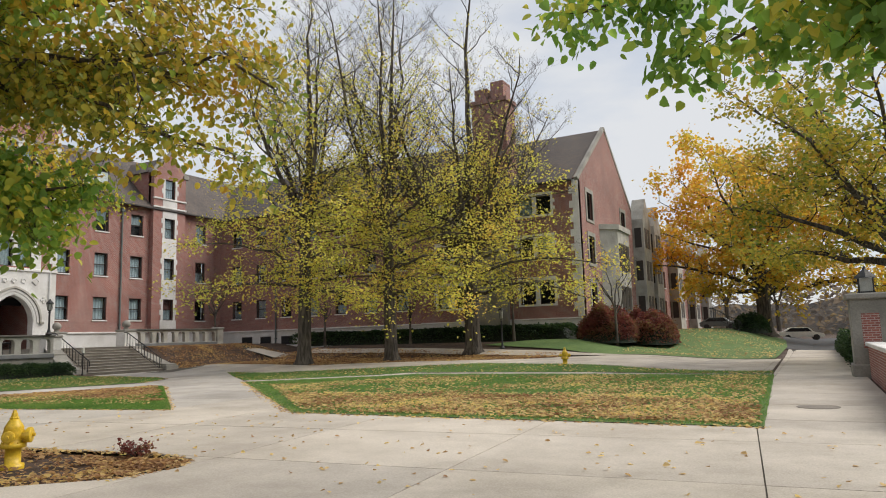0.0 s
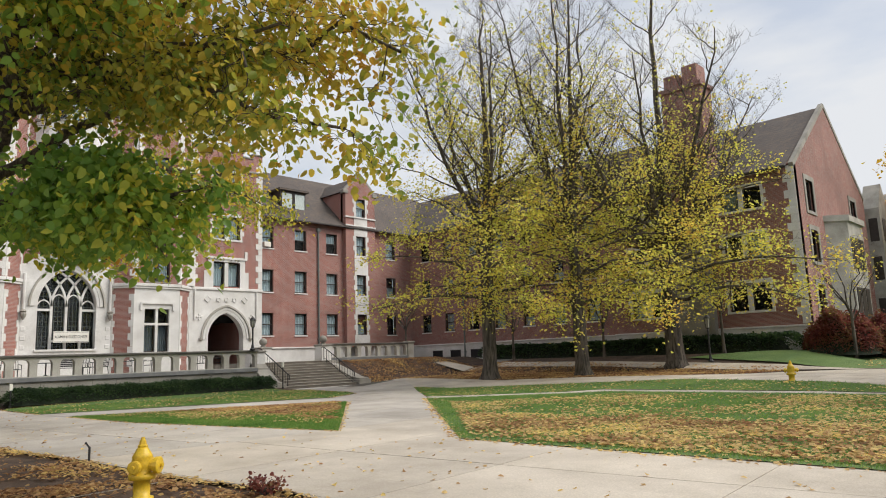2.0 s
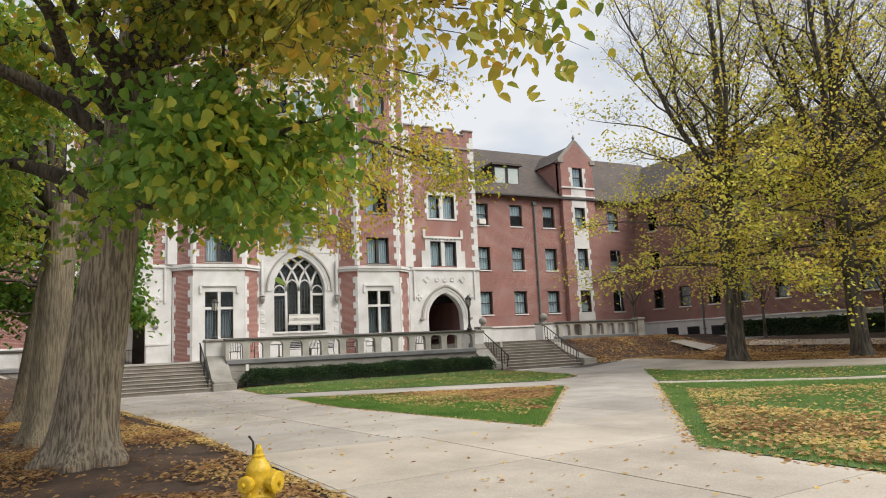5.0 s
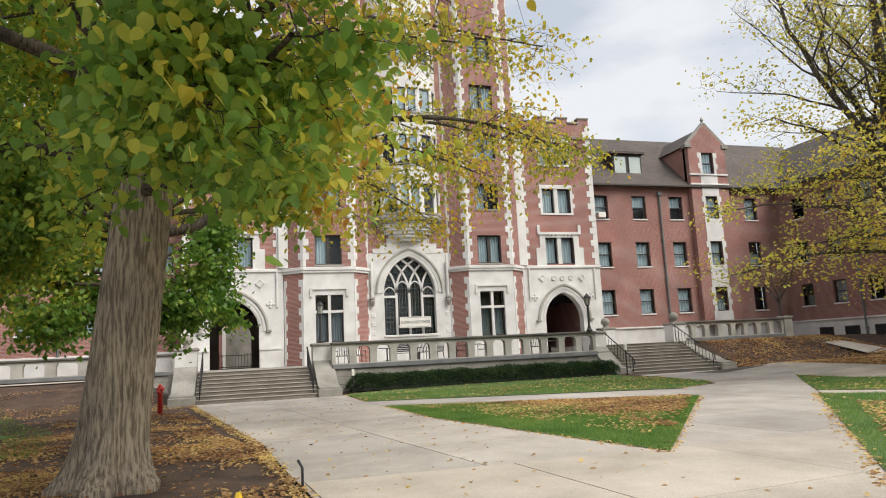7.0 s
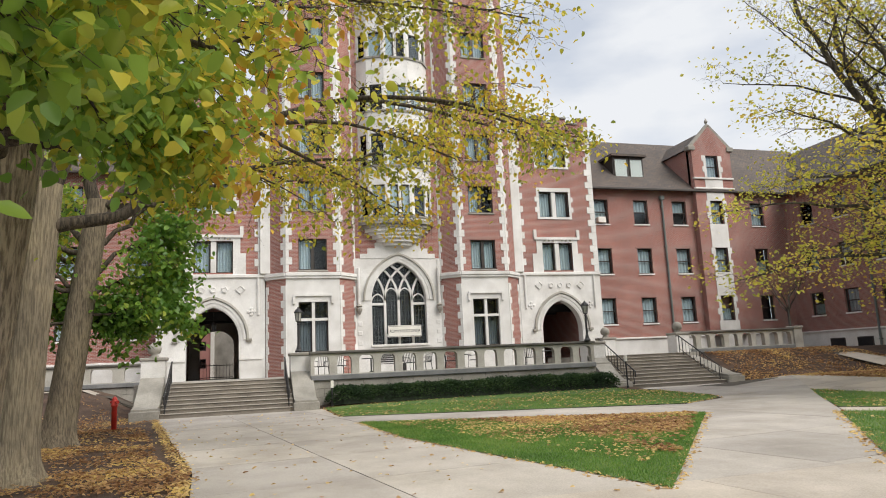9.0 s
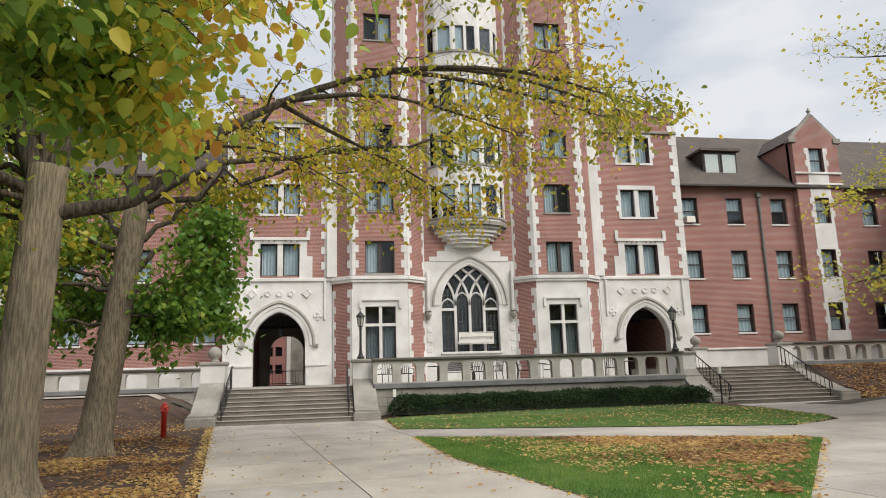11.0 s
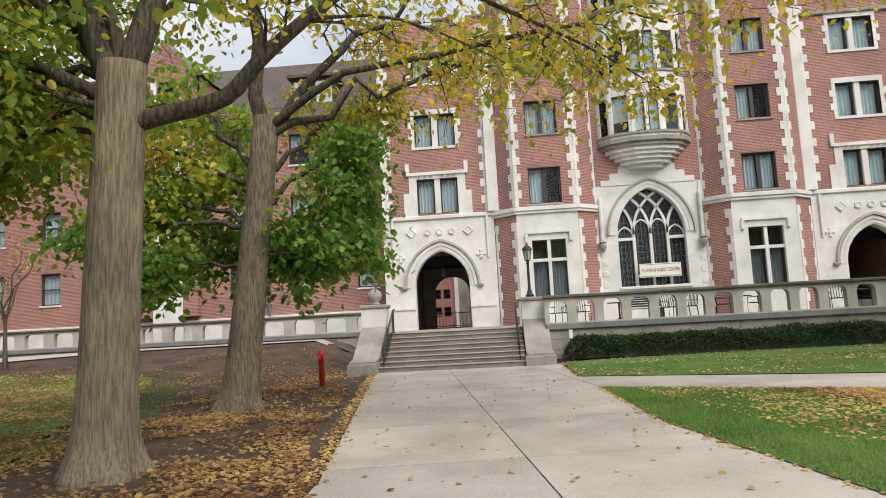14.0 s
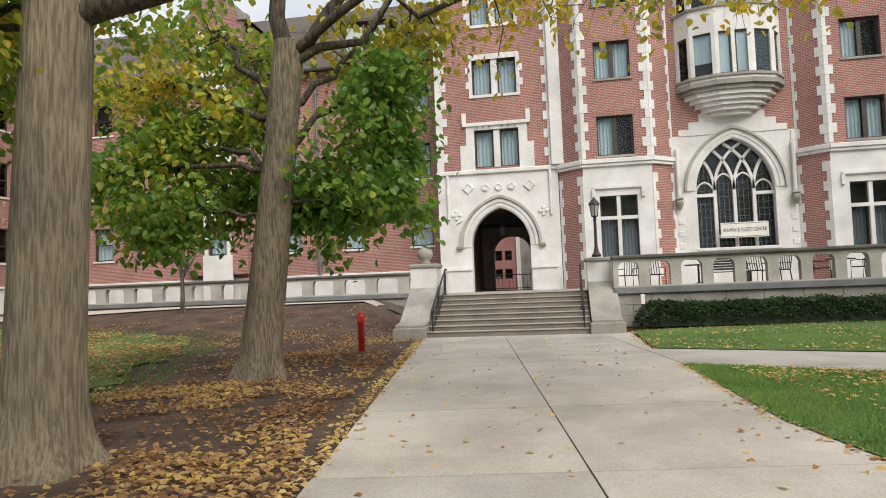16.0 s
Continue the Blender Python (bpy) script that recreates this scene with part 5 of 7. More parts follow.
def patio_chair(x, y, turn):
    th = thing("patio_chair", pose(x, y, TZ, 0, 0, turn), "black metal patio armchair on the terrace", "chair", "terrace chairs")
    part("seat", boxed(-0.25, 0.25, -0.25, 0.25, 0.42, 0.46, bevel=0.01), IRON, th)
    bm = bmesh.new()
    tube(bm, [(-0.27, 0.24, 0.44), (-0.27, 0.34, 0.95), (0.27, 0.34, 0.95), (0.27, 0.24, 0.44)], 0.022, 6)
    part("back_frame", bm, IRON, th)
    for i in range(5):
        bm = bmesh.new()
        tube(bm, [(-0.18 + 0.09 * i, 0.25, 0.46), (-0.18 + 0.09 * i, 0.335, 0.94)], 0.014, 5)
        part("back_slat", bm, IRON, th)
    for s in (-1, 1):
        bm = bmesh.new()
        tube(bm, [(s * 0.28, -0.26, 0.0), (s * 0.28, -0.24, 0.66), (s * 0.28, 0.28, 0.68)], 0.02, 6)
        part("arm", bm, IRON, th)
        bm = bmesh.new()
        tube(bm, [(s * 0.25, 0.24, 0.44), (s * 0.27, 0.3, 0.0)], 0.02, 6)
        part("leg", bm, IRON, th)


def patio_table(x, y):
    th = thing("patio_table", pose(x, y, TZ), "round black metal patio table", "table", "terrace tables")
    bm = bmesh.new()
    lathe(bm, [(0.45, 0.70), (0.47, 0.72), (0.45, 0.74)], 20)
    part("tabletop", bm, IRON, th)
    bm = bmesh.new()
    tube(bm, [(0, 0, 0.03), (0, 0, 0.7)], 0.035, 8)
    part("pedestal", bm, IRON, th)
    for k in range(4):
        bm = bmesh.new()
        tube(bm, [(0, 0, 0.12), (0.3 * math.cos(k * 1.57), 0.3 * math.sin(k * 1.57), 0.0)], 0.02, 5)
        part("foot", bm, IRON, th)


for x, y, a in ((-38.9, 12.6, 60), (-39.0, 13.5, -120), (-39.3, 17.6, 20), (-39.1, 18.9, 160), (-39.4, 20.3, -60), (-39.0, 23.1, 75), (-39.1, 24.4, -80), (-38.9, 16.9, 110)):
    patio_chair(x, y, a)
for x, y in ((-39.3, 15.0), (-39.4, 19.6), (-39.2, 23.8)):
    patio_table(x, y)
bench = thing("terrace_bench", pose(-39.0, 15.9, TZ, 0, 0, 90), "dark metal bench on the terrace", "bench")
for i in range(5):
    part("seat_slat", boxed(-0.7, 0.7, -0.3 + 0.1 * i, -0.22 + 0.1 * i, 0.42, 0.45), IRON, bench)
    part("back_slat", boxed(-0.7, 0.7, 0.22 + 0.02 * i, 0.25 + 0.02 * i, 0.5 + 0.09 * i, 0.57 + 0.09 * i), IRON, bench)
for s in (-0.65, 0.65):
    part("leg", boxed(s - 0.03, s + 0.03, -0.3, 0.25, 0, 0.42), IRON, bench)

# ---- small things in the court ----
hyd = thing("fire_hydrant", pose(-9.95, 7.8, 0.0, 0, 0, -50), "yellow painted fire hydrant in the leaf-strewn bed", "hydrant", "hydrants")
bm = bmesh.new()
lathe(bm, [(0.15, -0.1), (0.15, 0.02), (0.105, 0.03), (0.105, 0.24), (0.165, 0.25), (0.17, 0.29), (0.165, 0.31), (0.115, 0.33), (0.135, 0.40), (0.14, 0.46), (0.125, 0.52), (0.13, 0.53), (0.11, 0.57), (0.075, 0.63), (0.06, 0.65)], 20)
part("barrel", bm, YELLOW, hyd, "", True)
bm = bmesh.new()
lathe(bm, [(0.06, 0.65), (0.065, 0.67), (0.045, 0.69), (0.04, 0.73), (0.028, 0.75), (0.02, 0.78)], 6)
part("cap", bm, YELLOW, hyd)
for a, r, ln in ((0, 0.07, 0.11), (180, 0.07, 0.11), (90, 0.09, 0.12)):
    bm = bmesh.new()
    lathe(bm, [(r * 0.8, 0), (r * 0.85, ln * 0.5), (r * 1.2, ln * 0.55), (r * 1.22, ln), (r, ln * 1.08), (0.025, ln * 1.1), (0.025, ln * 1.4)], 12)
    bm.transform(pose(0, 0, 0.42, 0, 0, a) @ pose(0.115, 0, 0, 0, 90, 0))
    part("nozzle_cap", bm, YELLOW, hyd)
for k in range(8):
    bm = bmesh.new()
    lathe(bm, [(0.016, 0.3), (0.016, 0.335)], 6, 0.147 * math.cos(k * 0.785), 0.147 * math.sin(k * 0.785))
    part("bolt", bm, YELLOW, hyd)
copy_thing(hyd, pose(-9.5, 31.5, gz(-9.5, 31.5), 0, 0, 20))

stake = thing("bent_stake", pose(-14.2, 8.6, 0), "short bent black metal stake at the bed's edge", "stake")
bm = bmesh.new()
tube(bm, [(0, 0, -0.1), (0, 0, 0.28), (-0.07, -0.05, 0.37)], 0.02, 6)
part("rod", bm, IRON, stake)

pipe = thing("standpipe", pose(-31.8, 5.07, gz(-31.8, 5.07)), "red painted standpipe in the mulch bed", "standpipe")
bm = bmesh.new()
lathe(bm, [(0.085, -0.1), (0.085, 0.72), (0.11, 0.74), (0.11, 0.8), (0.09, 0.82), (0.085, 0.98), (0.05, 1.04), (0.03, 1.06)], 14)
part("body", bm, RED, pipe, "", True)
for a in (40, 220):
    bm = bmesh.new()
    lathe(bm, [(0.04, 0), (0.04, 0.06), (0.055, 0.065), (0.055, 0.12)], 10)
    bm.transform(pose(0, 0, 0.88, 0, 0, a) @ pose(0.07, 0, 0, 0, 90, 0))
    part("nozzle", bm, RED, pipe)

for x, y, h in ((-36.2, 12.75, 1.05), (-36.4, 26.9, 1.5)):
    post = thing("path_light", pose(x, y, gz(x, y)), "slim black path light with a white head", "path light", "path lights")
    bm = bmesh.new()
    lathe(bm, [(0.06, -0.1), (0.06, 0.04), (0.035, 0.06), (0.035, h - 0.3)], 8)
    part("post", bm, IRON, post)
    part("head", boxed(-0.06, 0.06, -0.06, 0.06, h - 0.3, h, bevel=0.01), WHITE, post, "white light head")

# gate pier, low wall and lantern by the east walk
pier = thing("gate_pier", pose(1.95, 28.0, 0), "limestone gate pier with a brick panel and lantern", "pier")
part("shaft", boxed(-0.55, 0.55, -0.55, 0.55, -0.1, 2.45, bevel=0.02), STONE_GREY, pier)
part("cap", boxed(-0.66, 0.66, -0.66, 0.66, 2.45, 2.65, bevel=0.04), STONE_GREY, pier)
part("base", boxed(-0.63, 0.63, -0.63, 0.63, -0.1, 0.4, bevel=0.03), STONE_GREY, pier)
part("brick_panel", boxed(-0.25, 0.25, -0.565, -0.5, 0.9, 2.0), BRICK, pier)
lan = thing("pier_lantern", pose(1.95, 28.0, 2.65), "black square lantern on the gate pier", "lantern")
part("body", boxed(-0.2, 0.2, -0.2, 0.2, 0.06, 0.5), FROST, lan)
part("base", boxed(-0.24, 0.24, -0.24, 0.24, 0, 0.06), IRON, lan)
bm = bmesh.new()
lathe(bm, [(0.34, 0.5), (0.3, 0.56), (0.06, 0.78), (0.02, 0.9)], 4)
part("roof", bm, IRON, lan)
for sx_ in (-1, 1):
    for sy_ in (-1, 1):
        part("bar", boxed(sx_ * 0.2 - 0.02, sx_ * 0.2 + 0.02, sy_ * 0.2 - 0.02, sy_ * 0.2 + 0.02, 0.06, 0.5), IRON, lan)
low = thing("low_brick_wall", pose(0, 0, 0), "low brick wall with a pale stone coping", "wall")
part("wall", boxed(1.8, 2.15, 14.6, 27.4, -0.1, 0.98), BRICK, low)
part("coping", boxed(1.73, 2.22, 14.6, 27.4, 0.98, 1.1, bevel=0.02), STONE, low)
manhole = thing("manhole_cover", pose(0.3, 17.9, 0.016), "round iron manhole cover set in the walk", "manhole cover")
bm = bmesh.new()
lathe(bm, [(0.4, 0.0), (0.4, 0.008), (0.36, 0.01), (0.35, 0.006)], 28)
part("lid", bm, STEP, manhole)


# ---- plants ----
def mesh_from(name, verts, faces, mat, smooth_=False):
    me = bpy.data.meshes.new(name)
    me.from_pydata(verts, [], faces)
    me.materials.append(mat)
    if smooth_:
        me.polygons.foreach_set("use_smooth", [True] * len(me.polygons))
    return me


def leaves_mesh(name, pts, size, mat, rng, droop=0.6, spread=0.35, wide=0.75, lie=False, fine=False):
    """One folded blade at each point: six corners, two halves bent along the midrib."""
    n = len(pts)
    pts = np.asarray(pts, float).reshape(-1, 3)
    s = size * rng.uniform(0.65, 1.25, n)[:, None]
    a = rng.uniform(0, 2 * np.pi, n)
    if lie:
        d = np.stack([np.cos(a), np.sin(a), rng.normal(0, 0.16, n)], 1)
        nrm = np.stack([rng.normal(0, 0.3, n), rng.normal(0, 0.3, n), np.ones(n)], 1)
    else:
        d = np.stack([np.cos(a), np.sin(a), -droop + rng.normal(0, 0.45, n)], 1)
        nrm = np.stack([rng.normal(0, 0.7, n), rng.normal(0, 0.7, n), np.ones(n)], 1)
    d /= np.linalg.norm(d, axis=1)[:, None]
    side = np.cross(nrm, d)
    side /= np.linalg.norm(side, axis=1)[:, None] + 1e-9
    up = np.cross(d, side)
    fold = rng.uniform(0.05, 0.3, n)[:, None]
    curl = rng.uniform(-0.3, 0.05, n)[:, None]
    p0 = pts
    q1 = pts + s * (0.04 * d + 0.3 * wide * side + fold * 0.3 * up)
    q5 = pts + s * (0.04 * d - 0.3 * wide * side + fold * 0.3 * up)
    p1 = pts + s * (0.34 * d + 0.5 * wide * side + fold * 0.5 * up)
    p2 = pts + s * (0.72 * d + 0.36 * wide * side + fold * 0.3 * up + curl * 0.3 * up)
    p3 = pts + s * (1.0 * d + curl * up)
    p4 = pts + s * (0.72 * d - 0.36 * wide * side + fold * 0.3 * up + curl * 0.3 * up)
    p5 = pts + s * (0.34 * d - 0.5 * wide * side + fold * 0.5 * up)
    if fine:
        v = np.stack([p0, q1, p1, p2, p3, p4, p5, q5], 1).reshape(-1, 3)
        b = np.arange(n)[:, None] * 8
        f = np.concatenate([b + np.array([[0, 1, 2, 3, 4]]), b + np.array([[0, 4, 5, 6, 7]])], 0)
    else:
        v = np.stack([p0, p1, p2, p3, p4, p5], 1).reshape(-1, 3)
        b = np.arange(n)[:, None] * 6
        f = np.concatenate([b + np.array([[0, 1, 2, 3]]), b + np.array([[0, 3, 4, 5]])], 0)
    me = bpy.data.meshes.new(name)
    me.vertices.add(len(v))
    me.vertices.foreach_set("co", v.ravel())
    me.loops.add(f.size)
    me.loops.foreach_set("vertex_index", f.ravel().astype(np.int32))
    me.polygons.add(len(f))
    me.polygons.foreach_set("loop_start", (np.arange(len(f)) * f.shape[1]).astype(np.int32))
    me.update(calc_edges=True)
    me.materials.append(mat)
    return me


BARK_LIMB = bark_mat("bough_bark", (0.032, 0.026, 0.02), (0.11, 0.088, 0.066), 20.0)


class Wood:
    """Collects tapered limbs and the points where leaves hang."""

    def __init__(self, seed):
        self.v, self.f, self.tips, self.r = [], [], [], np.random.default_rng(seed)

    def limb(self, pts, r0, r1, seg=7, power=1.0):
        base, k = len(self.v), len(pts)
        for i, p in enumerate(pts):
            d = Vector(pts[min(i + 1, k - 1)]) - Vector(pts[max(i - 1, 0)])
            d = d.normalized() if d.length > 1e-6 else Vector((0, 0, 1))
            side = d.cross(Vector((0.31, 0.17, 0.93)) if abs(d.z) < 0.85 else Vector((1, 0.2, 0))).normalized()
            up = side.cross(d)
            r = r0 + (r1 - r0) * (i / (k - 1)) ** power
            for j in range(seg):
                a = 2 * math.pi * j / seg
                self.v.append(tuple(Vector(p) + r * (math.cos(a) * side + math.sin(a) * up)))
        for i in range(k - 1):
            for j in range(seg):
                a, b = base + i * seg + j, base + i * seg + (j + 1) % seg
                self.f.append((a, b, b + seg, a + seg))

    def bend(self, p, q, k, sway, lift):
        """A crooked line from p to q that bows by lift."""
        p, q = Vector(p), Vector(q)
        ln = (q - p).length
        out = []
        for i in range(k + 1):
            t = i / k
            w = p.lerp(q, t) + Vector((0, 0, lift * ln * 4 * t * (1 - t)))
            if 0 < i < k:
                w += Vector(self.r.normal(0, sway * ln, 3))
            out.append(w)
        return out

    def spray(self, line, r, reach, level, count, fall, leafy, up=0.25, start=0.25):
        """Side branches along a line, and twigs on them; the last ones carry leaves."""
        k = len(line) - 1
        for c in range(count):
            t = start + (1 - start) * (c + self.r.uniform(0, 1)) / count
            i = min(int(t * k), k - 1)
            p = line[i].lerp(line[i + 1], t * k - i)
            ahead = (line[i + 1] - line[i]).normalized()
            a = self.r.uniform(0, 2 * math.pi)
            d = (ahead * 0.7 + Vector((math.cos(a), math.sin(a), self.r.normal(up, 0.35))) * 0.9).normalized()
            ln = reach * self.r.uniform(0.55, 1.15) * (1.15 - 0.45 * t)
            q = p + d * ln + Vector((0, 0, -fall * ln))
            sub = self.bend(p, q, 4, 0.06, 0.08)
            rr = max(0.006, r * (1 - 0.6 * t) * 0.45)
            self.limb(sub, rr, rr * 0.35, 5 if rr > 0.02 else 3)
            if level > 1:
                self.spray(sub, rr, reach * 0.5, level - 1, max(3, int(count * 0.7)), fall * 1.2, leafy, up, 0.15)
            elif self.r.random() < leafy:
                for w in sub[1:]:
                    self.tips.append(tuple(w))

    def leaf_points(self, each, spread):
        if not self.tips:
            return np.zeros((0, 3))
        t = np.repeat(np.array(self.tips), each, 0)
        return t + self.r.normal(0, spread, t.shape)


def trunk_mesh(w, x, y, z0, top, r0, r1, lean=(0, 0), seg=28, flare=1.42, grooves=0.035):
    """A fluted trunk that spreads into roots at its foot."""
    base, k = len(w.v), 34
    ph = w.r.uniform(0, 6.28, 4)
    for i in range(k + 1):
        t = (i / k) ** 1.6
        z = z0 - 0.15 + t * (top - z0 + 0.15)
        h = z - z0
        r = r1 + (r0 - r1) * (1 - t) + r0 * (flare - 1) * math.exp(-max(h, 0) / 0.28)
        for j in range(seg):
            a = 2 * math.pi * j / seg
            lobe = 1 + 0.16 * math.exp(-max(h, 0) / 0.4) * math.cos(5 * a + ph[0]) + 0.05 * math.cos(3 * a + ph[1] + h * 0.3) + grooves * math.cos(11 * a + ph[2] + 0.6 * math.sin(h * 1.3))
            w.v.append((x + lean[0] * t + r * lobe * math.cos(a), y + lean[1] * t + r * lobe * math.sin(a), z))
    for i in range(k):
        for j in range(seg):
            a, b = base + i * seg + j, base + i * seg + (j + 1) % seg
            w.f.append((a, b, b + seg, a + seg))
    return Vector((x + lean[0], y + lean[1], top))


def finish_tree(w, name, x, y, bark, leaf_groups, label, split=None):
    th = thing(name, pose(x, y, gz(x, y)), label, "tree")
    off = Matrix.Translation((-x, -y, -gz(x, y)))
    k, f = split or (len(w.v), len(w.f))
    me = mesh_from("trunk", w.v[:k], w.f[:f], bark, True)
    me.transform(off)
    part("trunk", me, None, th)
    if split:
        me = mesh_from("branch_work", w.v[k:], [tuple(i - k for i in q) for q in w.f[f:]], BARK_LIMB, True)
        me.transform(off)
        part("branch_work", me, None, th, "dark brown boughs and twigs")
    for pts, size, mat, droop in leaf_groups:
        if len(pts):
            me = leaves_mesh("crown", pts, size, mat, w.r, droop, fine=split is not None)
            me.transform(off)
            part("crown", me, None, th)
    return th


def linden(seed, x, y, r, top, limbs, label, leaf, size, each=3, lean=(0, 0), fall=0.34, spread=0.2, droop=0.8, bark=None, turned=None, narrow=0.72):
    """A broad old tree. limbs: (height on the trunk, end point, radius, leafiness, side branches, reach).
    An end may be a list of points that the bough follows; a height of None starts it at the first of them."""
    w = Wood(seed)
    trunk_mesh(w, x, y, gz(x, y), top, r, r * narrow, lean)
    split = (len(w.v), len(w.f))
    green, yellow = [], []
    for h, end, lr, leafy, count, reach, *more in limbs:
        if h is not None:
            t = ((h - gz(x, y) + 0.15) / (top - gz(x, y) + 0.15))
            p = Vector((x + lean[0] * min(t, 1), y + lean[1] * min(t, 1), h))
        if isinstance(end, list):
            way = ([p] if h is not None else []) + [Vector(q) for q in end]
            line = []
            for a, b in zip(way, way[1:]):
                line += w.bend(a, b, 3, 0.02, 0.02)[:-1]
            line.append(way[-1])
            for _ in range(2):                  # ease the corners
                line = [line[0]] + [(a + 2 * b + c) / 4 for a, b, c in zip(line, line[1:], line[2:])] + [line[-1]]
        else:
            line = w.bend(p, end, 9, 0.022, 0.06)
        w.limb(line, lr, lr * 0.22, 10)
        w.tips = yellow if more else green
        if count:
            w.spray(line, min(lr * 0.7, 0.09), reach, 2, int(count * 1.35), fall, leafy, 0.25, 0.38)
    w.tips = green
    groups = [(w.leaf_points(each, spread), size, leaf, droop)]
    w.tips = yellow
    groups.append((w.leaf_points(2 if turned is None else 3, spread), size * (0.95 if turned is None else 0.84), turned or LEAF_YELLOW, droop))
    return finish_tree(w, "linden_tree", x, y, bark or BARK, groups, label, split)


linden(11, -14.9, 6.12, 0.44, 7.5, [
    (3.9, (-9.6, 8.2, 4.1), 0.1, 1.0, 12, 1.25), (4.0, (-9.8, 7.5, 3.7), 0.1, 1.0, 12, 1.15), (4.0, (-14.0, 8.6, 4.1), 0.06, 1.0, 9, 1.1), (5.4, (-8.6, 5.4, 7.8), 0.14, 1.0, 12, 2.0),
    (5.0, (-11.0, 10.0, 6.6), 0.12, 0.7, 8, 2.0, 1), (4.6, (-13.6, 9.2, 5.2), 0.09, 0.85, 9, 1.7), (4.6, (-17.0, 8.0, 4.8), 0.045, 0.8, 6, 0.9),
    (5.6, (-6.6, 9.5, 5.5), 0.09, 0.9, 14, 1.5, 1), (6.6, (-6.6, 8.6, 4.3), 0.08, 0.9, 10, 1.1, 1), (6.6, (-7.5, 7.9, 5.0), 0.08, 0.9, 10, 1.2, 1), (5.4, (-7.6, 8.4, 5.9), 0.09, 0.9, 12, 1.6, 1), (5.4, (-11.0, 3.0, 8.4), 0.14, 0.95, 11, 2.1),
    (4.2, [(-16.2, 5.3, 5.1), (-18.0, 3.9, 5.6), (-20.0, 2.4, 6.4)], 0.17, 0.9, 10, 1.8), (5.0, [(-15.1, 5.4, 6.2), (-15.0, 2.8, 7.0), (-14.8, 0.4, 7.6)], 0.16, 0.9, 10, 1.8),
    (7.0, (-14.6, 8.0, 13.5), 0.26, 0.8, 10, 2.4), (6.8, (-10.0, 7.6, 10.8), 0.2, 0.9, 13, 2.4, 1),
    (6.6, (-6.4, 5.6, 9.6), 0.18, 0.95, 14, 2.2, 1), (6.0, (-12.4, 8.6, 8.2), 0.14, 0.7, 9, 2.2, 1), (6.4, (-8.0, 6.6, 6.6), 0.11, 0.95, 13, 1.8),
    (5.8, (-8.4, 9.6, 7.8), 0.13, 0.95, 13, 2.2, 1), (6.2, (-7.0, 7.4, 7.6), 0.13, 0.95, 13, 2.2, 1), (6.0, (-13.0, 4.2, 8.6), 0.15, 0.9, 9, 2.2), (6.0, (-16.8, 3.6, 7.8), 0.1, 0.95, 11, 1.9), (5.6, (-17.8, 5.0, 7.0), 0.09, 0.9, 10, 1.7)],
    "broad linden with furrowed bark and green-gold leaves", LEAF_GREEN, 0.135, 4, (0.2, 0.85), turned=LEAF_GOLD)
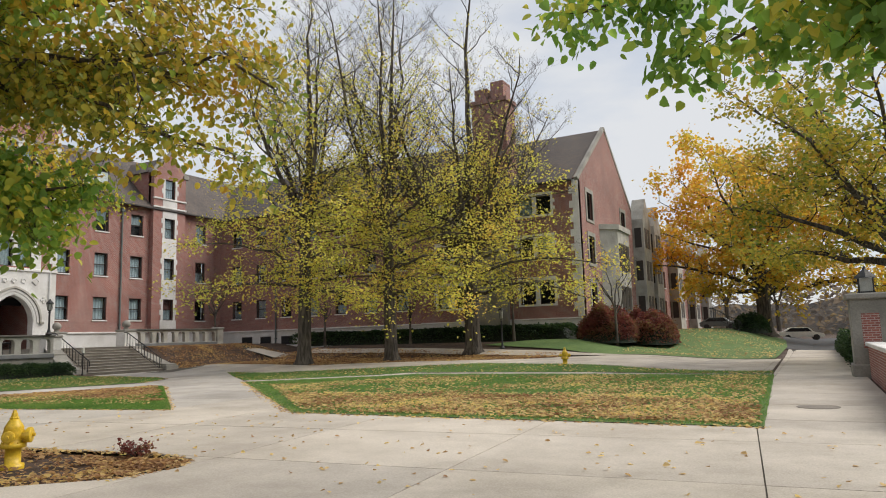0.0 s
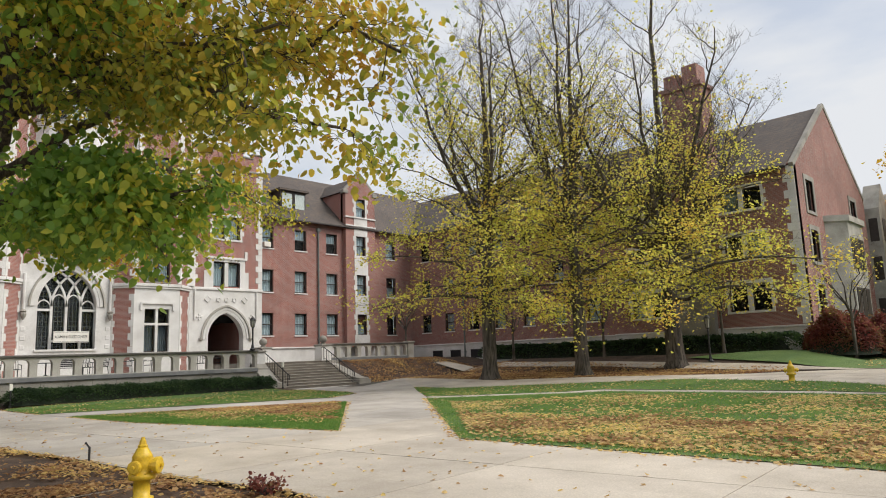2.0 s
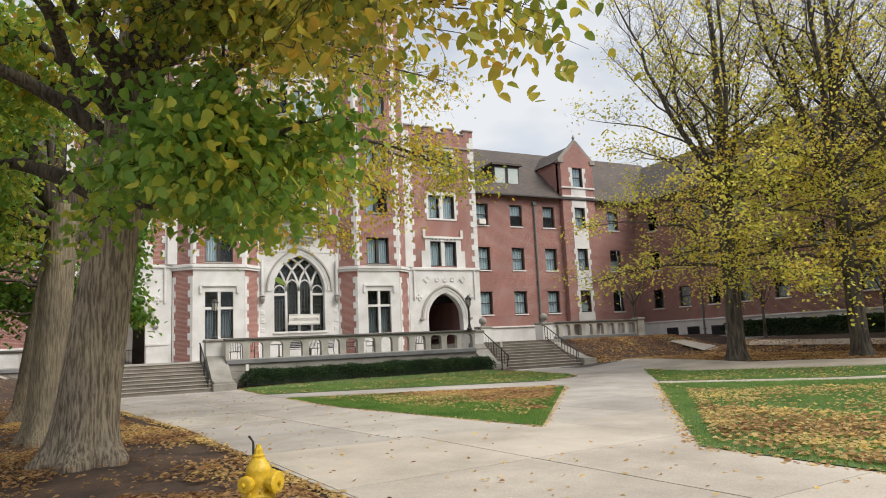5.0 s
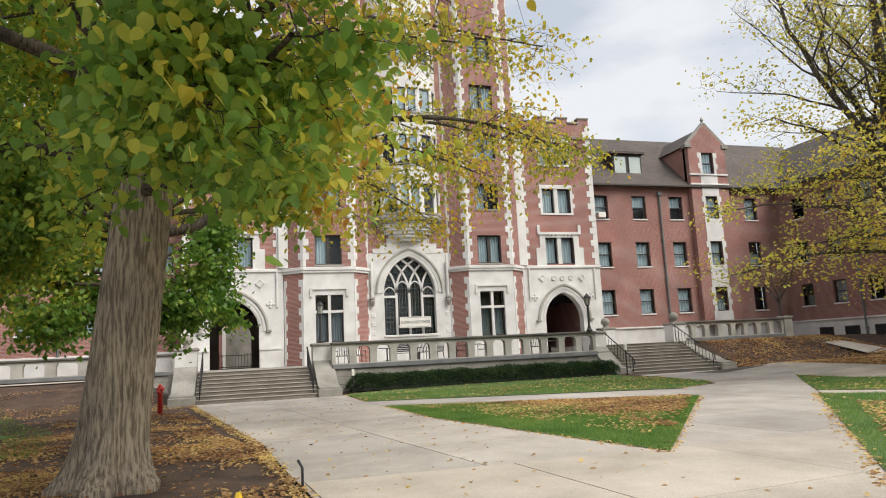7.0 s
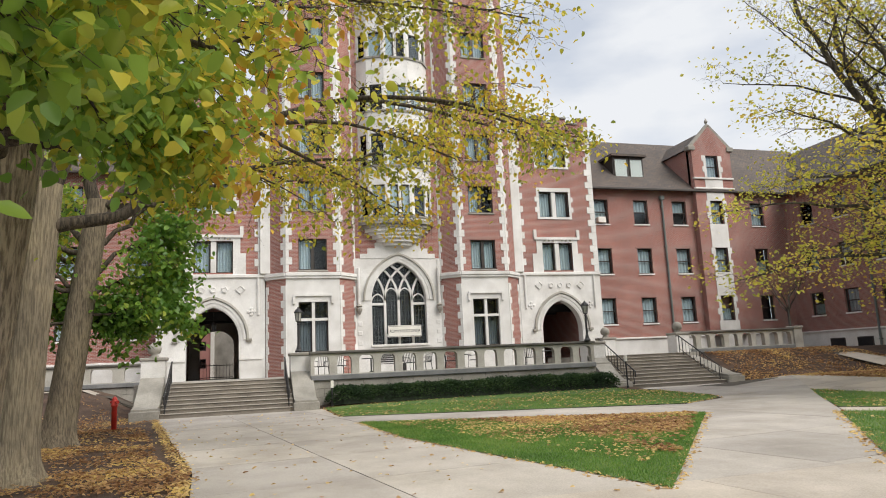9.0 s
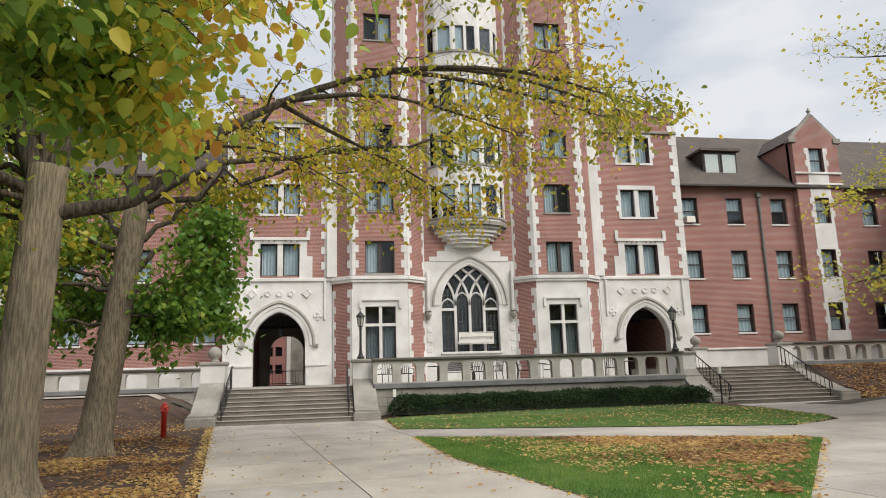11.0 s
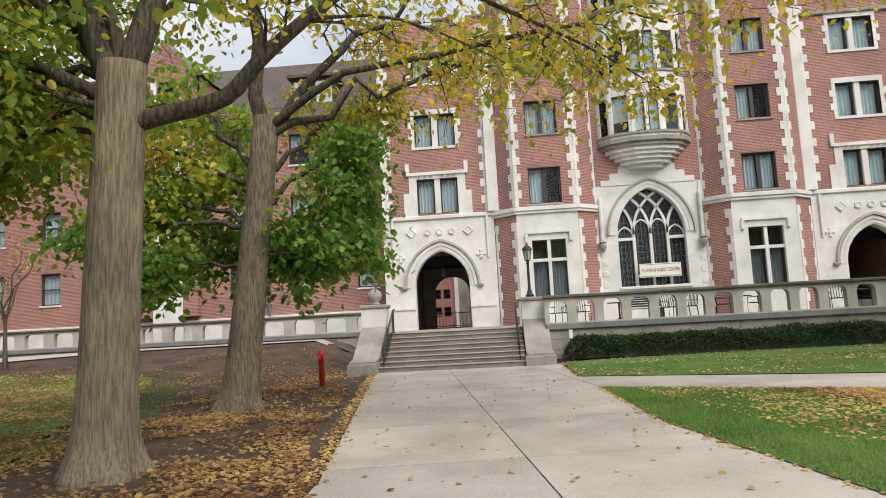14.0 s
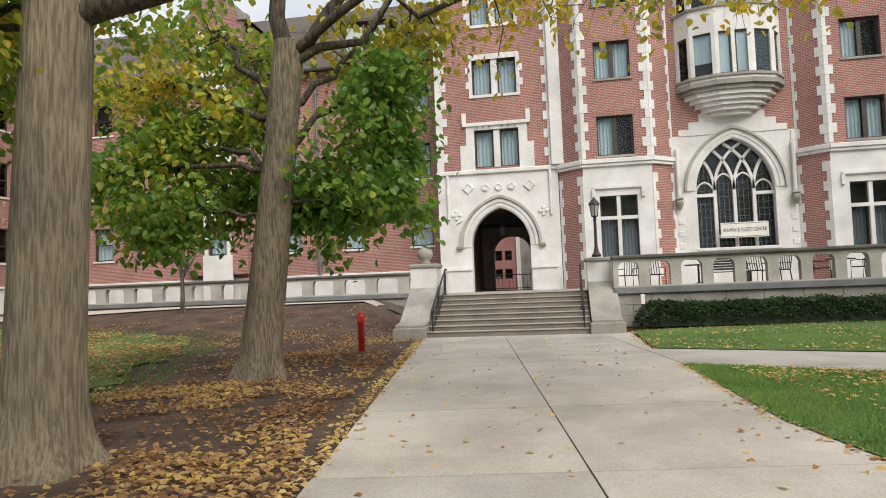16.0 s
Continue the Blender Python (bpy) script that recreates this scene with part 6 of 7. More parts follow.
linden(12, -20.2, 5.32, 0.37, 5.2, [
    (4.35, [(-20.3, 6.25, 4.55), (-20.3, 7.0, 4.62), (-20.35, 7.35, 5.15), (-20.5, 8.0, 5.75), (-21.0, 9.2, 6.8), (-21.6, 11.4, 7.8), (-22.0, 13.8, 8.1), (-22.4, 16.2, 7.6)], 0.14, 0.5, 9, 1.7, 1),
    (4.8, [(-20.25, 5.0, 6.4), (-20.6, 3.9, 9.0), (-20.2, 3.0, 13.0)], 0.22, 0.6, 10, 2.2, 1), (4.8, [(-20.3, 6.1, 6.4), (-21.5, 6.5, 9.0), (-22.0, 7.6, 13.0)], 0.2, 0.6, 10, 2.2, 1),
    (None, [(-21.0, 9.2, 6.8), (-20.6, 11.2, 6.9), (-20.0, 13.6, 5.9)], 0.06, 0.75, 11, 1.5, 1), (None, [(-21.6, 11.4, 7.8), (-20.8, 14.0, 7.6), (-20.6, 16.4, 6.8)], 0.06, 0.8, 12, 1.7, 1),
    (None, [(-21.0, 9.2, 6.8), (-22.6, 11.2, 6.3), (-23.2, 13.2, 5.3)], 0.05, 0.7, 10, 1.4, 1), (None, [(-21.6, 11.4, 7.8), (-23.2, 14.4, 8.2), (-24.0, 17.2, 7.9)], 0.06, 0.75, 12, 1.8, 1),
    (None, [(-21.4, 6.4, 8.6), (-20.4, 9.0, 9.6), (-19.4, 13.4, 9.0)], 0.08, 0.75, 12, 2.0, 1), (None, [(-21.5, 6.8, 9.6), (-20.8, 11.0, 10.4), (-20.4, 15.6, 9.6)], 0.08, 0.75, 13, 2.0, 1),
    (None, [(-21.2, 6.0, 7.4), (-19.0, 8.4, 8.4), (-17.6, 10.4, 7.8)], 0.07, 0.5, 9, 1.8, 1), (None, [(-20.5, 8.0, 5.75), (-20.4, 9.2, 5.7), (-20.4, 10.9, 4.7)], 0.03, 0.6, 6, 0.9, 1),
    (4.7, (-18.0, 1.6, 5.4), 0.1, 0.95, 9, 2.0), (4.5, (-18.6, 3.4, 4.9), 0.06, 1.0, 9, 1.3), (4.6, (-23.6, 2.6, 5.4), 0.09, 1.0, 9, 1.8),
    (4.4, (-20.4, 2.4, 3.7), 0.05, 1.0, 10, 1.2), (4.6, (-21.8, 2.0, 4.4), 0.05, 1.0, 10, 1.4), (4.8, (-19.4, 2.4, 4.9), 0.06, 1.0, 10, 1.5), (4.9, (-21.0, 0.6, 5.4), 0.07, 1.0, 10, 1.7),
    (5.0, (-20.4, 2.0, 7.4), 0.08, 0.9, 10, 2.0), (5.0, (-22.4, 3.4, 7.6), 0.08, 0.9, 10, 2.0), (5.0, (-21.8, 6.6, 7.6), 0.07, 0.7, 9, 1.6, 1),
    (5.0, (-20.6, 1.0, 8.6), 0.09, 0.95, 11, 2.0), (5.0, (-22.0, 2.2, 9.6), 0.09, 0.95, 11, 2.1), (5.0, (-20.9, 4.4, 9.4), 0.09, 0.9, 10, 2.0)],
    "slim linden with a forked stem and a long crooked limb", LEAF_GREEN, 0.12, 5, (0.0, 0.3), bark=BARK_FINE, narrow=0.8)
linden(13, -26.8, 4.5, 0.39, 6.5, [
    (3.2, (-27.4, 7.0, 3.4), 0.05, 1.0, 10, 1.3), (3.0, (-26.8, 2.0, 3.2), 0.05, 1.0, 10, 1.3), (3.8, (-28.6, 6.8, 4.6), 0.07, 1.0, 10, 1.5),
    (4.0, (-27.4, 2.2, 4.8), 0.07, 1.0, 10, 1.5), (4.6, (-28.8, 2.4, 5.8), 0.09, 1.0, 10, 1.9), (3.4, (-29.2, 3.4, 3.6), 0.06, 1.0, 10, 1.4),
    (4.4, (-27.6, 7.2, 5.8), 0.08, 1.0, 10, 1.5), (3.0, (-27.8, 5.8, 3.2), 0.045, 1.0, 9, 1.2), (4.0, (-27.0, 0.8, 4.0), 0.07, 1.0, 10, 1.5), (5.0, (-27.8, 3.0, 7.4), 0.1, 0.9, 9, 2.0),
    (5.2, (-28.2, 7.4, 7.0), 0.08, 0.9, 10, 1.6, 1), (5.0, (-28.0, 0.8, 6.2), 0.08, 0.9, 10, 1.7, 1),
    (6.2, (-27.2, 9.2, 9.4), 0.14, 0.75, 10, 2.2, 1), (6.2, (-26.0, 14.2, 7.6), 0.1, 0.75, 13, 2.2, 1), (6.2, (-25.4, 5.4, 13.5), 0.18, 0.6, 9, 2.4, 1), (6.0, (-28.4, 11.5, 7.8), 0.1, 0.7, 10, 2.0, 1)],
    "linden wrapped in low dark green foliage", LEAF_DARK, 0.165, 3, (0.0, 0.8), bark=BARK_BROWN)


def elm(seed, x, y, r, height, label, wide=8.4, bare=0.0, stems=4, fan=1.0):
    """A tall tree: a straight trunk with level leafy boughs, dividing above into steep fanned leaders with fine bare twigs."""
    w = Wood(seed)
    z = gz(x, y)
    fork = 8.5 if fan < 1.5 else 7.0
    top = trunk_mesh(w, x, y, z, z + fork, r, r * 0.7, (w.r.uniform(-0.2, 0.2), 0), 20, 1.45)
    leads = []
    for k in range(stems):                       # the fan of leaders
        a = 2 * math.pi * (k + w.r.uniform(0, 0.5)) / stems
        out = 0.6 if k == 0 else w.r.uniform(2.4, 4.4) * fan
        h = height * (1.0 if k == 0 else w.r.uniform(0.82, 0.97) - 0.2 * (fan - 1))
        p = top - Vector((0, 0, w.r.uniform(0.0, 2.0)))
        way = [p, p + Vector((out * 0.5 * math.cos(a), out * 0.5 * math.sin(a), (h - fork) * 0.42)), Vector((x + out * math.cos(a), y + out * math.sin(a), z + h))]
        line = w.bend(way[0], way[1], 4, 0.01, 0.0)[:-1] + w.bend(way[1], way[2], 6, 0.012, 0.0)
        w.limb(line, r * (0.62 if k == 0 else 0.42), 0.022, 9)
        leads.append(line)
    for k in range(24):                          # level boughs
        f = (k + w.r.uniform(0, 1)) / 24
        h = 3.6 + (fork + 2.2 - 3.6) * f
        a = k * 2.4 + w.r.uniform(-0.4, 0.4)
        o = (wide - 1.8 * f) * w.r.uniform(0.65, 1.1)
        rise = o * (-0.14 + 0.62 * f) * w.r.uniform(0.75, 1.15)
        p = Vector((x, y, z + h)) if h < fork else leads[0][0].lerp(leads[0][2], min(1.0, (h - fork) / 3))
        line = w.bend(p, (p.x + o * math.cos(a), p.y + o * math.sin(a), p.z + rise), 7, 0.016, 0.06)
        rr = r * (0.24 - 0.08 * f)
        w.limb(line, rr, 0.012, 6)
        w.spray(line, rr * 0.7, 2.3 - 0.4 * f, 2, 10, 0.16 - 0.12 * f, max(0.2, 0.95 - 0.6 * f - bare * f), 0.12 + 0.2 * f, 0.12)
    for line in leads:                           # steep side branches of the leaders
        for k in range(13):
            f = (k + w.r.uniform(0, 1)) / 13
            t = (0.12 + 0.83 * f) * 10
            i = min(int(t), 9)
            p = line[i].lerp(line[i + 1], t - i)
            a = k * 2.4 + w.r.uniform(-0.6, 0.6)
            o = (4.6 - 2.6 * f) * w.r.uniform(0.7, 1.1)
            sub = w.bend(p, (p.x + o * math.cos(a), p.y + o * math.sin(a), p.z + o * w.r.uniform(0.7, 1.5)), 6, 0.014, -0.04)
            rr = r * (0.16 - 0.1 * f)
            w.limb(sub, rr, 0.008, 5)
            w.spray(sub, max(rr * 0.6, 0.02), 1.9 - 0.6 * f, 2, 10, -0.1, max(0.02, 0.3 - bare - 0.35 * f), 0.45, 0.12)
    return finish_tree(w, "elm_tree", x, y, BARK_DARK, [(w.leaf_points(3, 0.27), 0.145, LEAF_ELM, 0.3)], label)


ELMS = ((-25.3, 32.8, 0.4, 22.0), (-21.2, 35.6, 0.38, 23.0), (-18.8, 41.4, 0.5, 26.0))
for i, (x, y, r, h) in enumerate(ELMS):
    elm(31 + i, x, y, r, h, "tall elm with bare tops and yellow-green lower boughs", (8.4, 7.6, 9.8)[i], (0.05, 0.1, 0.1)[i], (5, 5, 10)[i], (1.1, 1.0, 2.2)[i])


def round_tree(seed, x, y, r, height, rad, low, leaf, size, label, each=4, bark=None, limbs=16, leafy=0.95):
    w = Wood(seed)
    z = gz(x, y)
    trunk_mesh(w, x, y, z, z + height * 0.45, r, r * 0.6, (0, 0), 16, 1.4)
    for k in range(limbs):
        f = (k + 0.5) / limbs
        a = k * 2.4
        h = low + (height * 0.45 - low) * f * 0.8
        o = rad * math.sqrt(max(0.05, 1 - (f * 1.05 - 0.25) ** 2)) * w.r.uniform(0.75, 1.0)
        e = low + (height - low) * f ** 0.9
        q = Vector((x + o * math.cos(a), y + o * math.sin(a), z + e))
        line = w.bend((x, y, z + h), q, 6, 0.02, 0.05)
        w.limb(line, r * 0.4 * (1 - 0.4 * f), 0.02, 7)
        w.spray(line, r * 0.25, rad * 0.34, 2, 9, 0.12, leafy, 0.2, 0.2)
    return finish_tree(w, "maple_tree", x, y, bark or BARK_DARK, [(w.leaf_points(each, 0.35), size, leaf, 0.4)], label)


round_tree(51, -3.6, 72.0, 0.7, 19.0, 11.0, 3.5, LEAF_ORANGE, 0.34, "large maple in full orange leaf", 6, None, 22)
round_tree(52, 3.9, 37.5, 0.5, 15.5, 8.5, 4.0, LEAF_GOLD, 0.2, "spreading maple with yellow-green leaves", 7, None, 18, 0.85)
round_tree(53, 14.0, 84.0, 0.6, 17.0, 9.0, 3.5, LEAF_ORANGE, 0.36, "orange maple beyond the drive", 6)
linden(15, 6.4, 7.2, 0.34, 5.6, [
    (5.0, (-2.0, 10.4, 5.9), 0.09, 0.9, 8, 1.3), (5.0, (-0.2, 10.2, 5.0), 0.08, 1.0, 8, 1.2), (4.8, (0.8, 9.8, 4.5), 0.07, 0.9, 7, 1.1), (5.4, (2.0, 11.5, 7.0), 0.1, 0.9, 9, 1.7),
    (5.4, (6.0, 6.5, 10.0), 0.16, 0.8, 9, 2.0), (5.2, (9.5, 8.0, 7.5), 0.12, 0.8, 9, 2.0), (5.2, (7.0, 3.5, 7.0), 0.12, 0.8, 9, 2.0)],
    "leafy tree overhanging the concrete walk", LEAF_DARK, 0.15, 7, (0.0, 0.0))
for i, (x, y, h) in enumerate(((-17.3, 44.6, 7.0), (-10.6, 45.2, 6.5), (-25.3, 44.6, 6.0), (-33.0, 44.6, 6.0), (-41.0, -5.5, 4.2), (-39.5, -10.5, 5.5), (-42.6, 42.6, 6.5))):
    w = Wood(70 + i)
    z = gz(x, y)
    trunk_mesh(w, x, y, z, z + h * 0.4, 0.1, 0.07, (0, 0), 8, 1.3)
    for k in range(6):
        a = k * 1.05
        line = w.bend((x, y, z + h * 0.3 + 0.1 * k), (x + h * 0.25 * math.cos(a), y + h * 0.25 * math.sin(a), z + h * w.r.uniform(0.7, 1.0)), 5, 0.03, 0.03)
        w.limb(line, 0.05, 0.012, 5)
        w.spray(line, 0.03, h * 0.2, 2, 6, 0.0, 0.3, 0.3)
    finish_tree(w, "young_tree", x, y, BARK_DARK, [(w.leaf_points(2, 0.15), 0.1, LEAF_ELM, 0.4)], "slender young tree almost bare of leaves")


def hedge(name, x0, x1, y0, y1, h, label, mat, n, size=0.07, wobble=0.12, dome=False):
    rng = np.random.default_rng(int(abs(x0 * 31 + y0 * 17)) + 5)
    th = thing(name, pose((x0 + x1) / 2, (y0 + y1) / 2, gz((x0 + x1) / 2, (y0 + y1) / 2)), label, "hedge")
    lx, ly = (x1 - x0) / 2, (y1 - y0) / 2
    bm = bmesh.new()
    nx, ny = max(2, int(lx * 4)), max(2, int(ly * 4))
    grid = []
    for i in range(nx + 1):
        row = []
        for j in range(ny + 1):
            u, v = -1 + 2 * i / nx, -1 + 2 * j / ny
            e = max(0, 1 - u * u - v * v) if dome else min(1, (1 - abs(u)) * lx * 3, (1 - abs(v)) * ly * 3)
            row.append(bm.verts.new((u * lx * 0.92, v * ly * 0.98, -0.05 + max(0, e) ** 0.5 * (h * 0.86 + wobble * noise.noise(Vector((u * lx, v * ly, x0)) * 1.3)))))
        grid.append(row)
    for i in range(nx):
        for j in range(ny):
            bm.faces.new((grid[i][j], grid[i + 1][j], grid[i + 1][j + 1], grid[i][j + 1]))
    # Added solid filling; its near-black colour is the shade among the leaves.
    part("bush_shade_core", bm, SHADE_CORE, th)
    u, v = rng.uniform(-1, 1, n), rng.uniform(-1, 1, n)
    if dome:
        a, q = rng.uniform(0, 2 * np.pi, n), np.sqrt(rng.uniform(0, 1, n))
        u, v = q * np.cos(a), q * np.sin(a)
    e = np.clip(1 - u * u - v * v if dome else np.minimum((1 - np.abs(u)) * lx * 3, (1 - np.abs(v)) * ly * 3), 0, 1) ** 0.5
    bumpy = np.array([noise.noise(Vector((a * lx, b * ly, x0)) * 1.3) for a, b in zip(u, v)])
    z = e * (h * 0.88 + wobble * bumpy) + rng.normal(0, 0.05 if not dome else 0.16, n)
    pts = np.stack([u * lx, v * ly, np.maximum(z, 0.02)], 1)
    part("foliage", leaves_mesh("foliage", pts, size, mat, rng, -0.5), None, th)


# Inner shade of hedges and shrubs, painted as a near-black green.
SHADE_CORE = plain("hedge_inner_shade", (0.008, 0.014, 0.007), (0.02, 0.03, 0.014), 3, 0.95)
hedge("yew_hedge", -37.45, -36.1, 12.6, 26.4, 0.64, "low dark yew hedge before the balustrade", HEDGE_LEAF, 24000, 0.085)
hedge("yew_hedge", -37.5, -13.5, HY - 2.7, HY - 0.9, 1.0, "dark clipped hedge along the long hall", HEDGE_LEAF, 17000, 0.15)
hedge("juniper_hedge", 1.5, 3.2, 29.4, 56.0, 1.15, "loose evergreen hedge beside the walk", HEDGE_LEAF, 16000, 0.14, 0.4)
for x, y, rx_, h in ((-11.6, 46.9, 2.0, 2.3), (-9.6, 49.2, 2.1, 2.2)):
    hedge("red_shrub", x - rx_, x + rx_, y - rx_, y + rx_, h, "rounded shrub with dull red autumn leaves", LEAF_RUST, 12000, 0.13, 0.6, True)
hedge("green_shrub", -6.0, -3.0, 66.0, 69.0, 1.6, "dark evergreen shrub by the hall steps", HEDGE_LEAF, 4000, 0.16, 0.4, True)

w = Wood(91)
for k in range(26):
    a = k * 2.4
    line = w.bend((-8.7, 8.85, 0.0), (-8.7 + 0.34 * math.cos(a) * w.r.uniform(0.4, 1), 8.85 + 0.2 * math.sin(a), w.r.uniform(0.1, 0.24)), 4, 0.06, 0.05)
    w.limb(line, 0.008, 0.003, 4)
    w.tips += [tuple(p) for p in line[2:]]
dead = thing("withered_shrub", pose(-8.7, 8.85, 0.0), "small withered brown shrub in the leaf-strewn bed", "shrub")
for me_, nm in ((mesh_from("stems", w.v, w.f, BARK_DARK), "stem_tuft"), (leaves_mesh("dry_foliage", w.leaf_points(3, 0.04), 0.06, LEAF_RUST, w.r, 0.2), "dry_foliage")):
    me_.transform(Matrix.Translation((8.7, -8.85, 0)))
    part(nm, me_, None, dead)

# ---- paving ----
paving("plaza", clip_poly(PLAZA, 0, -14.5, 1), "broad pale concrete walk with dark joints", 3.6, 3.05, 0.62, 9.85, None, 0.085)
# Western part: greyer slabs that carry tree shade in their colour.
paving("plaza", clip_poly(PLAZA, 0, -14.5, -1), "pale concrete walk leading to the entrance steps", 3.1, 2.9, 0.0, 4.385, LAWN_INNER, 0.131, mat=CONCRETE_GREY_SHADE)
paving("pavement", WALK_EAST, "straight concrete walk beside the low wall", 3.2, 2.75, -0.95, 15.6)
paving("pavement", WALK_CROSS, "concrete walk crossing to the hall", 1.5, 1.5, 0, 0, drop=0.005)
paving("pavement", WALK_THIN, "narrow concrete edging walk", 4.0, 4.0, 0, 0)
paving("pavement", WALK_HALL, "concrete walk along the long hall", 3.0, 3.0, 0, 0)
paving("pavement", WALK_LEFT, "narrow walk along the arched stone wall", 2.0, 2.0, 0, 0)
sheet("road", DRIVE, ASPHALT, 0.01, "dark asphalt drive to the street", "road", 4)
sheet("road", STREET, ASPHALT, 0.012, "distant street", "road", 30)


# ---- grass and fallen leaves ----
def scatter(poly, n, rng):
    poly_ = np.array(poly)
    lo, hi = poly_.min(0), poly_.max(0)
    out = []
    while len(out) < n:
        for p in rng.uniform(lo, hi, (n, 2)):
            if inside(p, poly):
                out.append((p[0], p[1]))
                if len(out) >= n:
                    break
    return out


def grass(poly, n, label, size=0.06):
    rng = np.random.default_rng(n)
    pts = np.array([(x, y, gz(x, y) + 0.02) for x, y in scatter(poly, n, rng)])
    a = rng.uniform(0, 2 * np.pi, n)
    w_, h_ = rng.uniform(0.004, 0.009, n), size * rng.uniform(0.5, 1.2, n)
    side = np.stack([np.cos(a), np.sin(a), 0 * a], 1)
    lean_ = np.stack([rng.normal(0, 0.5, n), rng.normal(0, 0.5, n), np.ones(n)], 1)
    v = np.stack([pts - side * w_[:, None], pts + side * w_[:, None], pts + lean_ * h_[:, None]], 1).reshape(-1, 3)
    me = bpy.data.meshes.new("grass")
    me.from_pydata(v.tolist(), [], np.arange(3 * n).reshape(-1, 3).tolist())
    me.materials.append(GRASS)
    tagged(new("grass", me), label, "grass", kind="stuff")


grass(LAWN_INNER, 90000, "short green grass of the small lawn")
grass(LAWN_BIG, 100000, "short green grass of the large lawn", 0.07)
grass(LAWN_STRIP, 24000, "short grass of the narrow strip", 0.08)
grass([(-20.5, -14.0), (-20.5, 3.9), (-26.5, 2.9), (-37.5, -1.6), (-39.0, -14.0)], 36000, "thin worn grass under the trees", 0.07)
grass(LAWN_HEDGE, 40000, "short grass before the hedge", 0.07)


def litter(poly, n, size, label, seed, patches=0.0, lift=0.03, mat=None):
    """Fallen leaves; patches: how strongly they gather into drifts."""
    rng = np.random.default_rng(seed)
    pts = []
    while len(pts) < n:
        for x, y in scatter(poly, n, rng):
            d = noise.noise(Vector((x * 0.35, y * 0.35, seed))) + 0.5 * noise.noise(Vector((x * 1.1, y * 1.1, seed + 9.0)))
            if rng.random() < min(1.0, max(0.04, 1 - patches + patches * (0.2 + 2.2 * d))):
                pts.append((x, y, gz(x, y) + lift + rng.uniform(0, 0.02)))
    tagged(new("fallen_leaves", leaves_mesh("fallen_leaves", pts[:n], size, mat or LITTER, rng, 0, lie=True)), label, "leaves", kind="stuff")


BED_NEAR = [(-7.7, 9.0), (-8.6, 9.1), (-11.2, 8.8), (-15.3, 8.4), (-19.3, 8.2), (-22.0, 7.4), (-26.0, 6.9), (-32.3, 5.8), (-32.3, 1.0), (-24.0, 1.0), (-15.0, 1.0), (-14.0, 2.0), (-12.0, 4.6), (-8.6, 6.7), (-7.6, 7.6), (-7.4, 8.5)]
litter(BED_NEAR, 14000, 0.085, "brown and yellow leaves on the mulch bed", 3, 0.95, 0.0, LITTER_BROWN)
litter([(-7.5, 8.9), (-11.5, 8.6), (-12.4, 6.6), (-9.6, 6.2), (-7.7, 7.7)], 2600, 0.085, "leaves heaped round the hydrant", 33, 0.5, 0.0, LITTER_BROWN)
litter([(-35.0, 5.8), (-20.0, 7.6), (-18.0, 1.0), (-22.0, -12.0), (-38.0, -12.0), (-41.0, 3.0)], 9000, 0.085, "fallen leaves under the lindens", 4, 0.9, 0.0, LITTER_BROWN)
litter([(-10.4, 14.7), (-0.6, 14.7), (-0.9, 19.0), (-6.0, 20.0), (-14.8, 19.0)], 4200, 0.11, "drifts of tan leaves along the large lawn's edge", 5, 0.45, 0.055)
litter([(-10.4, 14.7), (-0.6, 14.7), (-0.9, 18.6), (-6.0, 19.4), (-14.4, 18.6)], 3000, 0.11, "brown leaves along the large lawn's edge", 55, 0.5, 0.055, LITTER_BROWN)
litter([(-10.4, 14.7), (-0.6, 14.7), (-1.2, 28.0), (-14.0, 27.5), (-18.0, 22.0)], 8000, 0.105, "tan leaves strewn across the large lawn", 25, 0.55, 0.05)
litter([(-16.0, 15.0), (-27.0, 13.0), (-23.0, 20.8)], 2600, 0.085, "leaves strewn on the small lawn", 6, 0.6, 0.05)
litter([(-25.6, 15.4), (-21.5, 16.4), (-17.6, 15.8), (-16.6, 15.9), (-22.8, 20.8)], 6500, 0.11, "drift of brown leaves on the small lawn", 16, 0.6, 0.055, mat=LITTER_BROWN)
litter(LAWN_STRIP, 1500, 0.11, "leaves on the narrow lawn strip", 27, 0.6)


def edge_litter(line, n, spread, size, label, seed):
    """Leaves that gather along the border of a lawn or bed."""
    rng = np.random.default_rng(seed)
    p = np.array(line, float)
    ln = np.linalg.norm(np.diff(p, axis=0), axis=1)
    k = rng.choice(len(ln), n, p=ln / ln.sum())
    q = p[k] + (p[k + 1] - p[k]) * rng.uniform(0, 1, (n, 1)) + rng.normal(0, spread, (n, 2))
    pts = [(x, y, gz(x, y) + 0.018 + rng.uniform(0, 0.015)) for x, y in q]
    tagged(new("fallen_leaves", leaves_mesh("fallen_leaves", pts, size, LITTER, rng, 0, lie=True)), label, "leaves", kind="stuff")


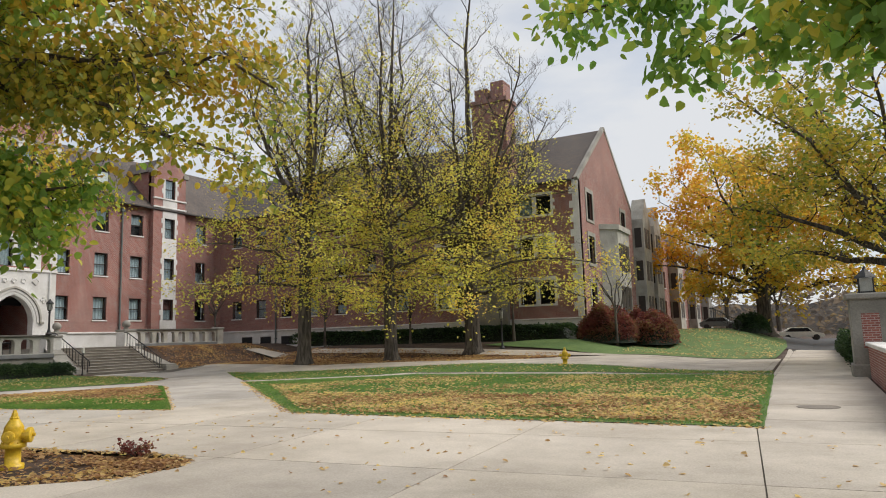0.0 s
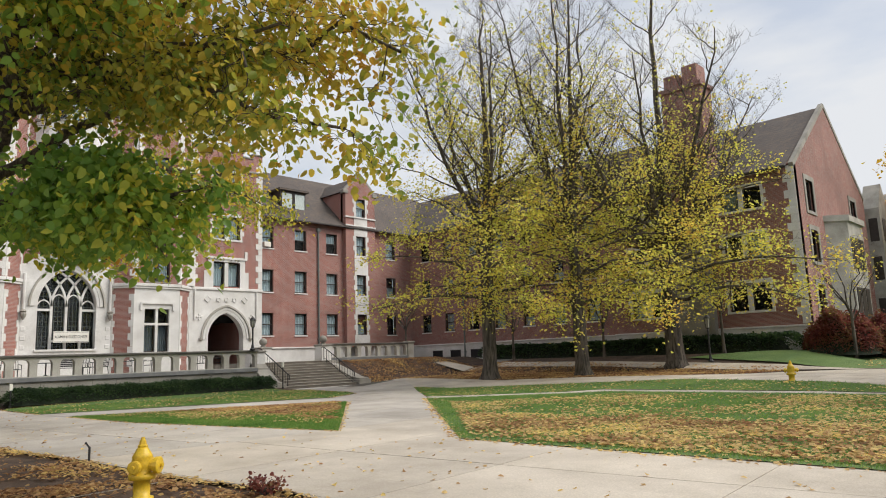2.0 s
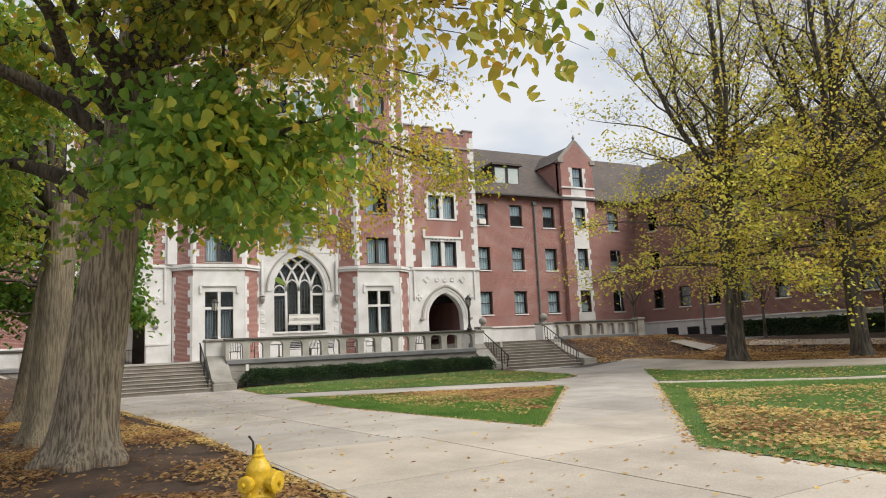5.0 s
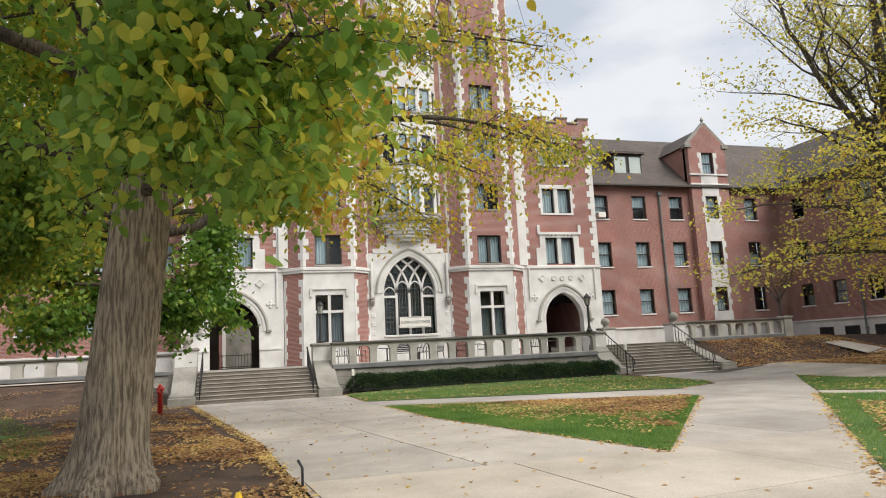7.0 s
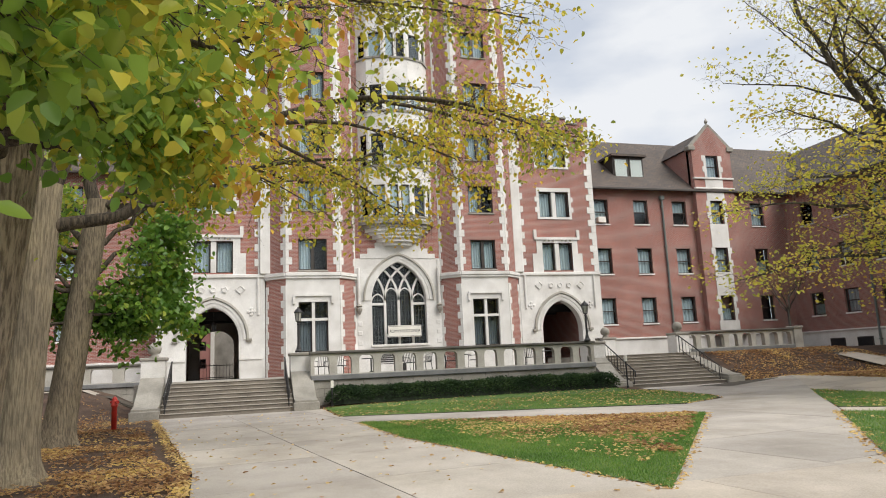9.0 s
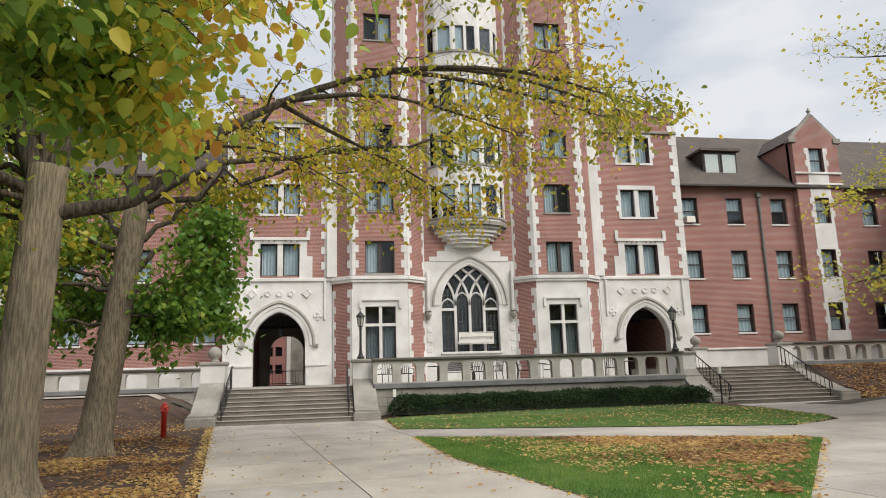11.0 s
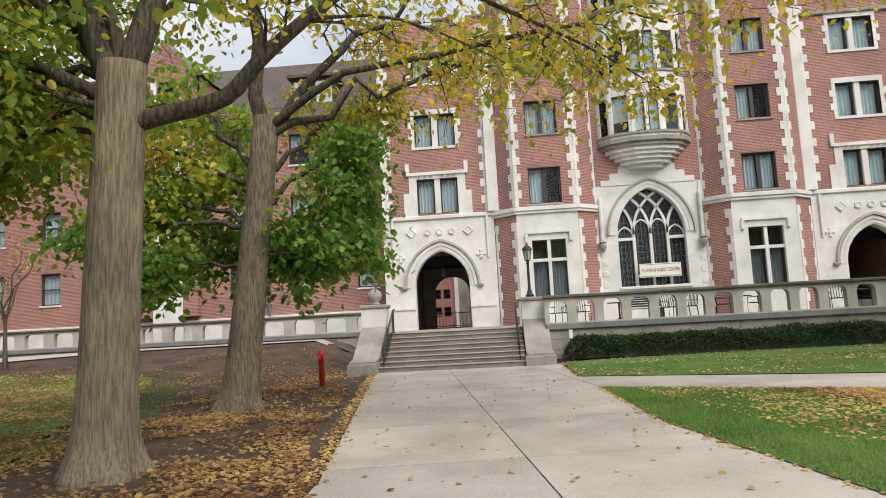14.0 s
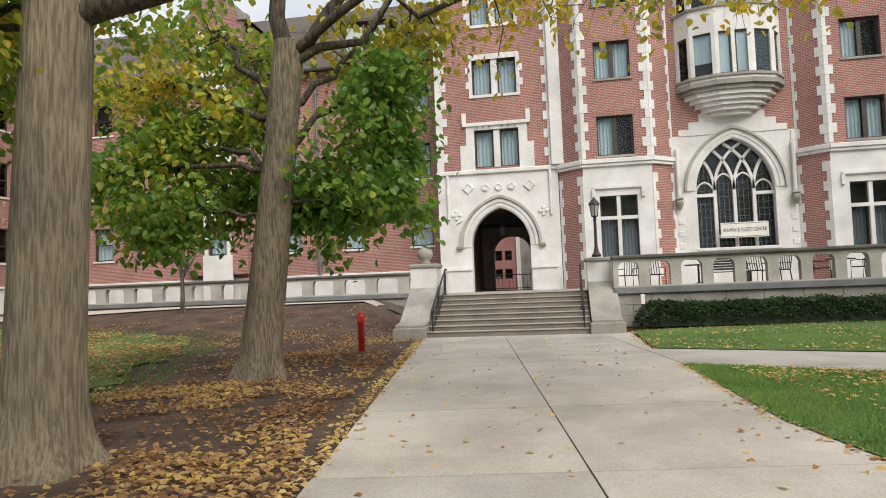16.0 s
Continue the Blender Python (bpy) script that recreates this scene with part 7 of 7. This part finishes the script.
edge_litter([(x, y - 0.1) for x, y in PLAZA[16:25]], 1900, 0.075, 0.075, "leaves gathered along the mulch bed's edge", 41)
edge_litter(LAWN_INNER + LAWN_INNER[:1], 1100, 0.07, 0.075, "leaves caught along the small lawn's border", 42)
edge_litter(LAWN_BIG[:2] + LAWN_BIG[4:] + LAWN_BIG[:1], 1500, 0.1, 0.09, "leaves caught along the large lawn's border", 43)
edge_litter(LAWN_HEDGE, 700, 0.1, 0.08, "leaves along the hedge lawn's border", 44)
litter(LAWN_HEDGE, 1800, 0.085, "leaves on the grass before the hedge", 7, 0.6, 0.055)
litter([(-36.0, 34.2), (-34.0, 33.5), (-24.0, 32.4), (-13.0, 36.4), (-12.0, 41.0), (-42.0, 45.0), (-41.3, 35.0)], 24000, 0.13, "thick brown leaf litter under the elms", 8, 0.35, 0.0, LITTER_BROWN)
litter(PLAZA[:2] + [(-6.0, 14.4), (-14.0, 14.0), (-27.0, 12.3), (-35.0, 11.0), (-35.0, 6.2), (-20.0, 8.3), (-7.0, 9.5), (0.0, 2.0)], 2000, 0.08, "single leaves blown over the concrete", 9, 0.2, 0.018)
litter(LAWN_LEFT, 13000, 0.11, "yellow and brown leaves over the thin lawn", 17, 0.4, 0.05, LITTER_BROWN)
litter([(-1.8, 43.0), (-1.8, 60.0), (-10.0, 60.0), (-10.0, 42.0)], 2200, 0.12, "leaves on the mound", 10, 0.4)


# ---- the distance ----
def car(x, y, turn, paint, label):
    th = thing("parked_car", pose(x, y, gz(x, y), 0, 0, turn), label, "car", "parked cars")
    bm = bmesh.new()
    prism(bm, [(-2.2, 0.35), (2.2, 0.35), (2.25, 0.7), (1.2, 0.92), (0.7, 1.42), (-1.1, 1.45), (-1.9, 0.98), (-2.25, 0.9)], -0.88, 0.88)
    bmesh.ops.bevel(bm, geom=bm.edges[:], offset=0.08, segments=2, affect="EDGES")
    part("body", bm, paint, th)
    for s in (-0.89, 0.89):
        bm = bmesh.new()
        prism(bm, [(1.0, 0.95), (0.62, 1.34), (-1.05, 1.36), (-1.6, 0.98)], *sorted((s * 0.98, s)))
        part("side_window", bm, DARK, th)
        for x_ in (-1.4, 1.4):
            bm = bmesh.new()
            lathe(bm, [(0.2, -0.1), (0.32, -0.1), (0.32, 0.1), (0.2, 0.1)], 16)
            bm.transform(pose(x_, s * 0.95, 0.32, 90, 0, 0))
            part("wheel", bm, BLACK, th)


car(-1.0, 88.0, 5, WHITE, "white sedan parked across the drive's end")
car(12.0, 93.5, 0, WHITE, "white car on the street")
car(-10.0, 93.5, 0, LEAD, "grey car on the street")
for i in range(16):
    x, y = -60 + i * 9.5 + RNG.uniform(-2, 2), 112 + RNG.uniform(-4, 10)
    w = Wood(200 + i)
    h = RNG.uniform(11, 17)
    trunk_mesh(w, x, y, 0, h * 0.35, 0.35, 0.25, (0, 0), 8, 1.3)
    for k in range(7):
        a = k * 0.9
        line = w.bend((x, y, h * 0.3), (x + h * 0.28 * math.cos(a), y + h * 0.28 * math.sin(a), h * w.r.uniform(0.6, 1.0)), 5, 0.02, 0.03)
        w.limb(line, 0.14, 0.03, 5)
        w.spray(line, 0.08, h * 0.2, 2, 5, 0.0, 0.5, 0.3)
    finish_tree(w, "street_tree", x, y, BARK_DARK, [(w.leaf_points(2, 0.4), 0.4, LEAF_ELM if i % 3 else LEAF_RUST, 0.3)], "half-bare street tree in autumn")

# far woods beyond the street, too far to tell tree from tree
rng = np.random.default_rng(77)
n = 14000
fx, fy = rng.uniform(-190, 190, n), rng.uniform(140, 165, n)
fh = np.array([7 + 6 * (0.5 + 0.5 * noise.noise(Vector((a * 0.06, 3.0, 0)))) + 3 * noise.noise(Vector((a * 0.3, 7.0, 0))) for a in fx])
pts = np.stack([fx, fy, fh * rng.uniform(0, 1, n) ** 0.7], 1)
tagged(new("far_woods", leaves_mesh("far_woods", pts, 1.1, LEAF_FAR, rng, 0.2)), "hazy belt of brown autumn trees beyond the street", "trees", kind="stuff")
bm = bmesh.new()
row = [(x, 170 + 6 * noise.noise(Vector((x * 0.02, 0, 0))), 6.5 + 3.5 * noise.noise(Vector((x * 0.05, 1.0, 0))) + 1.5 * noise.noise(Vector((x * 0.31, 5.0, 0)))) for x in range(-240, 241, 3)]
lo_, hi_ = [bm.verts.new((x, y, -0.2)) for x, y, z in row], [bm.verts.new((x, y, z)) for x, y, z in row]
bk_ = [bm.verts.new((x, y + 8, -0.2)) for x, y, z in row]
for i in range(len(row) - 1):
    bm.faces.new((lo_[i], lo_[i + 1], hi_[i + 1], hi_[i]))
    bm.faces.new((hi_[i], hi_[i + 1], bk_[i + 1], bk_[i]))
tagged(new("backdrop", to_mesh("backdrop", bm, FAR_HAZE_WOOD)), "distant wooded ridge beyond the street, haze in its colour", "backdrop", kind="structure")
